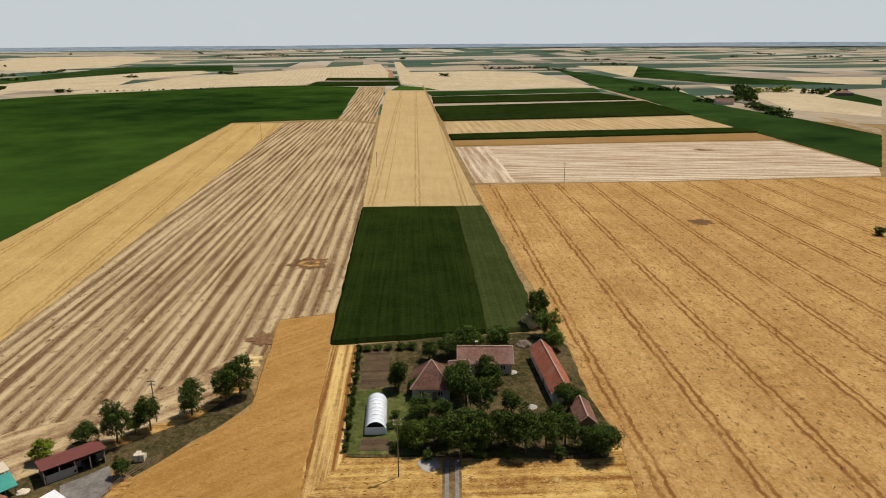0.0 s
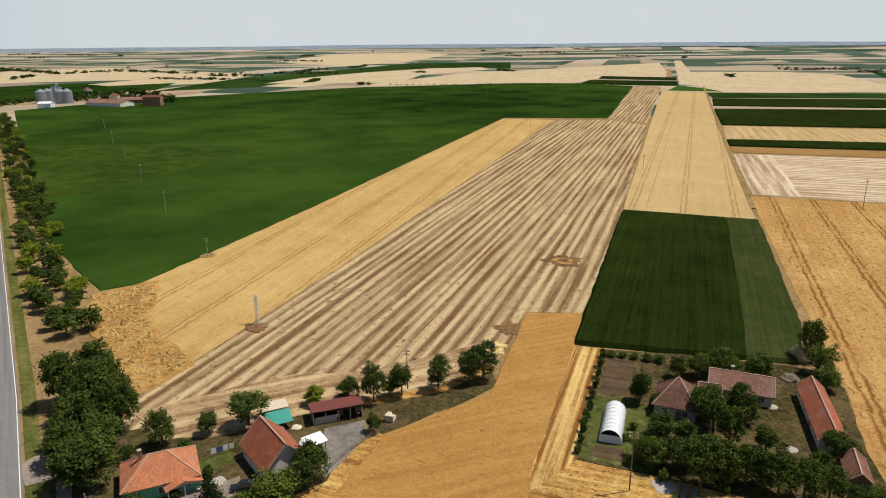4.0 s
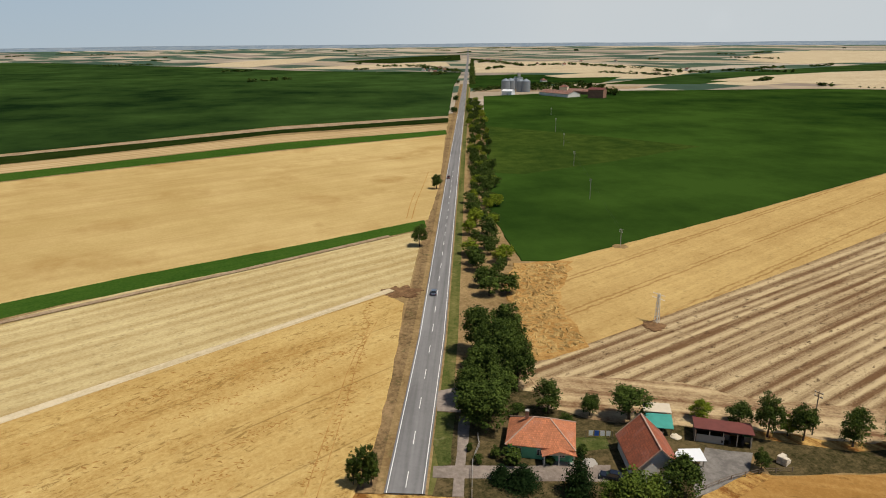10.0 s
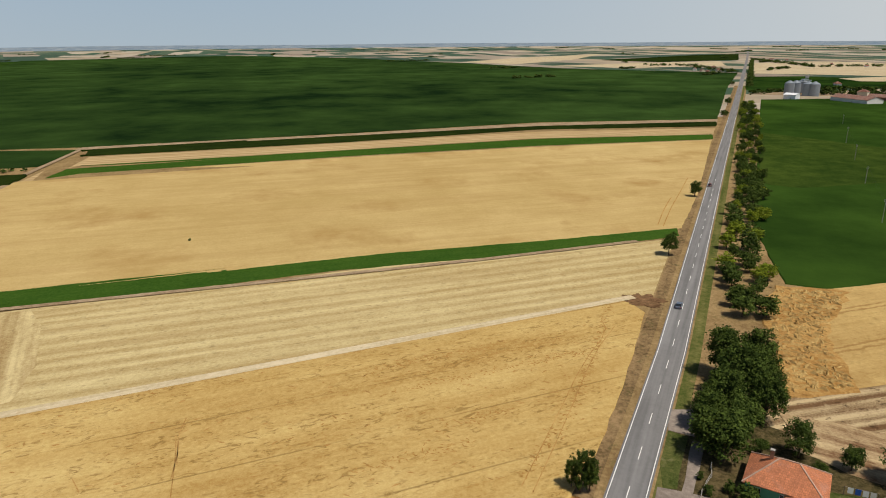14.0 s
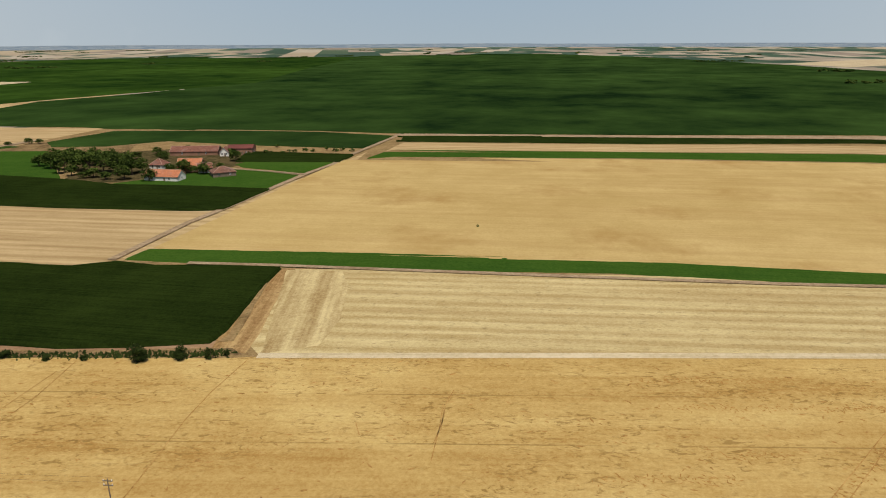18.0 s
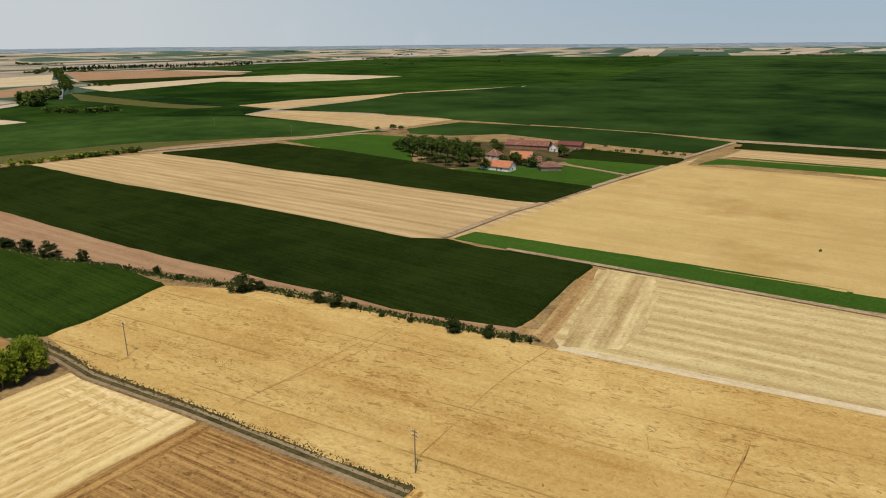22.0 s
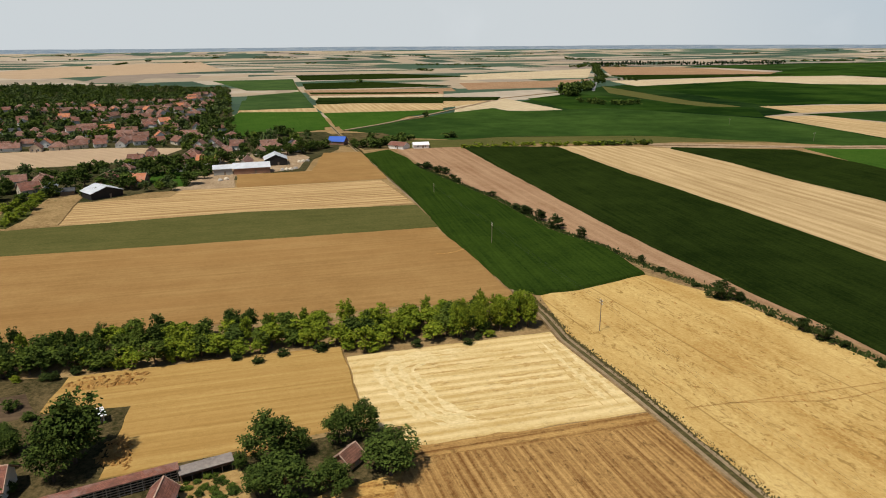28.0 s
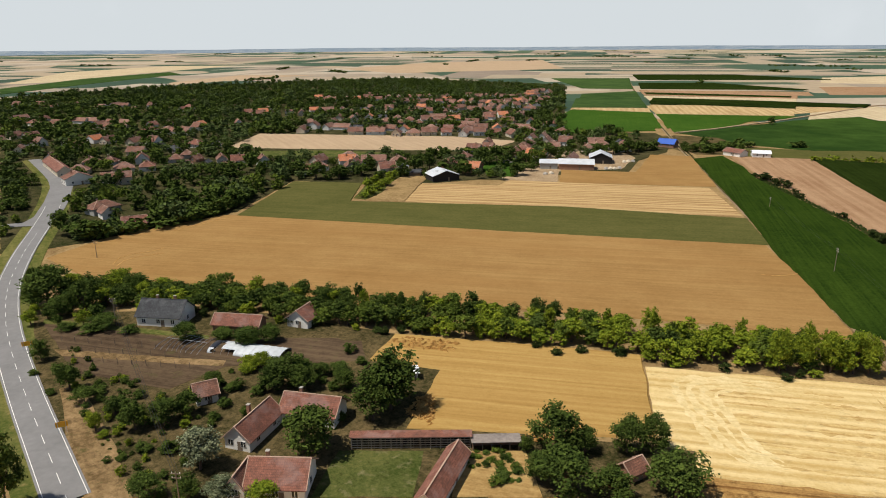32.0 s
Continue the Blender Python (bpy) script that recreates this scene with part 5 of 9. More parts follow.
def stock(style, grade, mat):
    key = (style, grade, mat)
    if key not in STOCK:
        q = {"near": 4200, "mid": 1200, "far": 300}[grade]
        if style == "bush":
            q = {"near": 1900, "mid": 750, "far": 200}[grade]
        STOCK[key] = [(trunk_mesh("trunk", random.Random(i * 7 + 1), style), crown_mesh("crown", random.Random(i * 13 + len(STOCK)), style, q, mat)) for i in range({"near": 8, "mid": 8, "far": 5}[grade])]
    return STOCK[key]


WORDS = {
    "round": ("tree", "broad-leaved dark green tree with rounded crown"),
    "airy": ("acacia_tree", "light green acacia with loose airy crown"),
    "cone": ("spruce_tree", "dark green spruce with pointed crown"),
    "poplar": ("poplar_tree", "slim tall dark poplar in a row"),
    "bush": ("bush", "dense dark green bush on dry ground"),
}
TREE_RNG = random.Random(42)
PLACED = []


def tree(x, y, h, d, style="round", grade="near", mat="leaf", group="", label="", base=0.0):
    trunk, crown = TREE_RNG.choice(stock(style, grade, mat))
    name, words = WORDS[style]
    for word, other in (("belt", "belt_tree"), ("village", "village_tree"), ("walnut", "walnut_tree"), ("plots", "garden_tree"), ("farmstead", "farm_tree")):
        if style == "round" and word in group + label:
            name = other
            break
    root = new(name)
    lift = 0.22 * h if style == "bush" else 0.0
    root.matrix_world = Matrix.LocRotScale((x, y, base), Euler((0, 0, TREE_RNG.uniform(0, math.tau))), (d / 6.0, d / 6.0, h / 8.0))
    for part_name, me in (("trunk", trunk), ("crown", crown)):
        ob = new(part_name, me)
        ob.parent = root
    PLACED.append((x, y, d))
    return tagged(root, label or words, "bush" if style == "bush" else "tree", group)


def trees(rows, style="round", grade="near", mat="leaf", group="", label=""):
    for x, y, h, d in rows:
        tree(x, y, h, d, style, grade, mat, group, label)


FARM = "trees of the walled farmstead"
trees([(-36.9, 125.7, 9.0, 7.3), (-33.6, 136.6, 5.4, 5.7), (-41.0, 105.4, 6.3, 5.4), (-33.3, 109.7, 6.4, 6.5), (-45.5, 124.3, 4.8, 4.9), (-22.0, 111.2, 7.3, 5.4), (-7.1, 115.7, 3.7, 3.9), (-51.1, 125.3, 4.8, 3.8), (-15.1, 122.7, 4.3, 4.1), (-28.7, 111.2, 7.3, 5.5)], group=FARM, label="shady green tree in the farmstead garden")
trees([(-50.2, 125.0, 8.8, 4.7), (-41.1, 147.5, 7.4, 7.8), (-33.8, 149.8, 7.7, 7.5), (-45.1, 144.0, 6.6, 6.1), (-48.3, 140.5, 5.9, 4.6), (-34.0, 122.3, 10.1, 7.8), (-30.6, 130.9, 7.1, 5.5), (-30.4, 119.9, 9.3, 6.3), (-41.7, 115.4, 5.4, 6.0), (-36.9, 115.5, 5.5, 5.3)], group=FARM, label="shady green tree in the farmstead garden")
trees([(-35.8, 106.6, 6.9, 5.4), (-30.1, 104.5, 10.6, 8.1), (-26.9, 107.4, 8.6, 5.7), (-24.5, 110.1, 8.7, 6.4), (-24.5, 122.9, 5.5, 4.9), (-19.0, 109.8, 9.2, 6.6), (-15.6, 111.8, 8.6, 6.6), (-12.2, 113.8, 7.5, 5.8), (-8.5, 113.9, 5.1, 4.9), (-5.3, 113.0, 7.4, 7.3), (-14.2, 128.3, 7.1, 5.9), (-11.4, 129.2, 4.2, 3.8)], group=FARM, label="dense green tree along the farmstead's front")
trees([(-27.5, 169.8, 11.7, 7.0), (-24.1, 163.1, 7.9, 7.7), (-20.7, 155.3, 6.1, 6.2), (-38.5, 104.8, 6.3, 5.8), (-41.0, 105.4, 4.3, 4.3), (-38.4, 126.5, 4.4, 4.2), (-37.3, 143.9, 7.4, 5.4)], "round", "near", "leaf_mid", FARM, "fresh green tree beside the farm sheds")
trees([(-51.4, 100.3, 2.4, 1.9), (-52.8, 103.8, 2.8, 2.0), (-54.1, 107.6, 3.2, 2.0), (-55.6, 111.6, 3.2, 2.1), (-57.1, 115.8, 3.3, 2.1), (-58.9, 120.3, 3.3, 2.2), (-60.7, 125.1, 3.5, 2.3), (-62.6, 130.2, 3.2, 2.1), (-64.5, 135.0, 3.3, 2.2), (-66.4, 139.9, 3.1, 2.2)], "bush", "mid", "leaf", "hedge of the farmstead", "clipped green hedge bush beside straw")
trees([(-64.9, 141.4, 2.1, 3.1), (-62.5, 142.8, 2.2, 3.1), (-59.8, 143.6, 2.2, 3.1), (-57.1, 144.4, 2.5, 3.1), (-54.6, 145.8, 2.5, 3.4), (-42.4, 103.0, 2.5, 2.1), (-35.5, 102.3, 3.0, 2.7), (-26.6, 105.6, 2.6, 2.9), (-21.7, 107.1, 2.6, 2.7), (-12.7, 109.8, 3.2, 2.7), (-46.8, 114.3, 2.3, 2.3), (-46.3, 110.0, 1.9, 2.0)], "bush", "mid", "leaf", "bushes of the farmstead", "low green garden bush")
ROW = "trees between yard and stubble"
trees([(-114.3, 52.8, 8.0, 6.3), (-110.9, 60.5, 5.5, 4.7), (-107.5, 67.6, 9.0, 8.5), (-99.7, 87.5, 5.7, 5.7), (-94.6, 89.9, 9.3, 5.6), (-91.6, 95.5, 8.8, 5.6), (-87.3, 102.8, 8.7, 5.9), (-83.7, 109.2, 9.1, 6.2), (-82.0, 112.1, 10.5, 7.5), (-86.2, 81.7, 4.0, 3.1), (-114.7, 46.2, 3.8, 3.4), (-109.3, 54.6, 2.6, 2.9)], group=ROW, label="dark green roadside tree in a row")
trees([(-103.4, 81.0, 5.0, 5.1), (-93.7, 93.7, 4.4, 3.7)], "airy", "near", "leaf_light", ROW)
CLUMP = "dark trees by the road"
trees([(-145.3, 47.7, 13.9, 9.2), (-149.2, 55.9, 11.6, 9.5), (-134.3, 47.5, 14.1, 10.5), (-126.0, 50.5, 11.0, 7.5), (-127.6, 42.4, 12.3, 8.0), (-111.9, 38.9, 11.5, 9.9), (-116.1, 36.7, 7.0, 5.3), (-138.3, 53.2, 11.7, 8.1)], group=CLUMP, label="large dark tree beside the main road")
trees([(-140.5, 48.5, 10.5, 8.0), (-130.5, 44.5, 10.0, 8.5), (-121.0, 45.5, 9.0, 7.5), (-133.0, 53.5, 9.0, 7.5), (-142.5, 55.0, 10.0, 8.0), (-117.5, 42.0, 8.0, 7.0), (-123.0, 39.0, 9.0, 7.5)], group=CLUMP, label="large dark tree beside the main road")
YARD = "trees of the green house's yard"
trees([(-88.6, 47.2, 8.6, 6.2), (-93.0, 38.8, 5.1, 6.7), (-95.4, 35.8, 4.0, 4.8)], "cone", "near", "leaf_dark", YARD)
trees([(-83.4, 63.3, 8.8, 7.5), (-113.9, 37.2, 10.5, 9.9), (-82.0, 58.4, 6.8, 4.5)], group=YARD)
trees([(-80.7, 53.8, 8.7, 9.0), (-83.3, 51.0, 6.0, 5.7)], "round", "near", "leaf_mid", YARD, "bright green walnut tree in the yard")
trees([(-99.7, 39.5, 4.4, 4.5), (-102.4, 37.2, 3.0, 2.3), (-101.5, 33.6, 2.6, 2.1), (-98.6, 52.7, 3.1, 2.3), (-97.7, 45.9, 2.7, 2.5), (-105.7, 33.3, 2.4, 1.5)], "bush", "mid", "leaf", YARD, "rounded garden bush beside the green house")
trees([(-237.2, 54.7, 8.3, 6.3), (-333.2, 86.4, 8.8, 6.4)], group="lone roadside trees", label="lone dark tree between road and wheat")
trees([(-100.3, 12.3, 9.3, 4.4), (-100.7, 13.8, 7.6, 3.5), (-101.4, 10.8, 6.7, 2.9)], "airy", "near", "leaf", "lone roadside trees", "multi-stemmed tree on the road's bank")
trees([(-690, 198.5, 7.5, 8.6), (-817, 237.4, 9.0, 9.0), (-1150, 338.1, 8.0, 8.6), (-1140, 362.4, 8.5, 9.0)], "round", "mid", "leaf", "lone roadside trees", "dark tree beside the distant road")


def avenue():
    rng = random.Random(5)
    for p, a in along([(-182.4, 62.5), (-243.0, 79.7), (-334.9, 109.0), (-525, 167.5), (-824, 260.0)], 6.0):
        for off in (-1.5, 4.5, 9.0):
            if rng.random() < (0.68 if off < 6 else 0.25):
                o = off + rng.uniform(-1.5, 1.5)
                q = (p.x - math.sin(a) * -o + rng.uniform(-1.5, 1.5), p.y + math.cos(a) * -o + rng.uniform(-1.5, 1.5))
                h = rng.uniform(4.5, 7.6)
                tree(*q, h, h * rng.uniform(0.9, 1.2), "round" if rng.random() < 0.7 else "airy", "mid", rng.choice(("leaf", "leaf", "leaf_light")), "walnut trees along the road", "walnut tree in the roadside row")


avenue()
HEDGE = "hedge between wheat and maize"
trees([(-100.4, -124.8, 4.1, 2.5), (-96.6, -130.3, 4.9, 4.0), (-90.7, -138.3, 6.1, 5.6), (-76.0, -168.6, 2.8, 3.6), (-72.5, -172.8, 5.1, 5.8), (-69.5, -177.9, 5.2, 4.6), (-53.6, -199.5, 7.0, 8.3), (-58.5, -198.9, 4.2, 4.0), (-34.6, -233.3, 3.5, 3.0), (-15.1, -261.9, 5.3, 4.7), (-5.4, -275.1, 6.8, 7.4), (1.0, -287.1, 6.5, 6.3), (7.7, -297.9, 5.2, 8.3), (11.9, -305.8, 3.9, 5.6)], "bush", "near", "leaf_hedge", HEDGE, "dark hedge bush in dry grass")
trees([(25.5, -331.4, 3.6, 5.5), (47.0, -365.9, 3.5, 5.8), (57.0, -389.5, 5.1, 6.7), (-26.5, -241.0, 2.5, 2.8), (-63.5, -187.3, 1.8, 2.4), (-80.0, -158.1, 2.0, 2.2), (-84.7, -150.4, 2.0, 2.2), (-104.0, -122.7, 2.0, 1.7), (-48.1, -210.1, 1.9, 3.0), (-39.8, -223.2, 2.4, 3.8)], "bush", "mid", "leaf_hedge", HEDGE, "small scrubby bush in dry grass")
trees([(70.6, -404, 5.8, 10.3), (62.1, -393.4, 5.4, 8.7), (51.0, -373.8, 3.8, 5.1), (77.2, -411, 3.5, 5.6)], "bush", "mid", "leaf_hedge", HEDGE)


def scatter(pts, count, seed, keep=0.0):
    """Random places inside an outline, on the plan."""
    rng = random.Random(seed)
    xs, ys = [p[0] for p in pts], [p[1] for p in pts]
    out = []
    for _ in range(count * 40):
        x, y = rng.uniform(min(xs), max(xs)), rng.uniform(min(ys), max(ys))
        inside = False
        for (x0, y0), (x1, y1) in zip(pts, pts[1:] + pts[:1]):
            if (y0 > y) != (y1 > y) and x < (x1 - x0) * (y - y0) / (y1 - y0) + x0:
                inside = not inside
        if inside and all((x - a) ** 2 + (y - b) ** 2 > keep * keep for a, b in out):
            out.append((x, y))
            if len(out) == count:
                break
    return out


def acacia_belt():
    rng = random.Random(9)
    line = [(200.6, -86.9), (186.8, -94.8), (156.4, -111.4), (129.0, -120.3), (108.2, -129.1), (79.8, -140.3), (53.6, -150.7), (40.1, -151.8), (8.6, -166.6), (1.8, -169.0)]
    spots = along(line, 4.0)
    for i, (p, a) in enumerate(spots):
        u = i / len(spots)
        share = 0.12 + 0.80 * min(1.0, max(0.0, (u - 0.42) / 0.30))
        for off in (-1.5, 2.2, 6.0, 10.0, 14.0):
            o = -off + rng.uniform(-1.8, 1.8)
            q = (p.x + math.sin(a) * o + rng.uniform(-1.6, 1.6), p.y - math.cos(a) * o + rng.uniform(-1.6, 1.6))
            if off < 0:
                if rng.random() < 0.7:
                    tree(*q, rng.uniform(1.6, 4.0), rng.uniform(2.4, 4.6), "bush", "mid", "leaf_hedge" if rng.random() > 0.3 * u else "leaf_light", "belt of acacias", "low dark bush at the foot of the acacia belt")
                continue
            slim = off > 9 and u > 0.35 and rng.random() < 0.32
            h = rng.uniform(7.2, 9.8) if slim else rng.uniform(4.4, 7.8)
            light = rng.random() < share
            tree(*q, h, rng.uniform(3.4, 4.8) if slim else rng.uniform(5.0, 7.6), "airy" if slim or light else "round", "mid", ("leaf_light" if rng.random() < 0.8 else "leaf_mid") if light else rng.choice(("leaf", "leaf", "leaf_mid")), "belt of acacias")


acacia_belt()
trees([(5.7, -170.8, 12.2, 6.1), (2.7, -172.0, 10.3, 5.5), (10.1, -168.3, 10.5, 6.1), (15.1, -165.8, 11.2, 6.0), (19.9, -161.5, 11.8, 5.9)], "round", "near", "leaf_light", "belt of acacias", "bright green tree at the belt's end")
PLOT = "trees of the smallholdings"
trees([(83.6, -97.2, 14.7, 13.4), (83.6, -91.7, 10.9, 8.1), (97.4, -98.0, 5.9, 5.8), (85.7, -75.6, 11.0, 11.9), (116.3, -94.9, 4.4, 6.6), (108.3, -93.7, 7.7, 7.7)], group=PLOT, label="dense dark tree between the farm roofs")
trees([(47.6, -102.8, 10.0, 9.8), (43.3, -105.8, 6.3, 5.7), (36.8, -110.4, 8.8, 7.0), (32.8, -113.1, 8.0, 7.0), (41.2, -93.0, 9.6, 11.3), (33.7, -96.0, 6.2, 8.0), (25.1, -102.0, 9.6, 11.1), (46.2, -93.3, 6.5, 6.6), (52.6, -99.8, 3.6, 3.2)], group=PLOT, label="large green walnut tree behind the shed")
trees([(98.3, -61.1, 9.3, 8.2), (87.7, -57.9, 4.6, 6.3)], "round", "near", "leaf_bloom", PLOT, "tree dotted with pale blossom beside the house")
trees([(120.8, -94.3, 4.6, 5.0), (123.6, -92.6, 4.0, 4.2), (118.4, -95.8, 3.6, 3.8), (81.5, -61.2, 4.9, 6.7), (126.4, -56.9, 5.4, 3.8), (122.9, -77.3, 2.8, 3.7), (121.8, -91.2, 2.9, 4.8), (209.8, -95.0, 7.4, 8.8), (197.3, -103.5, 9.3, 10.6), (186.3, -111.0, 5.6, 8.8), (123.0, -56.7, 1.9, 2.9)], "round", "near", "leaf_light", PLOT, "yellow-green tree in a smallholding")


def scrub():
    rng = random.Random(21)
    for x, y in scatter([(176.8, -76.6), (150.5, -71.3), (129.8, -75.6), (107.7, -71.1), (93.4, -54.7), (102.1, -48.6), (145.1, -61.9)], 90, 3, 1.5):
        h = rng.uniform(0.7, 2.6)
        tree(x, y, h, h * rng.uniform(0.7, 1.3), "bush", "mid", rng.choice(("leaf", "leaf", "leaf_light")), "scrub beside the village road", "ragged scrub bush on dry ground")
    for x, y in scatter([(128.6, -90.0), (117.4, -97.7), (98.2, -100.7), (87.1, -85.4), (105.2, -83.6), (119.3, -79.8)], 16, 4, 2.5):
        h = rng.uniform(1.2, 3.0)
        tree(x, y, h, h * 1.2, "bush", "mid", "leaf", "garden bushes", "garden bush between the houses")
    for x, y in scatter([(204.7, -76.2), (243.5, -98.6), (220.5, -100.4), (184.7, -100.6), (165.7, -103.0), (188.1, -73.2)], 14, 6, 3.0):
        h = rng.uniform(3.0, 6.5)
        tree(x, y, h, h * 0.9, "round", "mid", rng.choice(("leaf", "leaf_light")), PLOT, "leafy tree beside the village road")
    for x, y in scatter([(62.2, -93.1), (55.0, -98.2), (52.5, -95.0), (59.5, -86.5)], 26, 8, 0.8) + scatter([(54.5, -92.0), (51.5, -94.5), (49.0, -91.0), (52.0, -87.5)], 9, 9, 1.2):
        h = rng.uniform(0.7, 1.9)
        tree(x, y, h, h * rng.uniform(1.2, 1.9), "bush", "mid", rng.choice(("leaf", "leaf_mid")), "kitchen garden plants", "green kitchen garden plant in dry ochre soil")


scrub()
trees([(168.4, -66.2, 6.0, 4.7), (148.2, -62.9, 7.0, 5.8), (139.4, -61.4, 4.7, 5.4), (120.4, -61.8, 7.1, 6.4), (117.6, -66.3, 6.7, 6.9), (117.1, -71.2, 5.7, 5.9), (121.5, -81.4, 4.9, 5.1), (110.1, -88.7, 6.9, 7.1), (104.7, -93.0, 6.3, 6.3), (98.6, -50.7, 5.8, 6.7), (92.7, -54.8, 4.4, 4.8), (114.8, -35.7, 13.6, 6.6), (206.5, -85.7, 13.5, 16.9), (190.7, -88.4, 11.2, 10.4), (194.6, -83.2, 6.0, 9.1), (175.2, -85.8, 4.8, 9.3), (150.2, -94.0, 5.7, 7.4), (133.9, -101.0, 5.6, 8.7), (130.7, -105.7, 5.4, 6.5), (142.8, -100.0, 3.2, 6.5), (207.6, -82.2, 7.9, 6.7), (193.7, -106.0, 7.8, 8.8), (104.2, -103.3, 2.9, 5.3), (106.5, -100.0, 3.6, 4.7), (129.3, -62.7, 4.6, 4.7)], group=PLOT, label="shady tree between plots and cottages")
trees([(156.8, -65.2, 3.6, 5.3), (140.5, -65.2, 2.7, 4.2), (131.7, -65.3, 4.0, 4.8), (108.1, -61.2, 3.1, 4.3), (112.1, -58.5, 2.4, 3.7), (113.0, -54.5, 1.8, 2.5), (117.3, -84.3, 3.5, 4.3), (113.2, -78.1, 2.7, 4.1), (111.6, -85.2, 2.7, 3.7), (110.4, -73.2, 2.6, 3.5), (106.9, -78.3, 2.6, 2.8), (105.2, -104.3, 2.2, 4.0), (182.4, -79.4, 2.5, 6.1), (175.4, -82.0, 2.9, 6.1), (166.6, -88.0, 2.5, 5.5), (102.8, -109.6, 2.2, 3.3), (109.3, -112.7, 3.1, 3.7), (99.5, -96.6, 2.8, 3.8), (149.3, -59.1, 2.1, 3.0), (162.3, -61.4, 2.2, 2.7)], "bush", "near", "leaf", PLOT, "dense dark bush between the garden plots")
EDGE = "trees at the village edge"
trees([(230.0, -366.3, 11.5, 13.0), (222.5, -371.2, 12.9, 14.4), (219.7, -380.7, 11.3, 11.0), (204.8, -372.7, 9.9, 9.9), (199.9, -354.9, 5.8, 7.5), (192.0, -360.0, 5.1, 7.5), (181.0, -436, 9.2, 10.7), (174.9, -446, 9.2, 11.6), (166.9, -451, 11.5, 11.6), (204.6, -460, 10.2, 9.0), (240.4, -441, 6.6, 10.8), (246.7, -331.2, 11.1, 9.0), (252.5, -327.4, 9.7, 7.6), (258.8, -318.7, 8.9, 6.2), (215.6, -325.1, 7.9, 7.2), (266.6, -291.6, 8.0, 11.2), (274.7, -308.3, 9.6, 9.0), (297.8, -349.0, 5.3, 8.4), (269.5, -381.6, 5.0, 8.6), (164.0, -464, 8.6, 9.5), (212.7, -459, 7.4, 7.4), (209.4, -420, 5.0, 5.4), (270.5, -276.8, 9.1, 11.6), (281.3, -269.7, 10.7, 12.9), (297.2, -271.6, 10.0, 11.9)], "round", "mid", "leaf", EDGE, "dark green tree beside the village sheds")
trees([(228.5, -255.8, 5.9, 7.5), (231.3, -265.6, 6.0, 7.7), (235.2, -277.1, 6.8, 8.0), (245.4, -279.7, 6.3, 7.5), (246.2, -292.8, 5.8, 7.1), (244.1, -271.2, 5.6, 6.7), (250.0, -302.5, 4.6, 5.9), (226.5, -249.2, 3.4, 5.7)], "bush", "mid", "leaf_light", EDGE, "rank green scrub at the village edge")
land("scrub_ground", [(223.0, -246.0), (227.0, -262.0), (231.0, -281.0), (243.0, -300.0), (254.0, -306.0), (254.0, -284.0), (240.0, -262.0), (230.0, -245.0)], "", 0.21)

# ------------------------------------------------------------------ buildings


def box(bm, x0, x1, y0, y1, z0, z1):
    bmesh.ops.create_cube(bm, size=1.0, matrix=Matrix.Translation(((x0 + x1) / 2, (y0 + y1) / 2, (z0 + z1) / 2)) @ Matrix.Diagonal((x1 - x0, y1 - y0, z1 - z0, 1)))


def one_box(name, mat, parent, *b, label=""):
    bm = bmesh.new()
    box(bm, *b)
    return part(name, bm, M[mat], parent, label)


def slab(bm, corners, thick):
    """A plate over its corners, given thickness downwards."""
    top = [bm.verts.new(c) for c in corners]
    low = [bm.verts.new((c[0], c[1], c[2] - thick)) for c in corners]
    bm.faces.new(top)
    bm.faces.new(low[::-1])
    for i in range(len(corners)):
        j = (i + 1) % len(corners)
        bm.faces.new((top[j], top[i], low[i], low[j]))


def window(parent, x, y, z, w, h, face):
    """face: (dx, dy) outwards."""
    dx, dy = face
    bm = bmesh.new()
    if dx:
        box(bm, x - 0.06, x + 0.06, y - w / 2, y + w / 2, z, z + h)
    else:
        box(bm, x - w / 2, x + w / 2, y - 0.06, y + 0.06, z, z + h)
    win = part("window", bm, M["frame"], parent)
    bm = bmesh.new()
    for k in (-1, 1):
        m, s = k * w / 4, w / 4 - 0.06
        if dx:
            box(bm, x + dx * 0.05, x + dx * 0.075, y + m - s, y + m + s, z + 0.08, z + h - 0.08)
        else:
            box(bm, x + m - s, x + m + s, y + dy * 0.05, y + dy * 0.075, z + 0.08, z + h - 0.08)
    part("pane", bm, M["glass"], win)


BUILT = []
RIDGE = {"tile": "ridge_clay", "tile_orange": "ridge_clay", "tile_red": "ridge_clay", "tile_brown": "ridge_clay", "tile_pink": "ridge_clay"}


def beam(name, mat, parent, p, q, w, h):
    """A bar of the given width and height laid from p to q."""
    p, q = Vector(p), Vector(q)
    d = q - p
    bm = bmesh.new()
    bmesh.ops.create_cube(bm, size=1.0, matrix=Matrix.Translation((p + q) / 2) @ d.to_track_quat("X", "Z").to_matrix().to_4x4() @ Matrix.Diagonal((d.length, w, h, 1)))
    return part(name, bm, M[mat], parent)


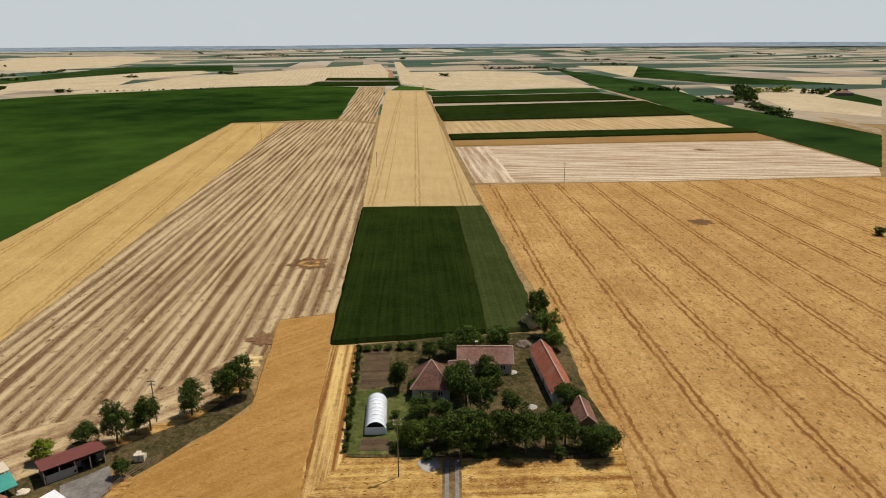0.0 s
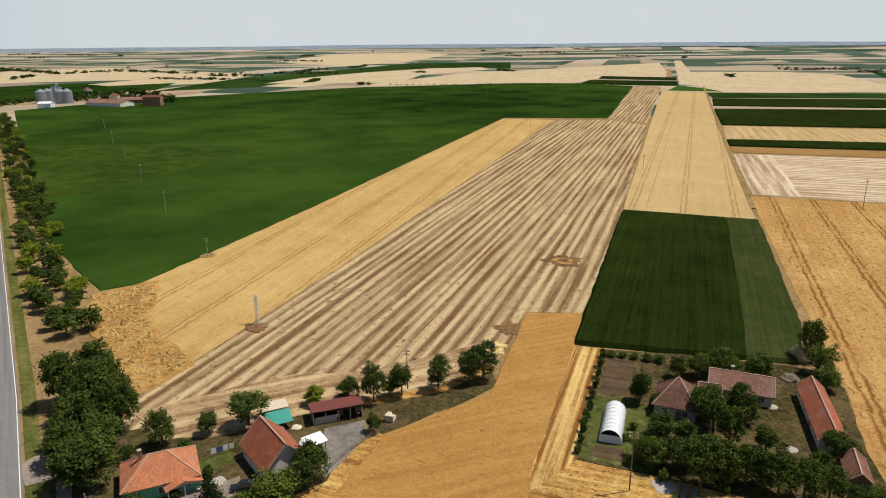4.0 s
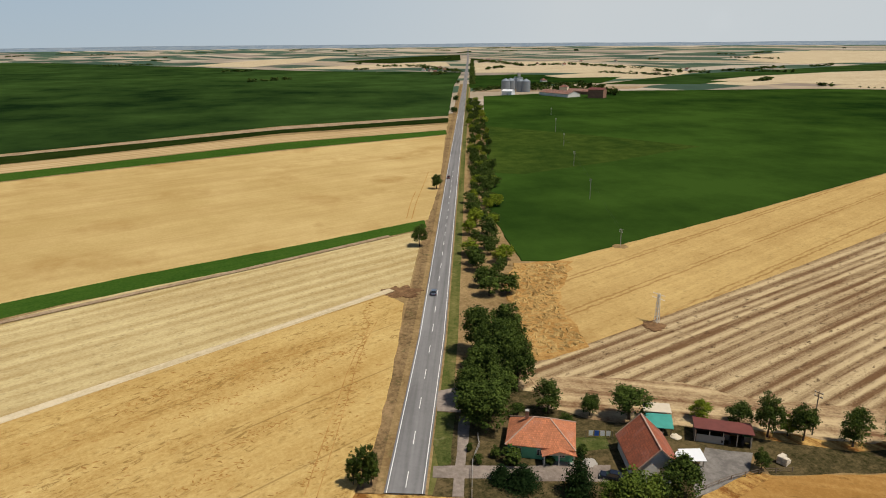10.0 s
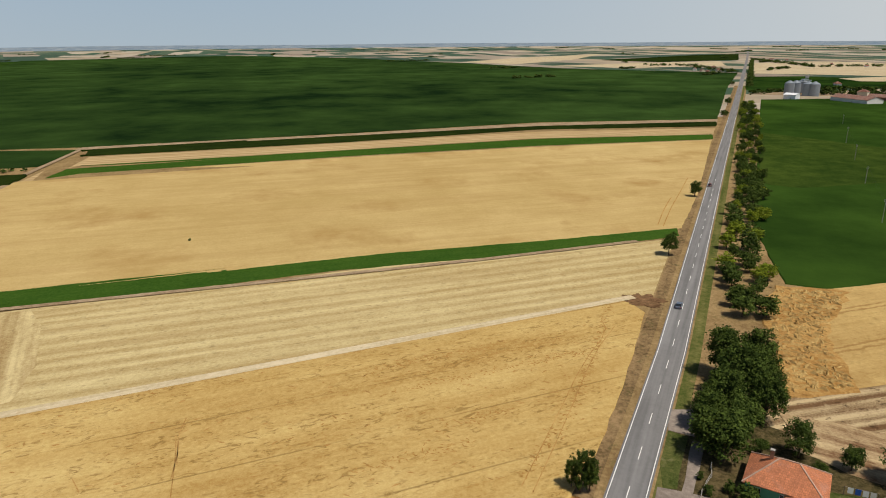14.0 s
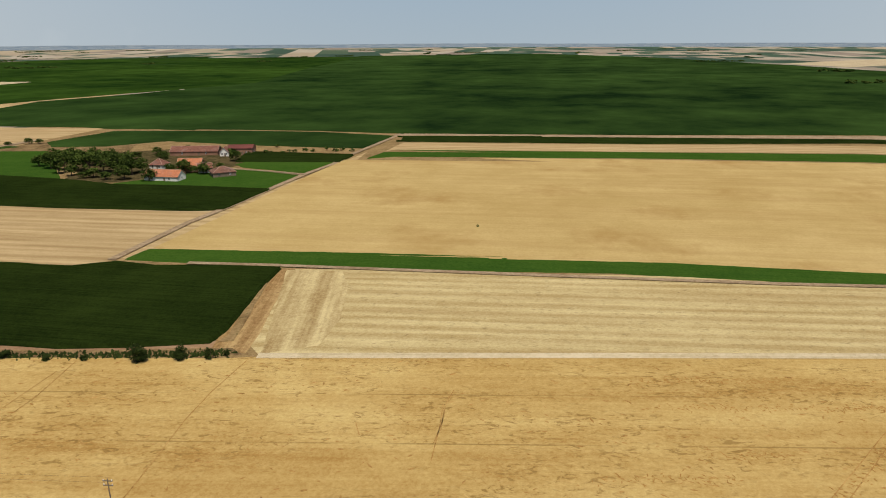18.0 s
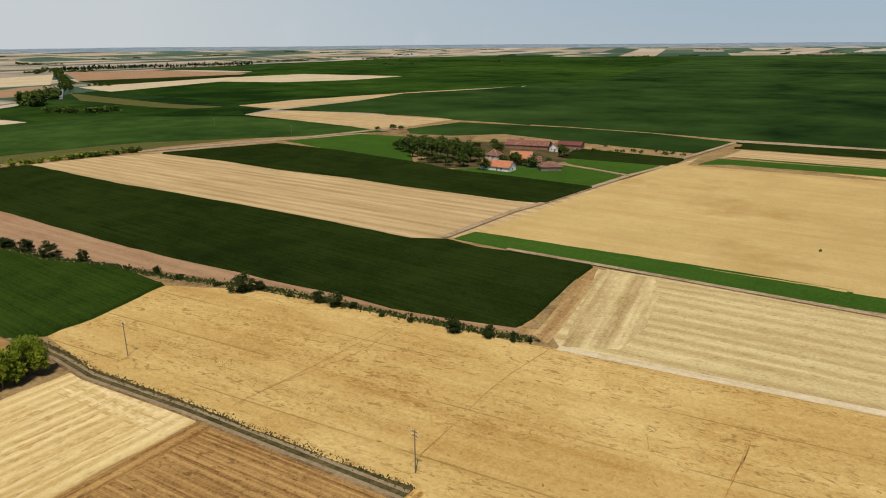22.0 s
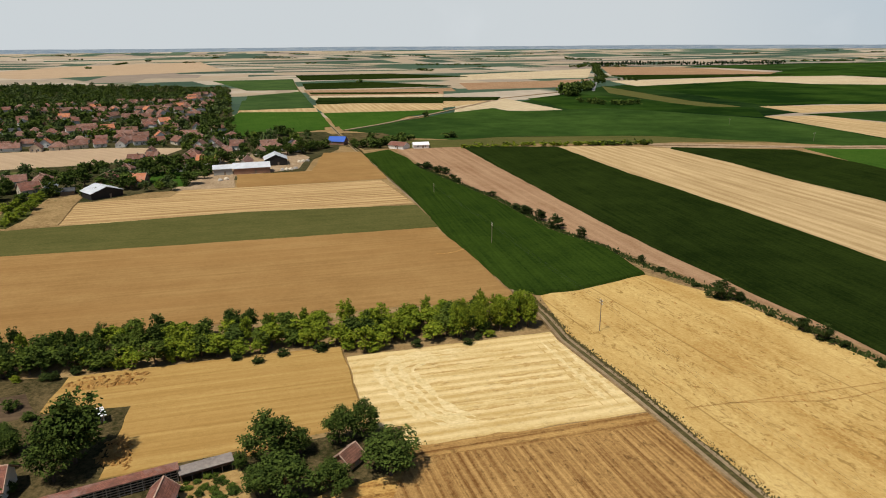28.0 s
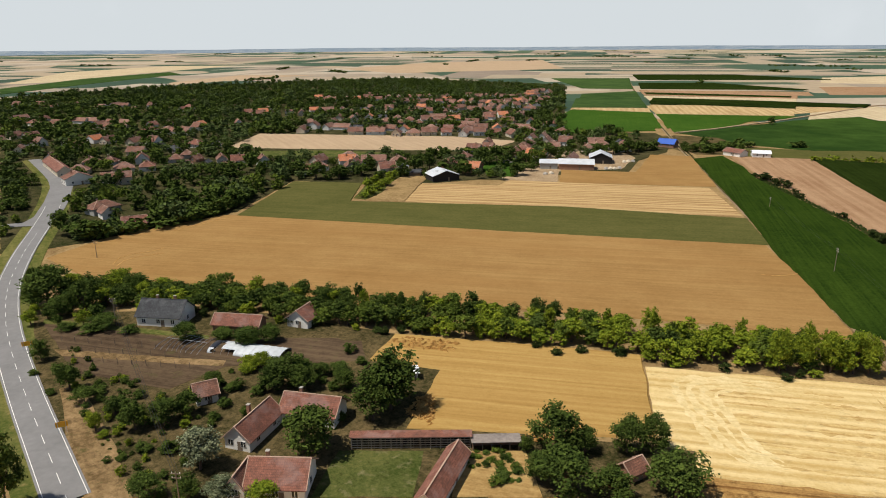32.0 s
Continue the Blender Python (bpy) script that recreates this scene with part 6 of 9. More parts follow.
def building(name, a, b, depth, eave, ridge, roof="gable", wall="white", cover="tile", windows=(3, 1), chimneys=1, door=True, label="", category="house", group="", over=0.45, turn=0.0):
    """A house over the line from a to b (one long side, at the eaves); it lies on the side of that line away from the
    camera when depth is positive. roof: gable (ridge along), cross (ridge across), hip, or lean (one slope)."""
    a, b = Vector(a), Vector(b)
    if a.angle_signed(b) < 0:
        a, b = b, a
    d = b - a
    ang = math.atan2(d.y, d.x)
    n = Vector((-d.y, d.x)).normalized()
    if n.dot((a + b) / 2) < 0:
        n = -n
    c = (a + b) / 2 + n * depth / 2
    L, D = d.length / 2 - over * 0.6, abs(depth) / 2 - over * 0.6
    BUILT.append((c.x, c.y))
    root = new(name)
    root.matrix_world = pose(c.x, c.y, 0.05, 0, 0, math.degrees(ang) + turn)
    tagged(root, label, category, group)
    # walls with gables
    bm = bmesh.new()
    low = [bm.verts.new((x, y, -0.1)) for x, y in ((-L, -D), (L, -D), (L, D), (-L, D))]
    top = [bm.verts.new((x, y, eave)) for x, y in ((-L, -D), (L, -D), (L, D), (-L, D))]
    for i in range(4):
        j = (i + 1) % 4
        bm.faces.new((low[i], low[j], top[j], top[i]))
    if roof == "gable":
        for i, j, x in ((1, 2, L), (3, 0, -L)):
            bm.faces.new((top[i], top[j], bm.verts.new((x, 0, ridge - 0.12))))
    elif roof == "cross":
        for i, j, y in ((0, 1, -D), (2, 3, D)):
            bm.faces.new((top[i], top[j], bm.verts.new((0, y, ridge - 0.12))))
    bm.faces.new(low[::-1])
    part("wall", bm, M[wall], root)
    # roof
    LO, DO, e = L + over, D + over, eave - over * (ridge - eave) / max(D, 1)
    rt = 0.16
    sides = []
    if roof == "gable":
        sides = [[(-LO, -DO, e), (LO, -DO, e), (LO, 0, ridge), (-LO, 0, ridge)], [(LO, DO, e), (-LO, DO, e), (-LO, 0, ridge), (LO, 0, ridge)]]
        cap = ((-LO, LO, -0.13, 0.13),)
    elif roof == "cross":
        e = eave - over * (ridge - eave) / max(L, 1)
        sides = [[(LO, -DO, e), (LO, DO, e), (0, DO, ridge), (0, -DO, ridge)], [(-LO, DO, e), (-LO, -DO, e), (0, -DO, ridge), (0, DO, ridge)]]
        cap = ((-0.13, 0.13, -DO, DO),)
    elif roof == "hip":
        r = max(0.2, LO - DO)
        sides = [[(-LO, -DO, e), (LO, -DO, e), (r, 0, ridge), (-r, 0, ridge)], [(LO, DO, e), (-LO, DO, e), (-r, 0, ridge), (r, 0, ridge)],
                 [(LO, -DO, e), (LO, DO, e), (r, 0, ridge)], [(-LO, DO, e), (-LO, -DO, e), (-r, 0, ridge)]]
        cap = ((-r, r, -0.13, 0.13),)
    else:
        sides = [[(-LO, -DO, eave), (LO, -DO, eave), (LO, DO, ridge), (-LO, DO, ridge)]]
        cap = ()
    for q in sides:
        bm = bmesh.new()
        slab(bm, q, rt)
        part("roof_slope", bm, M[cover], root)
    for x0, x1, y0, y1 in cap:
        one_box("ridge_cap", RIDGE.get(cover, cover), root, x0, x1, y0, y1, ridge - 0.08, ridge + 0.07)
    if roof == "hip" and category != "village":
        for sx in (-1, 1):
            for sy in (-1, 1):
                beam("hip_cap", RIDGE.get(cover, cover), root, (sx * LO, sy * DO, e + 0.02), (sx * r, 0, ridge + 0.02), 0.24, 0.12)
    if roof in ("gable", "cross") and cover in RIDGE and name != "village_house":
        ends = [((sx * LO, sy * DO, e), (sx * LO, 0, ridge)) for sx in (-1, 1) for sy in (-1, 1)] if roof == "gable" else [((sx * LO, sy * DO, e), (0, sy * DO, ridge)) for sx in (-1, 1) for sy in (-1, 1)]
        for p, q in ends:
            beam("verge_board", "ridge_clay", root, p, q, 0.14, 0.2)
    rng = random.Random(int(abs(a.x * 7 + a.y * 3)))
    for k in range(chimneys):
        x = (-0.35 + 0.7 * k + rng.uniform(-0.15, 0.15)) * L
        ch = one_box("chimney", "brick", root, x - 0.3, x + 0.3, 0.3, 0.9, eave, ridge + 0.8)
        one_box("chimney_cap", "concrete", ch, x - 0.36, x + 0.36, 0.24, 0.96, ridge + 0.8, ridge + 0.92)
    nl, ns = windows
    for k in range(nl):
        x = -L + (k + 0.5) * 2 * L / nl
        for y, f in ((-D, -1), (D, 1)):
            window(root, x, y, 1.0, 1.1, 1.3, (0, f))
    for k in range(ns):
        y = -D + (k + 0.5) * 2 * D / ns
        for x, f in ((-L, -1), (L, 1)):
            window(root, x, y, 1.0, 1.0, 1.3, (f, 0))
    if door:
        dr = one_box("door", "wood", root, -0.5 + 0.2 * L, 0.5 + 0.2 * L, -D - 0.05, -D + 0.03, 0.0, 2.05)
        one_box("door_handle", "zinc", dr, 0.35 + 0.2 * L, 0.42 + 0.2 * L, -D - 0.12, -D - 0.05, 1.0, 1.06)
    return root


# walled farmstead
house_1 = building("farmhouse", (-46.1, 121.6), (-37.9, 124.0), 9.5, 3.2, 7.3, "hip", "grey", "tile_brown", (2, 2), 0, label="grey plastered farmhouse with hipped brown tile roof")
building("house_wing", (-40.0, 130.8), (-36.0, 132.5), 5.5, 2.8, 4.6, "gable", "grey", "tile_brown", (1, 0), 0, label="low tiled wing beside the farmhouse", category="outbuilding")
building("barn", (-39.8, 135.9), (-27.7, 139.6), 8.0, 3.0, 5.4, "gable", "cream", "tile_pink", (3, 1), 1, label="long barn with faded pink tile roof")
building("stable", (-25.6, 149.1), (-17.1, 128.9), 5.2, 2.8, 4.9, "gable", "white", "tile_red", (4, 1), 0, label="long white stable with red tile roof")
building("shed", (-13.2, 127.1), (-10.7, 119.6), 4.0, 2.2, 3.6, "gable", "wood", "tile_brown", (0, 0), 0, label="small wooden shed with brown tile roof", category="shed")
# green house and its outbuildings
building("green_house", (-102.1, 39.1), (-96.7, 50.3), 9.5, 3.2, 6.2, "hip", "mint", "tile_orange", (3, 1), 1, label="mint green bungalow with hipped orange tile roof")
building("barn", (-88.2, 57.3), (-99.3, 60.1), 8.6, 3.2, 7.2, "gable", "white", "tile_red", (0, 0), 0, False, label="steep-roofed barn with red tiles and white gable")
# smallholdings
building("grey_house", (169.6, -91.6), (157.9, -97.7), 9.0, 3.2, 6.6, "gable", "white", "slate", (3, 1), 2, label="white house with dark grey sheet roof")
building("barn", (148.7, -100.8), (136.7, -106.8), 6.0, 2.6, 4.6, "gable", "brick", "tile", (2, 0), 0, label="low barn with red tile roof behind bushes")
building("cottage", (135.1, -114.8), (128.3, -116.6), 7.0, 2.8, 5.2, "cross", "white", "tile", (1, 1), 0, label="small white cottage with red tile roof")
building("cottage", (117.9, -74.1), (115.7, -78.6), 5.5, 2.5, 4.4, "gable", "white", "tile_brown", (1, 1), 0, label="tiny white cottage with old tile roof")
building("barn", (98.7, -80.0), (87.4, -84.7), 7.5, 2.9, 5.4, "gable", "white", "tile", (2, 1), 1, label="white barn with weathered red tile roof")
building("farmhouse", (100.4, -67.7), (94.6, -69.5), 12.0, 2.8, 5.4, "cross", "white", "tile", (2, 2), 1, label="white farmhouse with angled red tile roof")
building("farmhouse", (84.2, -59.6), (75.3, -65.3), 9.0, 3.0, 6.0, "gable", "white", "tile", (3, 1), 1, label="long white farmhouse with mottled tile roof")
building("farmhouse_wing", (87.3, -58.0), (84.0, -59.6), 6.0, 2.9, 5.0, "cross", "white", "tile_brown", (1, 1), 0, label="short gabled wing of the farmhouse", category="outbuilding")
building("cow_shed", (59.3, -73.5), (63.6, -89.6), -4.6, 2.6, 4.4, "gable", "white", "tile", (3, 0), 0, label="long narrow cow shed with red tile roof", category="shed")
building("hut", (88.1, -109.0), (86.3, -110.9), 2.5, 2.0, 2.6, "lean", "white", "white_sheet", (1, 0), 0, label="small white hut at the wheat's edge", category="shed")
building("outhouse", (32.5, -101.0), (30.8, -105.1), 4.0, 2.2, 3.6, "gable", "brick", "tile_brown", (0, 0), 0, label="small outhouse under walnut trees", category="shed")
# sheds at the village edge
# Closed walls painted near-black for the shade of an open front.
building("sheep_shed", (220.5, -299.0), (211.5, -312.5), 14.0, 3.4, 6.0, "cross", "dark", "shed_sheet", (0, 0), 0, label="large shed with pale metal roof", category="shed")
building("machine_shed", (191.0, -368.5), (181.0, -373.5), 10.0, 3.8, 5.4, "gable", "grey", "shed_sheet", (0, 0), 0, label="long shed with pale metal roof", category="shed", group="sheds at the village edge")
building("machine_shed", (180.4, -372.5), (161.0, -381.5), 12.0, 3.8, 6.0, "gable", "brick", "shed_sheet", (0, 0), 0, label="long brick shed with pale metal roof", category="shed", group="sheds at the village edge")
# Dark walls again stand in for a shaded open front.
building("machine_shed", (173.5, -402.5), (160.5, -408.5), 15.0, 4.0, 7.0, "cross", "dark", "shed_sheet", (0, 0), 0, label="barn with pale gabled roof, open front painted as shade", category="shed", group="sheds at the village edge")
EDGE_HOMES = "homes at the village edge"
building("barn", (219.0, -401.0), (205.5, -404.5), 12, 3.0, 6.0, "gable", "white", "tile_orange", (0, 1), 0, label="barn with bright red tile roof by the sheds", group=EDGE_HOMES)
building("house", (216.1, -429), (208.9, -434), 11, 3.2, 6.5, "gable", "white", "tile_pink", (1, 1), 1, label="white house with faded pink tile roof", group=EDGE_HOMES)
building("house", (185.5, -389.2), (178.7, -391.1), 20, 3.0, 6.0, "cross", "cream", "tile_pink", (1, 2), 1, label="long cream house with faded tile roof", group=EDGE_HOMES)
building("house", (194.8, -456), (183.8, -466), 12, 3.2, 6.5, "hip", "white", "tile_pink", (2, 1), 1, label="wide house with hipped faded tile roof", group=EDGE_HOMES)
building("house", (262.2, -303.4), (256.5, -311.6), 9, 3.2, 6.5, "gable", "cream", "tile", (2, 1), 1, label="cream house with red tile roof and garden", group=EDGE_HOMES)
building("house", (225.4, -331.9), (213.8, -334.9), 11, 3.2, 6.5, "gable", "brick", "tile_orange", (2, 1), 1, label="brick house with orange tile roof", group=EDGE_HOMES)
building("house", (244.9, -338.2), (235.5, -339.4), 9, 3.0, 6.0, "cross", "brick", "tile", (1, 1), 0, label="small brick house with red tile roof", group=EDGE_HOMES)
building("house", (289.2, -304.5), (283.3, -308.3), 10, 3.2, 6.5, "cross", "white", "tile", (1, 1), 1, label="white gabled house with red tile roof", group=EDGE_HOMES)
building("shed", (244.9, -304.1), (236.7, -309.5), 7, 2.6, 3.8, "gable", "wood", "slate", (0, 0), 0, label="low wooden shed with dark roof", category="shed", group=EDGE_HOMES)
building("shed", (258.6, -315.3), (253.4, -318.6), 7, 2.6, 4.6, "cross", "grey", "zinc", (0, 0), 0, label="small grey shed with metal roof", category="shed", group=EDGE_HOMES)
building("brick_house", (162.5, -497), (149.5, -496), 9.0, 3.0, 6.0, "gable", "brick", "blue", (2, 1), 0, label="brick house with bright blue sheeting roof")
building("field_barn", (113.0, -484), (100.5, -479), 9.0, 2.8, 4.8, "gable", "white", "tile", (1, 0), 0, label="white barn with red tile roof beside soil", category="barn")
building("field_shed", (94.0, -484), (83.0, -488), 9.0, 2.8, 4.2, "gable", "white", "white_sheet", (2, 0), 0, label="low white shed beside bare soil", category="shed")
# far farmstead
for t_edge, dep, eav, rid, kind, wl, cv, lab in (
    (((-235.1, -329.4), (-242.4, -310.0)), 9, 3.0, 6.0, "gable", "white", "tile_orange", "white farmhouse with orange tile roof"),
    (((-259.9, -357.3), (-263.1, -349.2)), 9, 3.0, 6.0, "hip", "white", "tile", "house with red hipped roof among trees"),
    (((-260.6, -333.6), (-268.6, -322.3)), 12, 3.5, 7.5, "gable", "brick", "tile_orange", "large barn with orange tile roof"),
    (((-264.2, -319.9), (-270.4, -314.4)), 9, 3.0, 5.5, "gable", "white", "tile", "barn with red tile roof"),
    (((-259.1, -301.5), (-270.4, -294.8)), 11, 3.0, 5.5, "hip", "wood", "tile_brown", "dark open barn with brown roof"),
    (((-298.6, -387.0), (-316.6, -361.1)), 12, 3.0, 5.8, "gable", "brick", "tile", "long low stable with rusty roof"),
    (((-320.3, -356.5), (-330.0, -342.6)), 14, 4.5, 6.0, "gable", "brick", "rust", "red barn with rusty roof"),
    (((-313.6, -356.5), (-317.2, -351.4)), 8, 3.0, 6.0, "cross", "white", "tile", "small gabled house by the stables"),
):
    building("farm_building", *t_edge, dep, eav, rid, kind, wl, cv, (2, 1), 0, label=lab, category="farm building", group="far farmstead")
trees([(-231.4, -410, 11.3, 12.2), (-233.6, -399.8, 12.8, 13.0), (-235.5, -390.2, 12.7, 12.9), (-236.1, -379.0, 14.2, 13.7), (-239.4, -370.9, 13.8, 12.6), (-241.7, -361.0, 13.7, 13.4), (-244.0, -351.2, 12.3, 11.6), (-223.2, -364.8, 4.8, 6.9), (-226.8, -350.5, 5.0, 7.7), (-232.6, -342.4, 8.7, 10.3), (-235.9, -325.8, 7.4, 9.2), (-280.5, -370.3, 7.8, 9.8), (-260.6, -327.7, 9.0, 10.7), (-264.6, -315.5, 8.4, 9.6), (-306.3, -333.4, 7.8, 9.6), (-277.9, -394.0, 6.2, 9.0)], "round", "mid", "leaf", "trees of the far farmstead", "dark green tree of the far farmstead")
trees([(-232.3, -424, 7.7, 11.4), (-245.8, -428, 10.0, 12.7), (-249.1, -415, 11.3, 13.7), (-251.5, -396.4, 11.8, 13.4), (-254.2, -385.0, 11.7, 12.2), (-256.5, -374.5, 10.9, 11.2), (-224.5, -378.8, 7.1, 8.8), (-227.2, -362.3, 6.4, 8.7), (-252.1, -352.9, 8.5, 9.9), (-256.2, -333.8, 6.5, 7.9), (-264.1, -322.6, 5.2, 6.2), (-278.2, -315.8, 5.2, 6.2)], "round", "mid", "leaf", "trees of the far farmstead", "dark green tree of the far farmstead")
trees([(-283.5, -526, 5.0, 8.2), (-287.4, -520, 4.2, 7.0), (-271.1, -532, 3.3, 5.7), (-361.3, -350.4, 2.4, 4.3), (-321.6, -352.5, 5.1, 8.1), (-299.8, -401, 5.3, 7.3), (-318.3, -393.2, 4.7, 6.4), (-224.8, -391.6, 9.2, 9.0)], "round", "far", "leaf", "trees of the far farmstead", "small dark tree near the far farmstead")

strip("straw_edge", [(-194.0, 35.7), (-155.0, -32.8), (-107.3, -115.8)], 2.9, 0.40, "straw_pale", "pale strip of loose straw between two fields", "field edge", thick=0.3)
for line in ([(-116.3, -65.7), (-110.1, -64.3), (-104.9, -61.7), (-96.6, -59.0)], [(-39.6, -135.8), (-51.1, -138.0), (-64.2, -140.1), (-83.8, -151.8)], [(-109.9, -64.7), (-102.3, -61.0), (-91.3, -56.4)], [(-52.0, -93.6), (-64.3, -99.6), (-83.4, -109.6), (-106.2, -116.7)],
             [(-175.8, 24.2), (-168.1, 25.0), (-148.1, 16.7), (-124.8, 9.8), (-100.5, 2.3)], [(-171.9, 27.5), (-154.3, 20.1), (-122.6, 11.3), (-99.0, 4.2)], [(-108.7, -63.7), (-100.7, -59.9)], [(-31.0, -132.4), (-52.6, -140.2), (-77.8, -150.4)], [(-95.0, -76.4), (-91.6, -72.9)]):
    strip("trodden_track", smooth(line, 1), 0.2, 0.42, "wheat_rough", "narrow trodden track through standing wheat", "track", thick=0.02)
for line in ([(-277.5, 58.5), (-309.2, 67.6), (-329.9, 74.7)], [(-275.9, 60.4), (-307.4, 69.8), (-333.8, 78.7), (-379.7, 93.8)], [(-122.9, 294.2), (-182.1, 460), (-363.4, 952)], [(36.2, -265.2), (26.7, -242.4), (32.1, -234.6), (38.0, -232.4)], [(38.8, -266.6), (21.5, -232.5), (16.2, -217.3)], [(226.8, -117.5), (233.8, -124.7), (229.0, -136.5), (230.6, -139.8)], [(223.5, -116.7), (228.8, -124.0), (224.0, -135.6)], [(248.7, -156.9), (248.4, -182.1)]):
    strip("wheel_rut", smooth(line, 1), 0.4, 0.47, "wheat_rough", "dark tractor rut curving through ripe wheat", "track", thick=0.04)

land("headland", [(-130.2, 54.8), (-127.7, 61.9), (-122.1, 77.9), (-114.5, 90.3), (-107.0, 98.0), (-100.0, 113.0), (-95.0, 128.0), (-86.0, 120.0), (-88.9, 103.6), (-98.7, 87.5), (-107.2, 64.0), (-116.8, 52.2)], "", 0.115, 2.5, 2.4)
strip("straw_headland", [(-85.4, 118.8), (-88.2, 102.9), (-98.0, 86.8), (-106.5, 63.5), (-115.6, 51.6)], 5.0, 0.16, "straw_ground", "loose straw on the headland beside the trees", "field edge", thick=0.1)
strip("dry_edge", [(-206.6, 77.8), (-240.1, 87.6), (-294.8, 105.4), (-397.3, 136.1), (-556, 186.5)], 3.0, 0.30, "dry", "dry weeds between walnut trees and soya", "field edge", thick=0.25)
strip("dry_edge", [(-259.9, 58.4), (-285.6, 69.1), (-390.1, 102.3), (-534, 146.4)], 2.0, 0.30, "dry", "dry weeds beside the wheat", "field edge", thick=0.25)

trees([(84.8, 293.9, 4.5, 5.3)], "bush", "mid", "leaf", "", "dark bush beside a power pole in stubble")

# the bright straw field, mown in lanes and turned at its end
def mown_lanes():
    rng = random.Random(23)
    a, b, c, d = (Vector(p) for p in ((23.0, -112.0), (45.6, -146.8), (-4.7, -168.8), (-23.2, -131.2)))

    def at(u, v):
        return a.lerp(d, u).lerp(b.lerp(c, u), v)

    count = 0
    top = max(v.co.z for v in STRAW.data.vertices) + 0.003
    # brown lanes left between the straw rows: place across the field, and where each begins and ends
    for v, u0, u1, n in ((0.88, 0.16, 0.50, 2), (0.80, 0.20, 0.56, 2), (0.72, 0.16, 0.44, 2), (0.64, 0.22, 0.60, 1), (0.84, 0.60, 0.72, 3), (0.74, 0.60, 0.76, 3), (0.62, 0.64, 0.82, 3), (0.55, 0.50, 0.86, 2), (0.52, 0.14, 0.32, 3),
                         (0.47, 0.16, 0.34, 3), (0.46, 0.44, 0.80, 2), (0.38, 0.36, 0.84, 2), (0.30, 0.18, 0.88, 2), (0.22, 0.22, 0.52, 2), (0.21, 0.60, 0.92, 2), (0.12, 0.30, 0.80, 1)):
        for _ in range(n):
            w = v + rng.uniform(-0.022, 0.022)
            lo, hi = u0 + rng.uniform(-0.04, 0.05), u1 + rng.uniform(-0.06, 0.05)
            line = [at(lo + (hi - lo) * k / 26, w + 0.010 * noise.noise(Vector((k * 0.3, w * 40, 0.0)))) for k in range(27)]
            strip("mown_lane", [tuple(p) for p in line], rng.uniform(0.5, 1.3), top + 0.0003 * count, "straw_lanes", "brown stubble lane between straw rows", "swath", thick=0.004, ragged=0.9)
            count += 1
    # swaths turned round at the village end, and the straight ones beside the track
    for k in range(4):
        r = 0.04 + 0.05 * k
        line = [at(0.52, 0.965 - 0.8 * r), at(0.30, 0.965 - 0.8 * r), at(0.10 + r, 0.95 - 0.8 * r), at(0.035 + r, 0.86 - 0.5 * r), at(0.02 + r, 0.70), at(0.03 + r, 0.45), at(0.05 + r, 0.25), at(0.12 + r, 0.10 + 0.3 * r), at(0.30, 0.06 + 0.5 * r)]
        line = smooth([tuple(p) for p in line], 3)
        strip("straw_swath", line, 1.5, top + 0.012 + 0.002 * k, "straw_swath", "pale straw swath curving round the field's end", "swath", thick=0.004, ragged=0.9)
    for k in range(4):
        line = [tuple(at(0.95 - 0.035 * k, 0.06 + 0.88 * m / 30)) for m in range(31)]
        strip("straw_swath", line, 0.5 if k % 2 else 1.0, top + 0.024 + 0.002 * k, "straw_lanes" if k % 2 else "straw_swath", "swath of straw beside the field track", "swath", thick=0.004, ragged=0.9)


mown_lanes()

# ------------------------------------------------------------------ ruffled stalks and clods


def ruffles(name, spots, long, wide, tall, mat, base, turn, spread, label, seed):
    """Small low ridges of bent stalks or clods lying on a field."""
    rng = random.Random(seed)
    verts, faces = [], []
    for x, y in spots:
        a = radians(rng.gauss(turn, spread))
        L, w, h = long * rng.uniform(0.4, 1.5), wide * rng.uniform(0.5, 1.4), tall * rng.uniform(0.4, 1.3)
        c, s = math.cos(a), math.sin(a)
        i = len(verts)
        for u, v, z in ((-L / 2, 0, 0), (-L * 0.15, -w, -0.02), (L * 0.15, w, -0.02), (L / 2, 0, 0), (-L * 0.1, w * 0.1, h), (L * 0.2, -w * 0.1, h * 0.7)):
            verts.append((x + c * u - s * v, y + s * u + c * v, base + z))
        faces += [(i, i + 1, i + 4), (i + 1, i + 3, i + 5), (i + 1, i + 5, i + 4), (i + 3, i + 2, i + 5), (i + 2, i + 4, i + 5), (i + 2, i, i + 4)]
    tagged(raw(name, verts, faces, M[mat]), label, "stalks", "", "stuff")


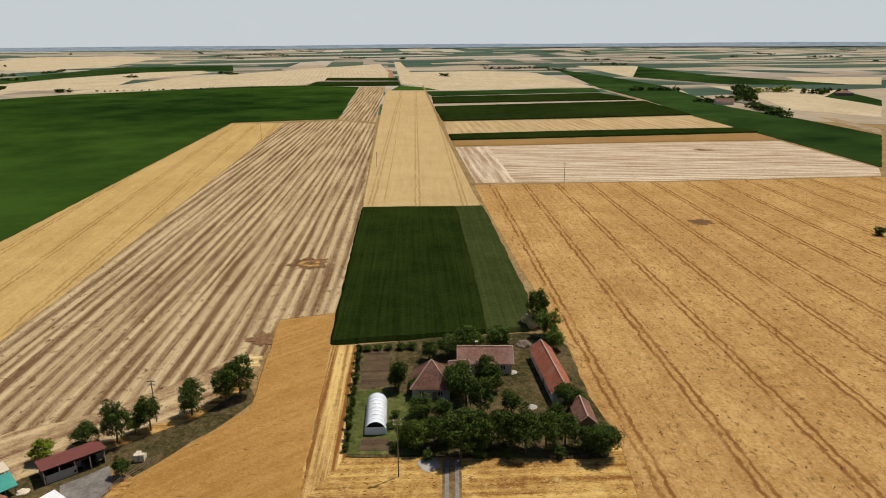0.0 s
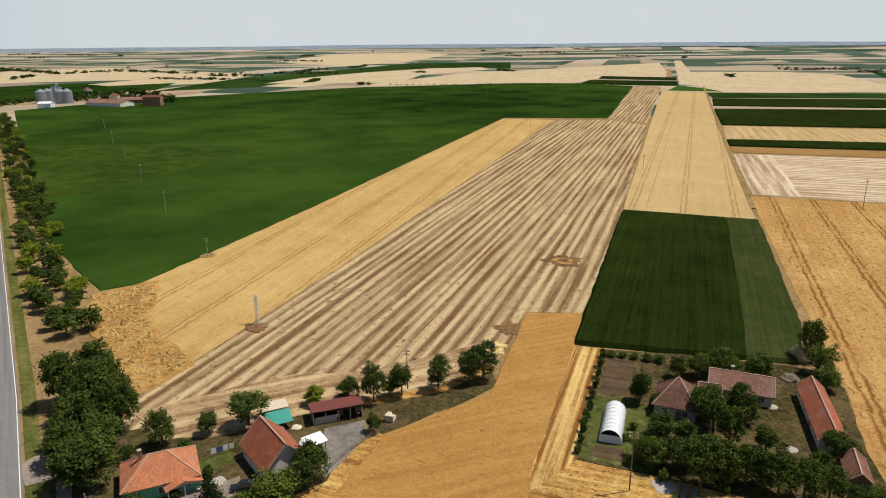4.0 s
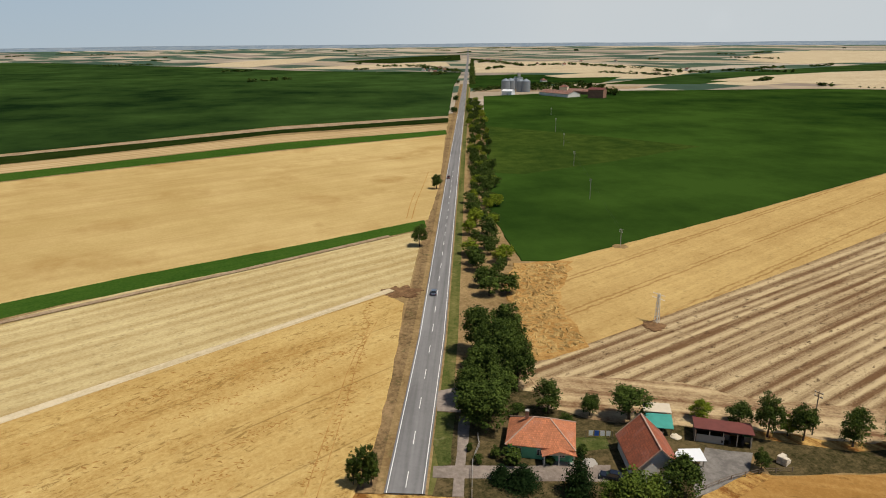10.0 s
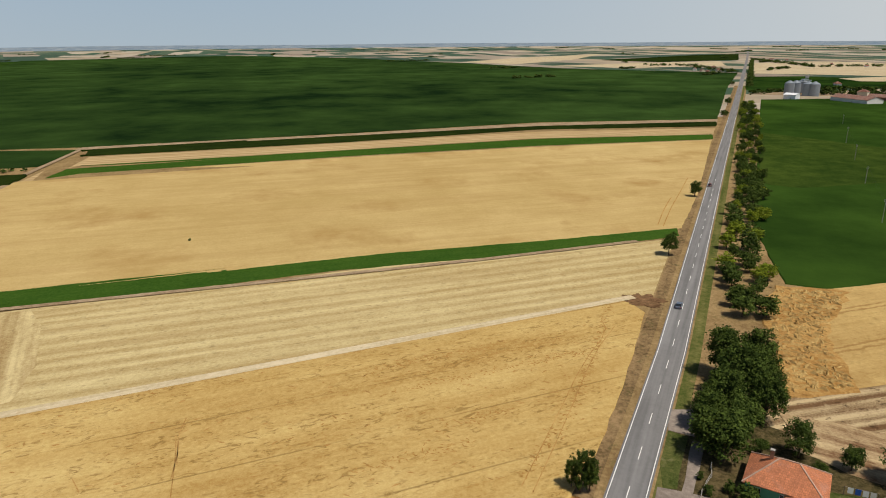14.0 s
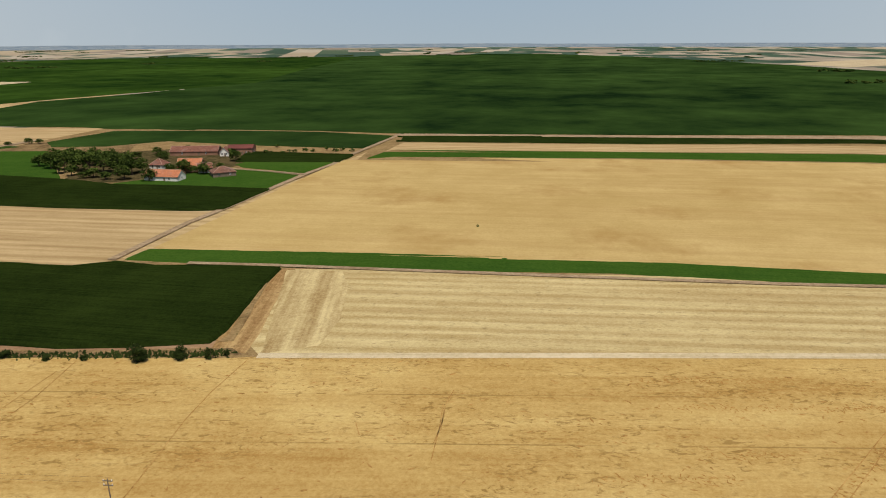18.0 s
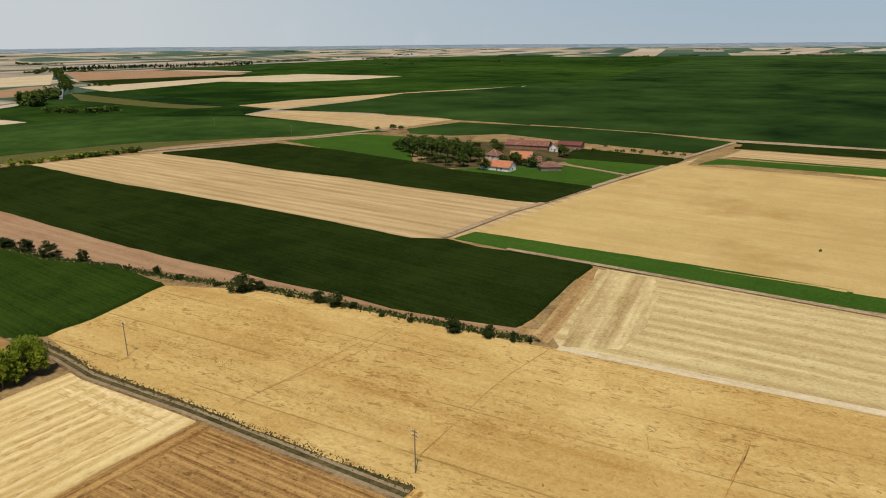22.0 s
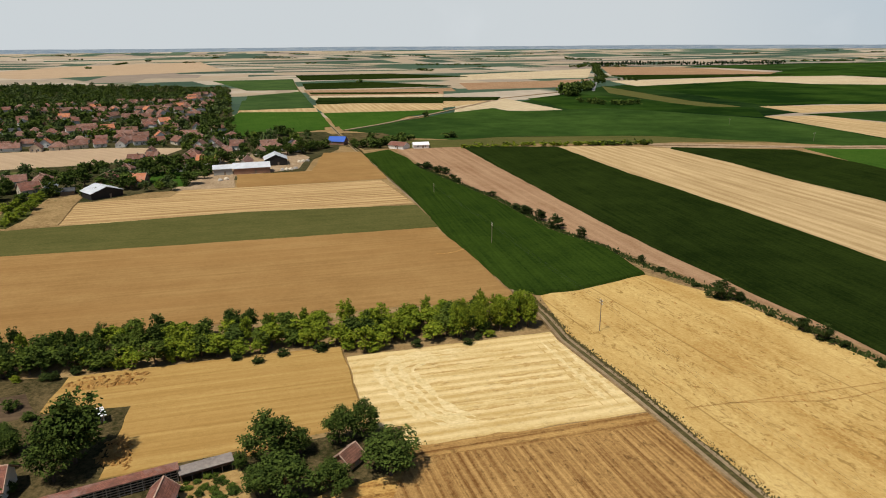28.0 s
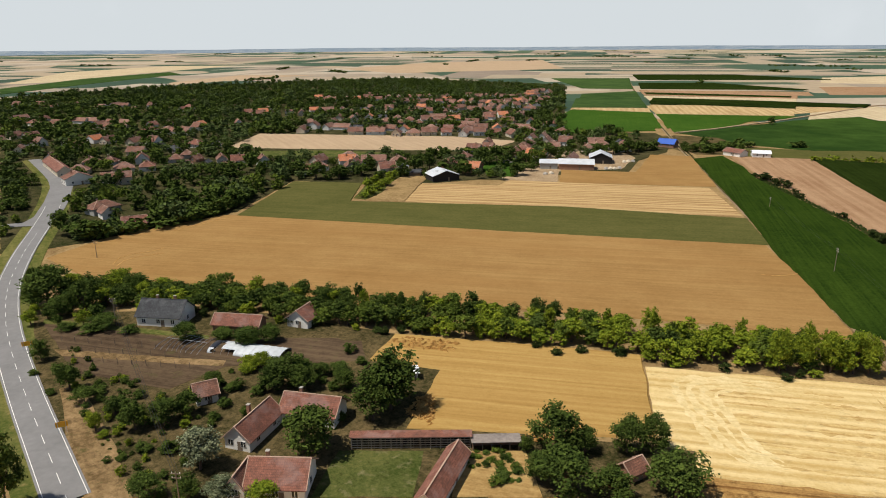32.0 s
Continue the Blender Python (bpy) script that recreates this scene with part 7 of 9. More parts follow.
NEAR_WHEAT = [(-179.3, 35.7), (-152.1, -32.1), (-105.2, -113.8), (-97.9, -124.9), (-55.9, -197.8), (-5.3, -194.9), (-48.3, -88.9), (-60.0, -45.0), (-103.3, 10.3)]
ruffles("bent_wheat", scatter(NEAR_WHEAT, 420, 11), 1.5, 0.24, 0.20, "wheat_rough", 0.345, 105, 30, "tufts of bent ripe wheat", 1)
ruffles("bent_wheat", [(p.x + random.Random(i).gauss(0, 0.8), p.y + random.Random(i + 5).gauss(0, 0.8)) for line in ([(-187.5, 27.9), (-161.7, 22.1), (-137.9, 15.7), (-125.5, 12.0), (-108.4, 4.8), (-102.5, 2.2)], [(-150.1, 8.0), (-154.1, 14.2), (-151.6, 20.1)], [(-130.4, -26.0), (-143.0, -4.2), (-156.0, 19.2)], [(-117.3, -13.2), (-125.7, 0.3)], [(-101.2, -28.1), (-113.9, -6.4)], [(-140.4, -32.2), (-155.9, -5.0)]) for i, (p, _) in enumerate(along(line, 0.35))], 1.0, 0.14, 0.14, "wheat_amber", 0.345, 75, 50, "trodden line of bent wheat", 2)
ruffles("bent_wheat", scatter([(-94.5, 150.2), (-82.5, 159.1), (-75.3, 142.2), (-56.0, 90.8), (-33.0, 49.0), (-76.7, 63.0), (-83.3, 82.0), (-76.9, 107.8)], 160, 12), 1.3, 0.16, 0.12, "wheat_amber", 0.335, 50, 35, "wind-ruffled amber stalks", 3)
ruffles("bent_wheat", scatter([(-169.0, 79.0), (-142.0, 74.9), (-138.3, 60.7), (-155.3, 63.9), (-190.1, 71.6), (-205.3, 80.8), (-202.5, 98.9)], 700, 13), 2.2, 0.45, 0.5, "wheat_lines", 0.36, 40, 60, "lodged and tangled wheat stalks", 4)
ruffles("clods", scatter([(-86.1, 335.2), (11.5, 372.9), (113.0, 414), (300.0, 120.0), (160.0, 25.0), (1.6, 104.2), (-2.2, 120.2), (-9.0, 135.3), (-17.1, 159.9), (-36.1, 208.0)], 1100, 14), 0.9, 0.28, 0.2, "soil_brown", 0.11, 105, 50, "brown clods and tufts in golden stubble", 5)
ruffles("straw_bits", scatter([(-52.4, 86.5), (-50.9, 97.6), (-4.7, 111.7), (1.2, 102.9)], 600, 15), 1.1, 0.1, 0.06, "straw_rows", 0.09, 20, 30, "loose straw lying on soil", 6)
ruffles("bent_wheat", scatter([(105.6, -122.0), (104.0, -127.0), (90.0, -132.6), (88.0, -126.5), (98.0, -123.0)], 170, 16) + scatter([(79.5, -97.5), (82.0, -104.0), (79.0, -107.0), (72.0, -96.6)], 150, 17) + scatter([(60.0, -100.5), (58.5, -102.5), (46.0, -110.0), (44.0, -107.5)], 40, 18), 1.5, 0.30, 0.45, "wheat_rough", 0.38, 24, 40, "lodged brown wheat at the field's corners", 7)
ruffles("track_weeds", [(p.x + random.Random(i).gauss(0, 0.5), p.y + random.Random(i + 9).gauss(0, 0.5)) for i, (p, _) in enumerate(along(beside(TRACK[:8], -2.1), 0.12))], 0.5, 0.16, 0.42, "track_grass", 0.22, 60, 90, "dark dry weeds beside the field track", 8)
ruffles("hedge_weeds", [(p.x + random.Random(i).gauss(0, 1.1), p.y + random.Random(i + 9).gauss(0, 1.1)) for i, (p, _) in enumerate(along([(-105.0, -122.5), (-84.5, -156.0), (-60.0, -199.0), (-36.5, -227.5), (-24.5, -249.0), (-3.0, -276.0), (21.0, -325.0), (47.0, -364.0), (73.0, -405.0)], 0.10))], 0.9, 0.32, 0.7, "leaf_hedge", 0.12, 60, 90, "tangled dark weeds under the hedge", 9)
trees([(-239.9, -124.4, 1.6, 1.3)], "bush", "mid", "leaf", "", "lone dark bush standing in ripe wheat")

# ------------------------------------------------------------------ distance
CLOUDS = {}


def leaf_cloud(name, rows, quads, mat, label, category):
    """Many far trees as one mass of leafy crowns. rows: x, y, height, width, ground."""
    rng = random.Random(len(rows) + 3)
    if quads not in CLOUDS:
        CLOUDS[quads] = [np.array(crown_sprays(random.Random(k + quads), "bush" if k % 3 else "round", quads)[0]) for k in range(9)]
    verts, total = [], 0
    for x, y, h, d, base in rows:
        v = rng.choice(CLOUDS[quads])
        a, k = rng.uniform(0, math.tau), d / 6.0
        ca, sa = math.cos(a) * k, math.sin(a) * k
        verts.append(np.stack((x + v[:, 0] * ca - v[:, 1] * sa, y + v[:, 0] * sa + v[:, 1] * ca, base + np.maximum(0.1, v[:, 2] * h / 8.0)), axis=1))
        total += len(v)
    verts = np.concatenate(verts).tolist() if verts else []
    faces = [(i, i + 1, i + 2, i + 3) for i in range(0, total, 4)]
    ob = raw(name, verts, faces, M[mat])
    return tagged(ob, label, category, "", "stuff")


def far_woods():
    rng = random.Random(77)
    rows = []
    for _ in range(150):
        a, r = radians(rng.uniform(-25, 255)), 1250 + 3300 * rng.random() ** 0.8
        if 93 < math.degrees(a) < 172 and r < 2300:
            continue
        x, y = -math.sin(a) * r, math.cos(a) * r
        turn, n = radians(rng.choice((20, 113, 150))) + rng.uniform(-0.2, 0.2), rng.randint(3, 26)
        for k in range(n):
            px, py = x + math.cos(turn) * k * 7 + rng.uniform(-6, 6), y + math.sin(turn) * k * 7 + rng.uniform(-6, 6)
            rows.append((px, py, rng.uniform(4, 8.5), rng.uniform(7, 12), rise(px, py)))
    leaf_cloud("far_woods", rows, 22, "leaf", "far dark hedges and copses across the plain", "woods")


far_woods()


def wood_line(name, pts, step, h, d, label, mat="leaf", wide=4.0, quads=45):
    rng = random.Random(int(abs(pts[0][0])))
    rows = [(p.x + rng.uniform(-wide, wide), p.y + rng.uniform(-wide, wide), h * rng.uniform(0.7, 1.15), d * rng.uniform(0.75, 1.2), 0.0) for p, _ in along(pts, step)]
    leaf_cloud(name, rows, quads, mat, label, "woods")


wood_line("copse", [(-44.5, 1066), (-11.0, 1073), (24.7, 1081)], 4, 7, 9, "dark copse between far fields", wide=6)
wood_line("copse", [(40.6, 883), (63.0, 888), (90.0, 910)], 4, 9, 10, "dark copse round a far farm", wide=9)
wood_line("copse", [(99.1, 1052), (102.9, 913)], 3, 14, 11, "tall trees of a far farm", wide=7)
wood_line("copse", [(95.1, 837), (104.9, 776), (120.0, 736)], 3, 8, 9, "dark row of trees beside green crop", wide=6)
wood_line("copse", [(117.7, 1056), (172.8, 1089)], 5, 9, 10, "trees behind the far farm", "leaf_light", 8)
wood_line("copse", [(186.0, 1060), (228.5, 1049)], 4, 9, 10, "dark copse beside a far barn", wide=8)
wood_line("copse", [(-277.5, 1728), (-231.3, 1735)], 6, 8, 12, "dark copse on the plain")
wood_line("copse", [(-902, 848), (-874, 854)], 4, 6, 9, "dark copse in far stubble", wide=5)
wood_line("copse", [(-1110, 1241), (-1084, 1245)], 5, 7, 10, "small copse in far stubble")
wood_line("scrub_row", [(-843, 872), (-752, 930), (-666, 988), (-575, 1049)], 11, 2.5, 4, "row of small shrubs along a far field", quads=16)
wood_line("copse", [(-1017, 415), (-1033, 468), (-982, 520)], 3, 9, 10, "dark trees among the silos", wide=9)
wood_line("copse", [(-968, 402), (-935, 448), (-880, 478), (-838, 462)], 3.5, 9, 10, "dark trees round the silo yard halls", wide=9)
wood_line("copse", [(-968, 313.6), (-1001, 336.5), (-1016, 366.6)], 6, 7, 8, "trees beside the silo yard", wide=6)
wood_line("copse", [(-2487, 784), (-1849, 744), (-1904, 903), (-1553, 922)], 10, 8, 13, "tree line of a far hamlet", wide=14)
wood_line("copse", [(-1980, 352.8), (-1962, 455), (-1562, 463)], 9, 8, 12, "tree line of a far hamlet", wide=14)
wood_line("copse", [(-1414, 886), (-1281, 937)], 8, 9, 13, "tree line of a far hamlet", wide=14)
wood_line("copse", [(-1120, 356), (-1713, 542), (-2400, 758)], 14, 7, 8, "trees lining the distant road", wide=4)
wood_line("copse", [(-63.4, -2064), (-139.8, -2166), (-215.2, -2097)], 9, 9, 12, "dark woods beside the poplar rows", wide=20, quads=40)
wood_line("poplar_row", [(-150.9, -2214), (-286.3, -2273), (-500, -2290), (-722, -2318)], 5, 15, 7, "tall dark poplar row on the horizon", mat="leaf_dark", quads=60)
wood_line("copse", [(-18.9, -1030), (-35.8, -980), (-42.7, -1038)], 3.5, 17, 13, "tall trees at a far crossroads", wide=5, quads=90)
wood_line("copse", [(-55.1, -1100), (-65.8, -1146)], 3.5, 15, 12, "trees beside the far country road", wide=7, quads=60)
wood_line("copse", [(-88.6, -1251), (-103.0, -1387), (-120.2, -1754), (-138.3, -2080)], 15, 12, 11, "trees lining the far country road", wide=9, quads=60)
wood_line("copse", [(-42.7, -887), (-78.0, -858), (-115.5, -861)], 4, 8, 9, "dark copse in a far green field", wide=9, quads=50)
wood_line("copse", [(-782, -2596), (-1041, -2668)], 16, 9, 16, "woods on the horizon", wide=20)
wood_line("copse", [(-1068, -2774), (-1308, -2872), (-1775, -2837)], 20, 9, 18, "woods on the horizon", wide=25)
wood_line("orchard_row", [(56.5, -490), (26.4, -502), (-14.7, -512), (-77.2, -524)], 2.6, 4.2, 4.5, "row of young yellow-green trees along a track", "leaf_light", 2.5, 40)
wood_line("orchard_row", [(-31.2, -514), (-56.2, -519), (-77.2, -524)], 2.6, 4.6, 4.8, "row of young dark green trees along a track", "leaf", 2.5, 40)
wood_line("copse", [(134.0, -516), (113.2, -503), (109.7, -538)], 4, 7, 8, "dark trees beside the field barn", wide=8, quads=70)
wood_line("copse", [(194.0, -452.0), (176.8, -452.0), (166.0, -470.0), (160.0, -486.0)], 4, 8, 9, "dark trees round the blue-roofed house", wide=3, quads=300)
wood_line("copse", [(141.0, -489.0), (127.0, -484.0), (117.0, -501.0), (112.5, -516.0)], 3, 7, 8, "dark trees beyond the field track", wide=5, quads=300)
wood_line("copse", [(80.3, -543), (70.3, -550)], 5, 6, 8, "dark bushes beside green field", wide=4)
tree(*[(119.9, -684)][0], 8.5, 7.5, "round", "mid", "leaf", "", "lone round tree beside a dirt road")


def haze_line():
    """Far land under the sky, a plain glowing strip with blue haze painted in."""
    m = bpy.data.materials.new("glowing_haze_blue")
    m.use_nodes = True
    t = m.node_tree
    t.nodes.clear()
    g, mp = t.nodes.new("ShaderNodeNewGeometry"), t.nodes.new("ShaderNodeMapping")
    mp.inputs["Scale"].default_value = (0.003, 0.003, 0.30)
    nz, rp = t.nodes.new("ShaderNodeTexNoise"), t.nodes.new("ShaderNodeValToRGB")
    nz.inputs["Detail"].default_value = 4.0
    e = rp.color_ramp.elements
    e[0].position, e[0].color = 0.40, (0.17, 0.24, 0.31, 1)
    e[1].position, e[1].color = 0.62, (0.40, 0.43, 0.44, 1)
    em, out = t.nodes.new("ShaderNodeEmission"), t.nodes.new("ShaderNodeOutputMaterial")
    t.links.new(g.outputs["Position"], mp.inputs["Vector"])
    t.links.new(mp.outputs[0], nz.inputs["Vector"])
    t.links.new(nz.outputs["Fac"], rp.inputs[0])
    t.links.new(rp.outputs[0], em.inputs["Color"])
    t.links.new(em.outputs[0], out.inputs["Surface"])
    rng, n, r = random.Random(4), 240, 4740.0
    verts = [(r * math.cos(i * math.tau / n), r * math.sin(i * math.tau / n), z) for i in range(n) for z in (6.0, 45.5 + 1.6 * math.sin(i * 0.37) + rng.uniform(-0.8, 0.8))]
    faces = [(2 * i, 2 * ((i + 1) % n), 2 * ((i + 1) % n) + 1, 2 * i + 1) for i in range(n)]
    tagged(raw("backdrop_haze", verts, faces, m), "glowing strip of far land on the horizon, blue haze painted in", "horizon", "", "structure")


haze_line()

# ------------------------------------------------------------------ village
VILLAGE = [(279.0, -102.6), (266.7, -115.4), (261.9, -132.7), (258.9, -161.0), (255.5, -193.9), (289.7, -260.2), (255.2, -279.0), (203.3, -320.9), (180.4, -332.0), (191.9, -367.0), (181.8, -478), (184.2, -559), (254.7, -536), (521, -1090), (937, -1143), (1096, -834), (1139, -542), (1071, -432)]
STREETS = [[(452, -427), (375.6, -456), (313.9, -495), (269.2, -523)], [(618, -243.7), (553, -265.8), (483, -285.5), (418, -307.5)], [(785, -312.9), (672, -341.6), (522, -368.6)],
           [(607, -488), (544, -562), (464, -625), (386.4, -720)], [(311.1, -289.2), (287.1, -314.4), (260.3, -331.8)], [(234.3, -376.5), (256.6, -444), (216.1, -456), (181.8, -478)],
           [(443, -203.3), (412, -223.1), (397.3, -252.5), (363.6, -279.5)], [(693, -674), (570, -768), (455, -880)], [(952, -382.4), (873, -448), (713, -491)], [(969, -759), (750, -913), (531, -1067)],
           [(479, -495), (399.3, -556), (352.7, -609)], [(554, -674), (465, -745), (411, -796)],
           [(317.9, -475), (349.0, -581), (399.2, -729), (492, -950)]]
OPEN = [(401, -296.9), (478, -391.6), (325.8, -470), (266.5, -475), (251.7, -408), (294.4, -356.9), (333.2, -320.6)]
PROTO = []
# homes along the bend and behind the long stubble field, and those further up the streets
NEAR_HOMES = [(466.8, -212.1), (413.5, -202.9), (690.6, -307.4), (542.8, -259.5), (593.6, -311.2), (588.1, -336.1), (592.1, -380.6), (466.2, -292.3), (453.0, -264.0), (412.3, -276.6), (393.4, -270.3), (378.3, -278.9), (363.1, -280.0), (343.3, -284.2), (556.6, -390.3), (543.3, -423.3), (620.7, -527.4), (759.5, -317.1), (530.7, -221.1), (317.0, -307.1), (301.8, -292.0), (311.7, -329.7)]
FAR_HOMES = [(472.7, -479.7), (484.6, -461.4), (463.6, -498.5), (428.6, -506.8), (409.1, -505.2), (394.9, -514.3), (374.5, -527.4), (352.2, -541.1), (320.4, -492.4), (372.6, -464.0), (399.9, -432.4), (385.1, -441.7), (315.6, -541.6), (311.0, -579.1), (290.8, -530.3), (278.5, -488.7), (250.3, -487.9), (424.9, -625.4), (421.1, -648.9), (408.2, -655.4), (395.3, -661.9), (432.2, -737.2), (446.9, -725.9), (372.9, -693.4), (527.3, -748.7), (488.9, -642.8), (522.0, -671.0), (540.4, -612.3), (564.0, -703.7), (816.9, -1075.3), (752.6, -1060.7), (674.3, -770.7), (778.9, -917.2), (869.4, -868.1), (465.6, -742.4), (500.4, -961.5), (285.3, -570.2), (220.0, -449.2), (250.0, -520.0)]


def village():
    rng = random.Random(31)
    spots = []
    for x, y in NEAR_HOMES + FAR_HOMES:
        if all((x - a) ** 2 + (y - b) ** 2 > 130 for a, b in BUILT) and all((x - a) ** 2 + (y - b) ** 2 > 100 for a, b, _ in spots):
            spots.append((x, y, rng.choice((-38, -30, 22, 55, 110, 120)) + rng.uniform(-8, 8)))
    for line in STREETS:
        share = 0.5 if line[-1] in (STREETS[1][-1], STREETS[2][-1], STREETS[8][-1]) else 0.85
        for p, a in along(line, 14.0):
            for side in (-1, 1):
                if rng.random() < share:
                    o = side * rng.uniform(10, 17)
                    q = (p.x - math.sin(a) * o + rng.uniform(-2, 2), p.y + math.cos(a) * o)
                    if min((q[0] - u.x) ** 2 + (q[1] - u.y) ** 2 for u, _ in along(BEND, 4.0)) > 260 and all((q[0] - x) ** 2 + (q[1] - y) ** 2 > 150 for x, y, _ in spots):
                        spots.append((*q, math.degrees(a) + rng.choice((0, 0, 90)) + rng.uniform(-9, 9)))
    kinds = (("gable", "white", "tile", 9, 8.0, 6.0), ("gable", "cream", "tile_brown", 13, 8.5, 6.4), ("hip", "white", "tile", 11, 9.5, 6.2), ("hip", "cream", "tile_pink", 12, 10.0, 6.0), ("gable", "white", "tile_pink", 16, 7.5, 5.8),
             ("cross", "white", "tile_orange", 9, 11.0, 6.6), ("gable", "grey", "tile_brown", 14, 7.0, 5.4), ("cross", "cream", "tile_brown", 8, 13.0, 6.2), ("gable", "brick", "tile_brown", 8, 6.0, 4.4), ("gable", "white", "tile_brown", 10, 9.0, 7.2), ("hip", "grey", "tile_brown", 9, 8.5, 5.6), ("gable", "cream", "slate", 9, 7.0, 5.0))
    roofs = {"tile": "red tile", "tile_brown": "old brown tile", "tile_orange": "orange tile", "tile_pink": "faded pink tile", "slate": "dark grey sheet"}
    spots.sort(key=lambda s: math.hypot(s[0], s[1]))
    for i, (x, y, turn) in enumerate(spots[:300]):
        near = i < 70
        if i == 70:
            PROTO.clear()
        first = len(PROTO) < len(kinds)
        k = len(PROTO) if first else rng.randrange(len(kinds))
        roof, wall, cover, long, deep, ridge = kinds[k]
        if first:
            ob = building("village_house", (x - long / 2, y), (x + long / 2, y), deep, ridge * 0.5, ridge, roof, wall, cover, (2 if near else 0, int(near)), int(near), near, label="%s-walled village house with %s roof" % (wall, roofs[cover]), group="houses of the village")
            PROTO.append(ob)
            ob.matrix_world = pose(x, y, 0.05, 0, 0, turn)
        else:
            copy_thing(PROTO[k], pose(x, y, 0.05, 0, 0, turn))
    taken = [(x, y) for x, y, _ in spots] + [(369.2, -200.1), (386.8, -188.5), (442, -199.3), (269.8, -151.5), (298.5, -156.1), (307.4, -160.6), (261.3, -146.3), (368.8, -185.4), (354.7, -198.3), (264.8, -151.5), (292.9, -149.9), (385.1, -178.3), (357.5, -170.4)]
    rows = []
    lanes = [p for line in STREETS for p, _ in along(line, 6.0)] + [p for q in (-4, 0, 4) for p, _ in along(beside(BEND, q), 4.0)]
    xs, ys = [p[0] for p in VILLAGE], [p[1] for p in VILLAGE]
    step = 8.6
    for i in range(int((max(xs) - min(xs)) / step)):
        for j in range(int((max(ys) - min(ys)) / step)):
            x, y = min(xs) + (i + rng.random()) * step, min(ys) + (j + rng.random()) * step
            if rng.random() < (0.10 if math.hypot(x, y) < 350 else 0.27) or not inside(x, y, VILLAGE) or inside(x, y, OPEN):
                continue
            d = rng.choice((5.0, 6.5, 8.0, 9.5, 11.5)) * rng.uniform(0.85, 1.15) * (1.2 if math.hypot(x, y) < 350 else 1.0)
            room = (3.2 if math.hypot(x, y) < 430 else 2.6) + 0.36 * d
            if any(abs(x - a) < room and abs(y - b) < room for a, b in taken) or any((x - p.x) ** 2 + (y - p.y) ** 2 < 34 for p in lanes):
                continue
            rows.append((x, y, min(12.5, d * rng.uniform(0.65, 1.05) * (1.5 if rng.random() < 0.08 else 1.0)), d * 0.85, 0.0))
    kinds = [int(3.5 + 6.0 * noise.noise(Vector((r[0] * 0.03, r[1] * 0.03, 0.3))) + rng.uniform(-1.6, 1.6)) for r in rows]
    for j, mat in enumerate(("leaf", "leaf", "leaf_village", "leaf_mid")):
        pick = [r for r, k in zip(rows, kinds) if (k <= 1, k in (2, 3), k in (4, 5), k >= 6)[j]]
        leaf_cloud("village_trees", [r for r in pick if math.hypot(r[0], r[1]) < 520], 340, mat, "leafy green tree crowns between village houses", "trees")
        leaf_cloud("village_trees", [r for r in pick if math.hypot(r[0], r[1]) >= 520], 120, mat, "dense green tree crowns over the village", "trees")



village()
wood_line("village_wood", [(873, -448), (848, -510), (753, -519)], 2.2, 11, 10, "dark wood at the village's edge", "leaf", 16, 60)
wood_line("village_wood", [(484, -392.8), (454, -412)], 2.5, 9, 9, "dark trees along the village stubble", "leaf", 6, 60)
wood_line("village_hedge", [(264.0, -136.3), (260.2, -151.3), (259.6, -169.8), (262.7, -193.1), (278.4, -222.7)], 1.8, 7, 7, "overgrown dark hedge along the wheat", "leaf", 5, 90)
building("house", (365.4, -189.9), (357.2, -203.1), 10, 4.5, 7.0, "gable", "cream", "tile_brown", (4, 2), 1, label="long cream house with brown tile roof")
building("house", (382.1, -178.9), (378.8, -192.9), 10, 4.0, 7.0, "cross", "white", "tile_brown", (2, 2), 1, label="white gabled house beside the junction")
building("house", (462, -204.2), (412, -189.0), 9, 3.6, 6.5, "gable", "cream", "tile", (2, 2), 1, label="cream house along the village street")
building("barn", (266.0, -144.0), (261.1, -152.8), 8, 3.2, 5.6, "gable", "brick", "tile", (2, 0), 0, label="brick barn with red tile roof behind trees")
building("house", (292.1, -149.9), (290.9, -155.8), 7, 3.2, 5.5, "cross", "white", "tile_brown", (1, 1), 0, label="small white house behind a hedge")
building("house", (301.6, -151.2), (301.6, -164.7), 9, 3.4, 5.8, "hip", "grey", "tile_brown", (2, 1), 1, label="grey house with hipped brown roof")

# ------------------------------------------------------------------ grain silos


M["silo_sheet"] = plain("dull_galvanised_sheet", (0.27, 0.30, 0.33), 0.5, 0.4, var=0.12, scale=0.6)


def silo(x, y, r, h, group):
    root = new("grain_silo")
    root.location = (x, y, 0)
    bm = bmesh.new()
    bmesh.ops.create_cone(bm, cap_ends=True, segments=28, radius1=r, radius2=r, depth=h, matrix=Matrix.Translation((0, 0, h / 2)))
    part("shell", bm, M["silo_sheet"], root)
    bm = bmesh.new()
    bmesh.ops.create_cone(bm, cap_ends=True, segments=28, radius1=r * 1.03, radius2=r * 0.12, depth=r * 0.55, matrix=Matrix.Translation((0, 0, h + r * 0.275)))
    part("roof", bm, M["silo_sheet"], root)
    for k in range(6):
        bm = bmesh.new()
        bmesh.ops.create_cone(bm, segments=28, radius1=r + 0.06, radius2=r + 0.06, depth=0.14, matrix=Matrix.Translation((0, 0, h * (k + 0.5) / 6)))
        part("band", bm, M["grey"], root)
    tagged(root, "round galvanised grain silo with conical roof", "silo", group)


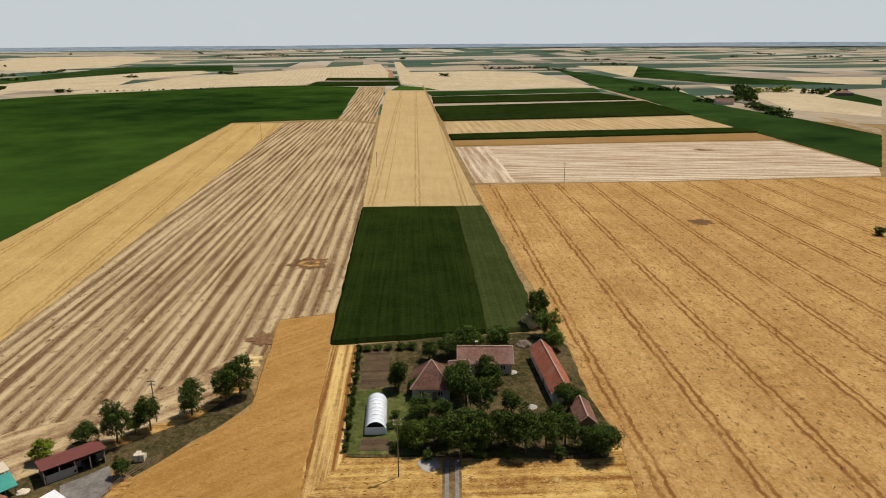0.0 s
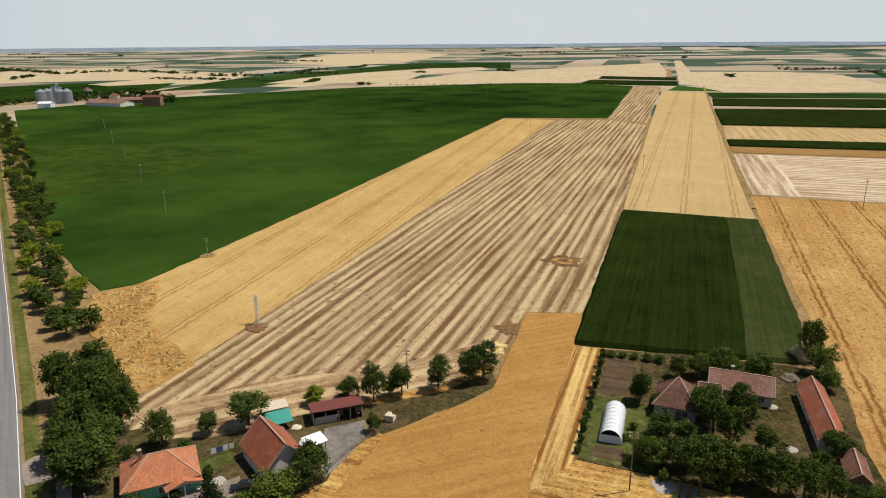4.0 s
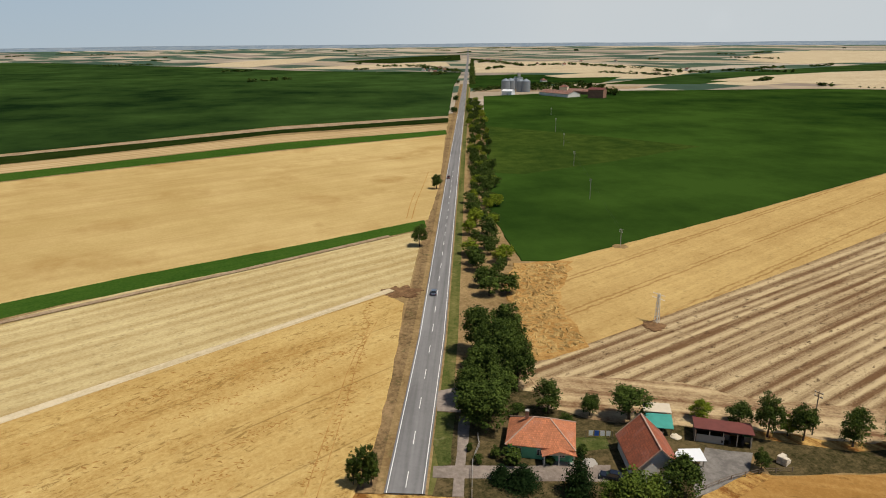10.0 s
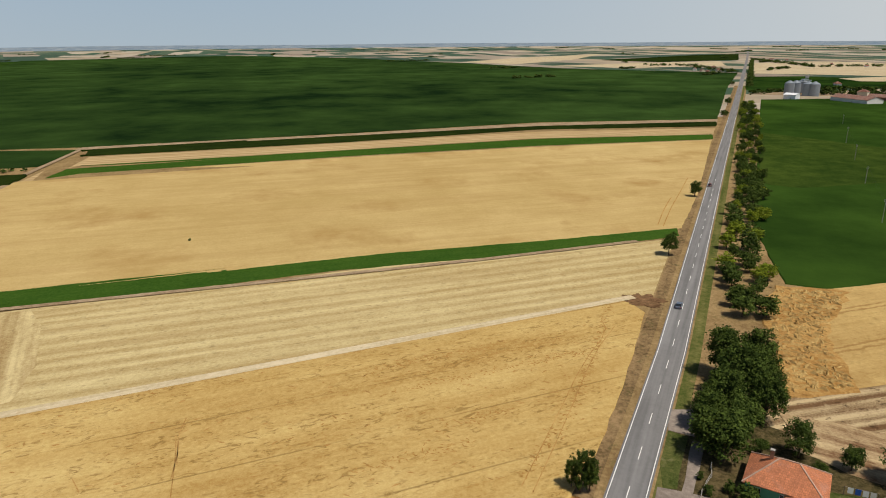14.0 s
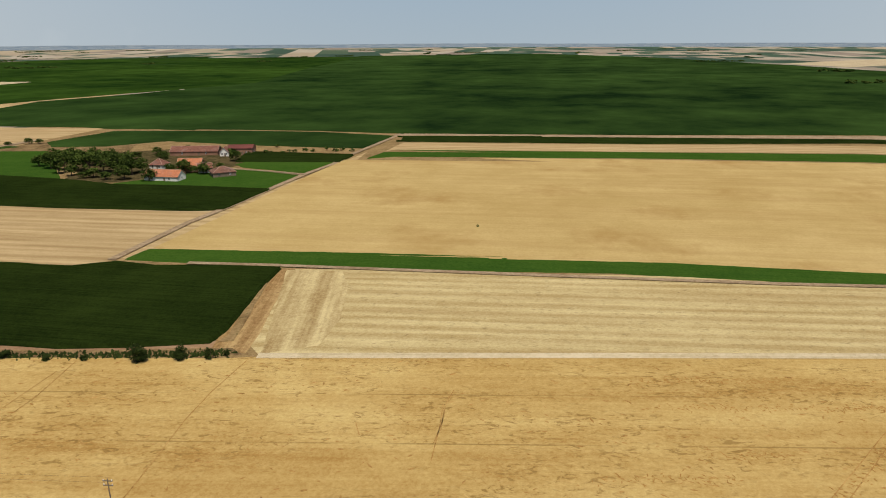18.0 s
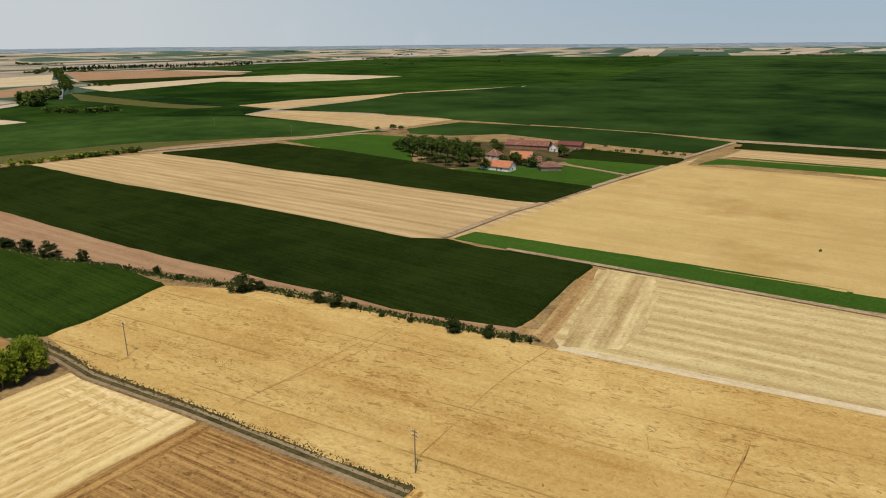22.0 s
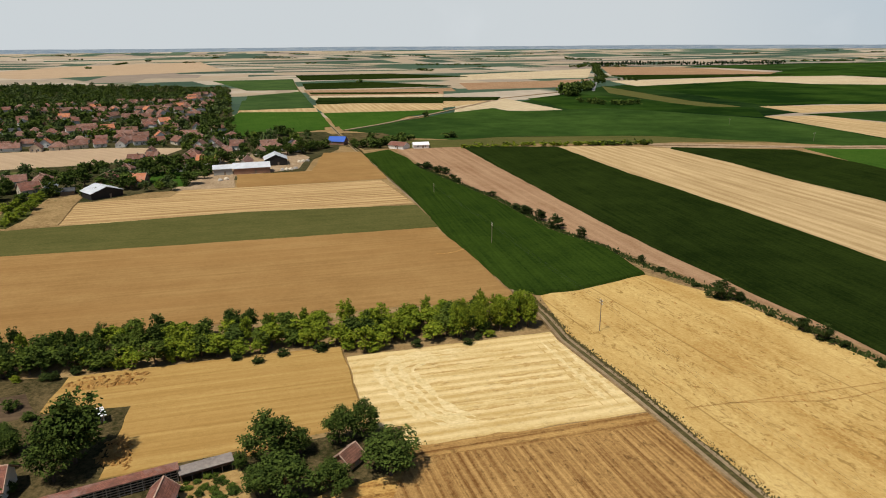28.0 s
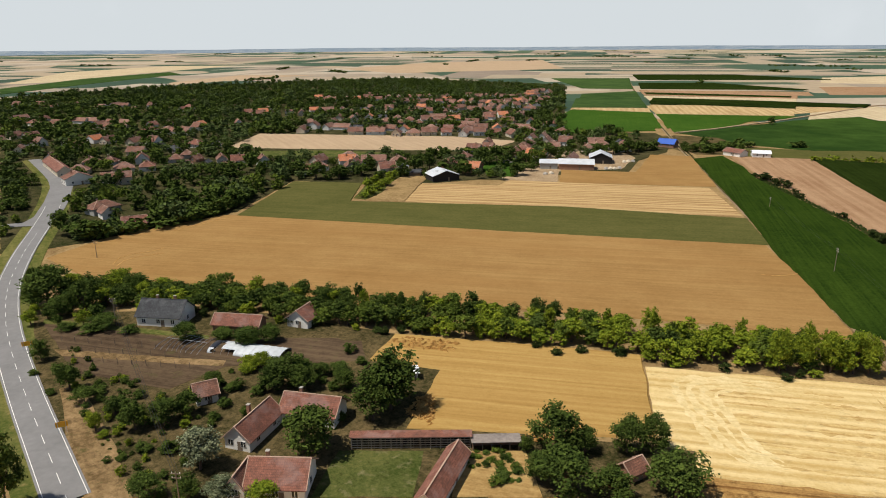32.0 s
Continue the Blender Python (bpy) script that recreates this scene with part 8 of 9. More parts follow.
def silos():
    spots = [(-967, 357.5), (-972, 367.4), (-951, 374.9), (-945, 380.8), (-998, 385.3)]
    for x, y in spots:
        silo(x, y, 6.2, 15.0, "grain silos beside the road")
    x, y = [(-984, 384.8)][0]
    tower = new("elevator_tower")
    tower.location = (x, y, 0)
    tagged(tower, "steel elevator tower over the silos", "tower")
    for k, (dx, dy) in enumerate(((-1.5, -1.5), (1.5, -1.5), (1.5, 1.5), (-1.5, 1.5))):
        one_box("leg", "zinc", tower, dx - 0.15, dx + 0.15, dy - 0.15, dy + 0.15, 0, 24)
    for z in (6, 12, 18, 23):
        one_box("platform", "zinc", tower, -1.9, 1.9, -1.9, 1.9, z, z + 0.25)
    one_box("head_house", "grey", tower, -1.8, 1.8, -1.8, 1.8, 21, 24.5)
    one_box("conveyor", "zinc", tower, -16, 14, -0.8, 0.8, 17.5, 18.7)


silos()
SILO_YARD = "buildings of the silo yard"
building("hall", (-900, 326.6), (-890, 337.8), 14, 5.5, 7.5, "gable", "white_sheet", "white_sheet", (0, 0), 0, label="white metal hall beside the silos", category="hall", group=SILO_YARD)
building("hall", (-881, 374.3), (-827, 391.6), 22, 4.5, 8.0, "gable", "white", "tile_pink", (0, 0), 0, label="long white hall with faded red roof", category="hall", group=SILO_YARD)
building("hall", (-882, 416), (-860, 438), 16, 4.5, 7.5, "gable", "brick", "tile_pink", (0, 0), 0, label="brick store with faded red roof", category="hall", group=SILO_YARD)
building("mill", (-814, 413), (-800, 428), 16, 11.0, 13.0, "gable", "brick", "rust", (0, 0), 0, label="tall brick mill beside the silo yard", category="mill", group=SILO_YARD)
building("office", (-932, 427), (-924, 436), 10, 7.0, 9.5, "hip", "cream", "tile", (2, 1), 1, label="cream office building in the silo yard", category="office", group=SILO_YARD)
land("dirt", [(-974, 307.7), (-961, 350.1), (-947, 394.0), (-945, 560), (-978, 600), (-1006, 533), (-1011, 421), (-1010, 327.3)], "pale ground of the silo yard", 0.3)
building("far_barn", (219.1, 1022), (237.6, 1026), 16, 4.0, 7.0, "hip", "wood", "tile_brown", (0, 0), 0, label="far barn with brown roof beside trees", category="barn")
building("far_house", (59.4, 855), (79.0, 859), 12, 4.0, 7.0, "gable", "cream", "tile_brown", (0, 0), 0, label="far farmhouse among dark trees")
for x, y in [(-1157, 499), (-2064, 1141), (-2103, 1038), (-1983, 833), (-1838, 854), (-1687, 408), (-1609, 417), (-1643, 450), (-1413, 966), (-1619, 408), (-1739, 464), (-2432, 830), (-2277, 822)]:
    copy_thing(PROTO[(int(x) + int(y)) % len(PROTO)], pose(x, y, 0.05, 0, 0, (int(x) * 7) % 180))

# ------------------------------------------------------------------ poles, wires, pylon


def pole(x, y, h, heading=0.0, mat="wood", arm=1.6):
    root = new("utility_pole")
    root.matrix_world = pose(x, y, 0, 0, 0, heading)
    bm = bmesh.new()
    bmesh.ops.create_cone(bm, cap_ends=True, segments=10, radius1=0.13, radius2=0.09, depth=h + 0.3, matrix=Matrix.Translation((0, 0, h / 2 - 0.15)))
    part("shaft", bm, M[mat], root)
    for z in ((h - 0.35, h - 1.15) if arm > 1.2 else (h - 0.35,)):
        cross = one_box("crossarm", mat, root, -arm / 2, arm / 2, -0.07, 0.07, z - 0.07, z + 0.07)
        for k in (-1, 1):
            bm = bmesh.new()
            bmesh.ops.create_cone(bm, cap_ends=True, segments=8, radius1=0.07, radius2=0.05, depth=0.24, matrix=Matrix.Translation((k * (arm / 2 - 0.12), 0, z + 0.19)))
            part("insulator", bm, M["white"], cross)
    return tagged(root, "weathered wooden power pole with short crossarms" if mat == "wood" else "pale concrete power pole with crossarms", "power pole", "power poles")


def poles(rows, mat="wood", heading=20.0):
    for x, y, h, _ in rows:
        pole(x, y, h, heading, mat)


SOYA_LINE = [(-215.0, 125.6, 7.0, 1.7), (-288.8, 150.6, 10.3, 2.2), (-370.8, 181.5, 9.3, 2.1), (-446, 209.6, 9.7, 2.0), (-519, 236.1, 11.6, 2.3), (-636, 283.9, 8.4, 2.3)]
TRACK_LINE = [(-51.5, -90.9, 9.0, 0.8), (-16.1, -170.6, 9.3, 0.9), (18.6, -247.0, 9.1, 1.1), (54.7, -333.2, 5.8, 1.4)]
poles(SOYA_LINE, "concrete")
poles(TRACK_LINE, "wood", -65)
poles([(-44.9, 348.2, 13.5, 1.8), (-39.1, 96.1, 11.6, 0.8), (-291.2, 458, 12.5, 2.2), (-524, 720, 22.1, 3.4), (88.1, 299.1, 10.8, 1.1), (-162.1, 378.4, 9.3, 1.4), (-92.6, 98.5, 9.7, 0.7)], "wood")
poles([(-165.1, -657, 6.4, 2.2), (-201.6, -554, 6.7, 1.9), (239.2, -118.6, 7.0, 1.2), (423, -311.0, 6.6, 1.2)], "wood")
land("dry", [(SOYA_LINE[0][0] + 3 * math.cos(i), SOYA_LINE[0][1] + 3 * math.sin(i)) for i in range(6)], "bare spot at a power pole", 0.33)


def wire(a, b, sag, thick=0.012):
    verts, faces, n = [], [], 14
    a, b = Vector(a), Vector(b)
    side = (b - a).cross(Vector((0, 0, 1))).normalized()
    for i in range(n + 1):
        s = i / n
        p = a.lerp(b, s) - Vector((0, 0, sag * 4 * s * (1 - s)))
        verts += [p + side * thick, p - side * thick, p + Vector((0, 0, thick * 1.7))]
    for i in range(n):
        for k in range(3):
            j = (k + 1) % 3
            faces.append((3 * i + k, 3 * i + j, 3 * i + 3 + j, 3 * i + 3 + k))
    return tagged(raw("power_line", verts, faces, M["tyre"]), "thin sagging overhead power line", "wire", "power lines")


for line in (SOYA_LINE, TRACK_LINE):
    for (x0, y0, h0, _), (x1, y1, h1, _) in zip(line, line[1:]):
        for off in (-0.65, 0.65):
            wire((x0 + off * 0.9, y0 + off * 0.4, h0 - 0.15), (x1 + off * 0.9, y1 + off * 0.4, h1 - 0.15), 1.2)


M["pale_steel"] = plain("pale_painted_steel", (0.66, 0.66, 0.64), 0.6, 0.1, var=0.15)


def lattice_pylon(x, y, h):
    root = new("lattice_pylon")
    root.matrix_world = pose(x, y, 0, 0, 0, 20)
    tagged(root, "pale steel lattice pylon at the stubble's edge", "pylon")

    def bar(p, q, r, name):
        p, q = Vector(p), Vector(q)
        d = q - p
        bm = bmesh.new()
        bmesh.ops.create_cone(bm, cap_ends=True, segments=5, radius1=r, radius2=r, depth=d.length, matrix=Matrix.Translation((p + q) / 2) @ d.to_track_quat("Z", "Y").to_matrix().to_4x4())
        part(name, bm, M["pale_steel"], root)

    corner = ((-1, -1), (1, -1), (1, 1), (-1, 1))
    wide = lambda z: 0.5 - 0.28 * z / h
    for cx, cy in corner:
        bar((cx * wide(0), cy * wide(0), -0.2), (cx * wide(h), cy * wide(h), h), 0.08, "leg")
    levels = [h * k / 6 for k in range(7)]
    for z0, z1 in zip(levels, levels[1:]):
        for k in range(4):
            (ax, ay), (bx, by) = corner[k], corner[(k + 1) % 4]
            bar((ax * wide(z0), ay * wide(z0), z0), (bx * wide(z1), by * wide(z1), z1), 0.045, "brace")
    for z in (h - 0.3, h - 1.5):
        bar((-2.0, 0, z), (2.0, 0, z), 0.07, "crossarm")


lattice_pylon(*[(-149.2, 99.8, 8.7, 1.6)][0][:3])

# bare rings and patches in the fields


def patch(mat, x, y, r, label, lift, squeeze=1.0):
    """A ragged spot of other ground."""
    ring = []
    for i in range(56):
        a = i * math.tau / 56
        u = Vector((math.cos(a), math.sin(a), x * 0.37 + y * 0.11))
        k = 0.85 + 0.40 * noise.noise(u * 1.3) + 0.30 * noise.noise(u * 3.4) + 0.22 * noise.noise(u * 8.0)
        ring.append((x + r * k * math.cos(a), y + squeeze * r * k * math.sin(a)))
    land(mat, ring, label, lift, 1.0, 0.15)


patch("soil_brown", *[(-147.0, 97.9)][0], 3.2, "dark bare patch round the pylon", 0.26)
patch("soil_brown", *[(-111.8, 199.9)][0], 7.5, "dark trodden ring in the striped stubble", 0.10)
patch("straw_ground", *[(-111.8, 199.9)][0], 4.2, "straw inside the trodden ring", 0.14)
patch("soil_brown", *[(-111.8, 199.9)][0], 2.4, "dark heap in the trodden ring", 0.18)
patch("soil_brown", *[(19.5, 295.7)][0], 5.0, "dark bare patch in golden stubble", 0.06)
patch("wheat_rough", *[(-6.4, 260.9)][0], 6.0, "brown patch in golden stubble", 0.07)
patch("soil_brown", *[(29.8, 501)][0], 8.0, "dark bare patch in white stubble", 0.08, 0.5)
patch("soil_brown", *[(-192.0, 38.3)][0], 6.0, "dark soil corner beside the road bank", 0.25)
patch("straw_bright", *[(-90.2, 128.0)][0], 4.0, "pale straw heap at the field's end", 0.12)
patch("soil_brown", *[(-93.3, 140.6)][0], 5.0, "dark bare soil at the field's end", 0.10)

# ------------------------------------------------------------------ farm things


M["film_old"] = plain("old_torn_film", (0.50, 0.53, 0.55), 0.5, var=0.25, scale=0.7, spec=0.3)


def tunnel(name, a, b, back, h, ribs, label, open_front=True):
    """A film greenhouse: arch from a to b on the ground, running back to the given place."""
    a, b, c = Vector(a), Vector(b), Vector(back)
    mid = (a + b) / 2
    axis = c - mid
    L, w = axis.length, (b - a).length / 2
    root = new(name)
    root.matrix_world = pose(mid.x, mid.y, 0.1, 0, 0, math.degrees(math.atan2(axis.y, axis.x)))
    tagged(root, label, "greenhouse")
    rng = random.Random(2)
    arc = [(-w * math.cos(math.pi * k / 14), h * math.sin(math.pi * k / 14) ** 0.8) for k in range(15)]
    n = ribs * 3
    verts, faces = [], []
    for i in range(n + 1):
        dip = 1.0 if i % 3 == 0 else 0.965 + rng.uniform(-0.008, 0.008)
        verts += [(L * i / n, y * dip, z * dip) for y, z in arc]
    for i in range(n):
        for k in range(14):
            torn = not open_front and i > n * 0.62 and noise.noise(Vector((i * 0.16, k * 0.19, 3.4))) > -0.02
            if not torn:
                faces.append((15 * i + k, 15 * i + k + 1, 15 * i + 16 + k, 15 * i + 15 + k))
    raw("film_cover", verts, faces, M["film" if open_front else "film_old"], root)
    raw("end_wall", [(L - 0.02, y, z) for y, z in arc], [tuple(range(15))], M["film"], root)
    if open_front:
        low = [(0.02, y, min(z, h * 0.62)) for y, z in arc]
        raw("front_wall", [(0.02, -w, 0)] + low[1:-1] + [(0.02, w, 0)], [tuple(range(15))], M["film"], root)
        # Dark sheet just inside the mouth, painted shade of the tunnel.
        raw("front_opening", [(0.6, y * 0.97, z * 0.97) for y, z in arc], [tuple(range(15))], M["dark"], root)
    for i in range(ribs + 1):
        x = L * i / ribs
        vs, fs = [], []
        for y, z in arc:
            vs += [(x - 0.03, y * 1.012, z * 1.012), (x + 0.03, y * 1.012, z * 1.012), (x, y * 1.03, z * 1.03)]
        for k in range(14):
            for j in range(3):
                m = (j + 1) % 3
                fs.append((3 * k + j, 3 * k + m, 3 * k + 3 + m, 3 * k + 3 + j))
        raw("rib", vs, fs, M["film" if open_front else "zinc"], root)
    return root


TUNNEL_A = [(-50.2, 106.3), (-46.1, 107.7), (-52.3, 117.8)]
tunnel("greenhouse_tunnel", *TUNNEL_A, 2.9, 8, "white film tunnel greenhouse in a vegetable plot")
RUIN = [(119.5, -99.2), (123.4, -105.0), (139.9, -95.2)]
tunnel("collapsed_greenhouse", *RUIN, 1.4, 10, "sagging white film greenhouse partly torn open", False)


def hoops():
    a, b, c = (Vector(p) for p in [(137.9, -91.0), (145.0, -97.6), (152.9, -90.4)])
    root = new("ruined_greenhouse")
    axis = c - (a + b) / 2
    mid = (a + b) / 2
    root.matrix_world = pose(mid.x, mid.y, 0.05, 0, 0, math.degrees(math.atan2(axis.y, axis.x)))
    tagged(root, "bare bent hoops of a ruined greenhouse", "greenhouse")
    w, L = (b - a).length / 2, axis.length
    for i in range(9):
        vs, fs = [], []
        for k in range(11):
            t = math.pi * k / 10
            y, z, x = -w * math.cos(t), 1.3 * math.sin(t), L * i / 8 + 0.3 * math.sin(t * 2 + i)
            vs += [(x - 0.05, y, z), (x + 0.05, y, z), (x, y, z + 0.08)]
        for k in range(10):
            for j in range(3):
                m = (j + 1) % 3
                fs.append((3 * k + j, 3 * k + m, 3 * k + 3 + m, 3 * k + 3 + j))
        raw("hoop", vs, fs, M["zinc"], root)
    one_box("rail", "zinc", root, 0, L, -0.05, 0.05, 1.27, 1.35)


hoops()


def open_shed(name, a, b, depth, h, posts, roof, wall, label, back=True, drop=0.5, post="wood"):
    """Posts along a front line, a lean roof, a back wall."""
    a, b = Vector(a), Vector(b)
    if a.angle_signed(b) < 0:
        a, b = b, a
    d = b - a
    n = Vector((-d.y, d.x)).normalized()
    if n.dot(a) < 0:
        n = -n
    L = d.length
    root = new(name)
    root.matrix_world = pose(a.x, a.y, 0.05, 0, 0, math.degrees(math.atan2(d.y, d.x)))
    tagged(root, label, "shed")
    for i in range(posts):
        x = L * i / (posts - 1)
        one_box("post", post, root, x - 0.08, x + 0.08, -0.08, 0.08, -0.1, h)
        one_box("rafter", "wood", root, x - 0.05, x + 0.05, -0.3, depth, h - 0.02, h + 0.1)
    if back:
        one_box("back_wall", wall, root, -0.05, L + 0.05, depth - 0.15, depth, -0.1, h - 0.05)
        one_box("side_wall", wall, root, -0.1, 0.02, 0.3, depth - 0.16, -0.1, h - 0.05)
    bm = bmesh.new()
    slab(bm, [(-0.4, -0.5, h + 0.1 + (0 if drop > 0 else -drop)), (L + 0.4, -0.5, h + 0.1 + (0 if drop > 0 else -drop)), (L + 0.4, depth + 0.3, h + 0.12 + max(drop, 0)), (-0.4, depth + 0.3, h + 0.12 + max(drop, 0))], 0.1)
    part("roof", bm, M[roof], root)
    return root


M["slat_wood"] = plain("grey_weathered_slats", (0.36, 0.31, 0.25), 0.9, var=0.3, scale=2.0)
shed_c = open_shed("tractor_shed", *[(-97.2, 75.7), (-92.1, 84.2)], 4.2, 2.6, 5, "rust", "wood", "open tractor shed with rust-red sheet roof", drop=-0.5, post="cream")
one_box("front_wall", "grey", shed_c, 0.2, 5.2, -0.1, 0.05, -0.1, 1.7)
# Crib walls coloured as the shade seen between the slats.
lattice = open_shed("lattice_shed", *[(80.1, -81.6), (61.8, -94.8)], 1.5, 2.7, 22, "tile", "dark", "long maize crib of wooden slats with red tile roof", drop=0.12)
for k in range(13):
    x = k * (Vector([(80.1, -81.6)][0]) - Vector([(61.8, -94.8)][0])).length / 12
    one_box("upright", "slat_wood", lattice, x - 0.07, x + 0.07, -0.2, -0.13, -0.05, 2.7)
for k in range(5):
    one_box("slat", "slat_wood", lattice, 0, (Vector([(80.1, -81.6)][0]) - Vector([(61.8, -94.8)][0])).length, -0.12, -0.08, 0.35 + 0.5 * k, 0.5 + 0.5 * k)
open_shed("pig_shed", *[(60.7, -94.2), (53.8, -99.4)], 1.9, 2.1, 6, "old_sheet", "brick", "low brick pig shed with stained sheet roof", drop=0.2)
open_shed("tarp_shed", *[(-101.9, 68.2), (-100.0, 72.3)], 3.0, 1.8, 4, "teal", "wood", "low shed under a teal sheeting roof", drop=0.9)
open_shed("lean_to", *[(-106.0, 70.2), (-104.1, 74.4)], 2.5, 2.6, 3, "cream", "wood", "narrow lean-to with a cream sheet roof", drop=0.2)
open_shed("canopy", *[(-90.2, 68.8), (-89.4, 72.0)], 2.6, 1.7, 3, "white_sheet", "wood", "pale sheet canopy beside the gravel yard", False, 0.3)


def porch(a, b, depth, label):
    """An open porch: posts, a floor, a small gabled tile roof whose ridge runs back to the house."""
    a, b = Vector(a), Vector(b)
    if a.angle_signed(b) < 0:
        a, b = b, a
    d = b - a
    root = new("porch")
    root.matrix_world = pose(a.x, a.y, 0.1, 0, 0, math.degrees(math.atan2(d.y, d.x)))
    tagged(root, label, "porch")
    L = d.length
    one_box("floor_slab", "concrete", root, 0, L, 0, depth, -0.1, 0.12)
    for x in (0.15, L / 2, L - 0.15):
        one_box("post", "white", root, x - 0.1, x + 0.1, 0.1, 0.3, 0.12, 2.35)
    for q in ([(-0.3, -0.3, 2.3), (-0.3, depth, 2.3), (L / 2, depth, 3.3), (L / 2, -0.3, 3.3)], [(L + 0.3, depth, 2.3), (L + 0.3, -0.3, 2.3), (L / 2, -0.3, 3.3), (L / 2, depth, 3.3)]):
        bm = bmesh.new()
        slab(bm, q, 0.14)
        part("roof_slope", bm, M["tile_orange"], root)
    raw("gable", [(0.0, 0.0, 2.3), (L, 0.0, 2.3), (L / 2, 0.0, 3.15)], [(0, 1, 2)], M["cream"], root)


porch(*[(-97.5, 44.6), (-95.9, 50.0)], 3.8, "open porch with small orange tile roof")


def car(x, y, heading, paint, label):
    root = new("car")
    root.matrix_world = pose(x, y, 0.345, 0, 0, heading)
    tagged(root, label, "car", "cars")
    bm = bmesh.new()
    box(bm, -2.1, 2.1, -0.87, 0.87, 0.28, 0.82)
    bmesh.ops.bevel(bm, geom=bm.edges[:], offset=0.14, segments=2, affect="EDGES")
    part("body", bm, M[paint], root)
    bm = bmesh.new()
    low = [bm.verts.new(p) for p in ((-1.75, -0.78, 0.8), (1.0, -0.78, 0.8), (1.0, 0.78, 0.8), (-1.75, 0.78, 0.8))]
    top = [bm.verts.new(p) for p in ((-1.25, -0.62, 1.4), (0.3, -0.62, 1.4), (0.3, 0.62, 1.4), (-1.25, 0.62, 1.4))]
    for i in range(4):
        j = (i + 1) % 4
        bm.faces.new((low[i], low[j], top[j], top[i]))
    part("cabin_glass", bm, M["glass"], root)
    one_box("roof_panel", paint, root, -1.3, 0.35, -0.64, 0.64, 1.39, 1.45)
    for px in (-1.3, 1.3):
        for py in (-0.8, 0.8):
            bm = bmesh.new()
            bmesh.ops.create_cone(bm, cap_ends=True, segments=14, radius1=0.32, radius2=0.32, depth=0.22, matrix=Matrix.Translation((px, py, 0.32)) @ pose(0, 0, 0, 90))
            wheel = part("wheel", bm, M["tyre"], root)
            bm = bmesh.new()
            bmesh.ops.create_cone(bm, cap_ends=True, segments=10, radius1=0.19, radius2=0.19, depth=0.24, matrix=Matrix.Translation((px, py, 0.32)) @ pose(0, 0, 0, 90))
            part("rim", bm, M["zinc"], wheel)
    for py in (-0.62, 0.62):
        one_box("headlight", "plaster_white", root, 2.04, 2.12, py - 0.16, py + 0.16, 0.56, 0.68)
        one_box("tail_light", "redpaint", root, -2.12, -2.04, py - 0.14, py + 0.14, 0.58, 0.7)
    return root


ROAD_TURN = math.degrees(math.atan2(MAIN[1][1] - MAIN[0][1], MAIN[1][0] - MAIN[0][0]))
car(*[(-187.0, 47.3)][0], ROAD_TURN, "silver", "blue-grey hatchback on the main road")
car(*[(-358.0, 99.8)][0], ROAD_TURN + 180, "rust", "dark red car far along the main road")
parked = car(*[(-90.9, 54.7)][0], ROAD_TURN + 75, "carpaint", "dark blue car parked beside the barn")
parked.location.z = 0.16


M["greenpaint"] = plain("dark_green_paint", (0.03, 0.12, 0.04), 0.4, var=0.1, spec=0.5)


def tractor(x, y, heading, paint="redpaint", words="red"):
    root = new("tractor")
    root.matrix_world = pose(x, y, 0.1, 0, 0, heading)
    tagged(root, "small %s tractor parked under the shed roof" % words, "tractor")
    bm = bmesh.new()
    box(bm, 0.1, 1.7, -0.35, 0.35, 0.6, 1.25)
    bmesh.ops.bevel(bm, geom=bm.edges[:], offset=0.08, segments=2, affect="EDGES")
    part("bonnet", bm, M[paint], root)
    one_box("cab", "glass", root, -0.9, 0.1, -0.55, 0.55, 0.9, 2.1)
    one_box("cab_roof", paint, root, -1.0, 0.2, -0.65, 0.65, 2.1, 2.22)
    for px, r in ((-0.6, 0.7), (1.3, 0.4)):
        for py in (-0.7, 0.7):
            bm = bmesh.new()
            bmesh.ops.create_cone(bm, cap_ends=True, segments=16, radius1=r, radius2=r, depth=0.35, matrix=Matrix.Translation((px, py, r)) @ pose(0, 0, 0, 90))
            part("wheel", bm, M["tyre"], root)


tractor(-93.6, 84.2, 150, "greenpaint", "green")
tractor(-95.4, 81.0, 152, "rust", "dull red")


def heap(name, x, y, r, h, mat, label, category="heap"):
    rng = random.Random(int(x * 11))
    bm = bmesh.new()
    bmesh.ops.create_icosphere(bm, subdivisions=3, radius=1.0)
    for v in bm.verts:
        k = 1.0 + 0.35 * noise.noise(v.co * 1.7 + Vector((x, y, 0))) + rng.uniform(-0.05, 0.05)
        v.co = Vector((v.co.x * r * k, v.co.y * r * k, max(-0.05, v.co.z) * h * k))
    ob = part(name, bm, M[mat])
    ob.location = (x, y, 0.1)
    return tagged(ob, label, category)


heap("tarpaulin_bundle", *[(-99.4, 73.0)][0], 1.1, 0.4, "cream", "crumpled white tarpaulin beside the lean-to")
heap("sheet_pile", *[(-93.8, 70.6)][0], 1.2, 0.3, "plaster_white", "heap of white sheeting in the yard")
heap("rubble_mound", *[(-96.2, 53.2)][0], 1.3, 0.5, "concrete", "small heap of pale rubble in the yard")
heap("sand_mound", *[(-35.1, 101.2)][0], 2.0, 0.22, "concrete", "pale sand heap at the farm gate")
heap("stone_mound", *[(-27.9, 140.6)][0], 1.1, 0.35, "concrete", "heap of pale building stones in the yard")
heap("stone_mound", *[(-20.8, 126.3)][0], 1.1, 0.35, "concrete", "heap of broken white stones beside the stable")
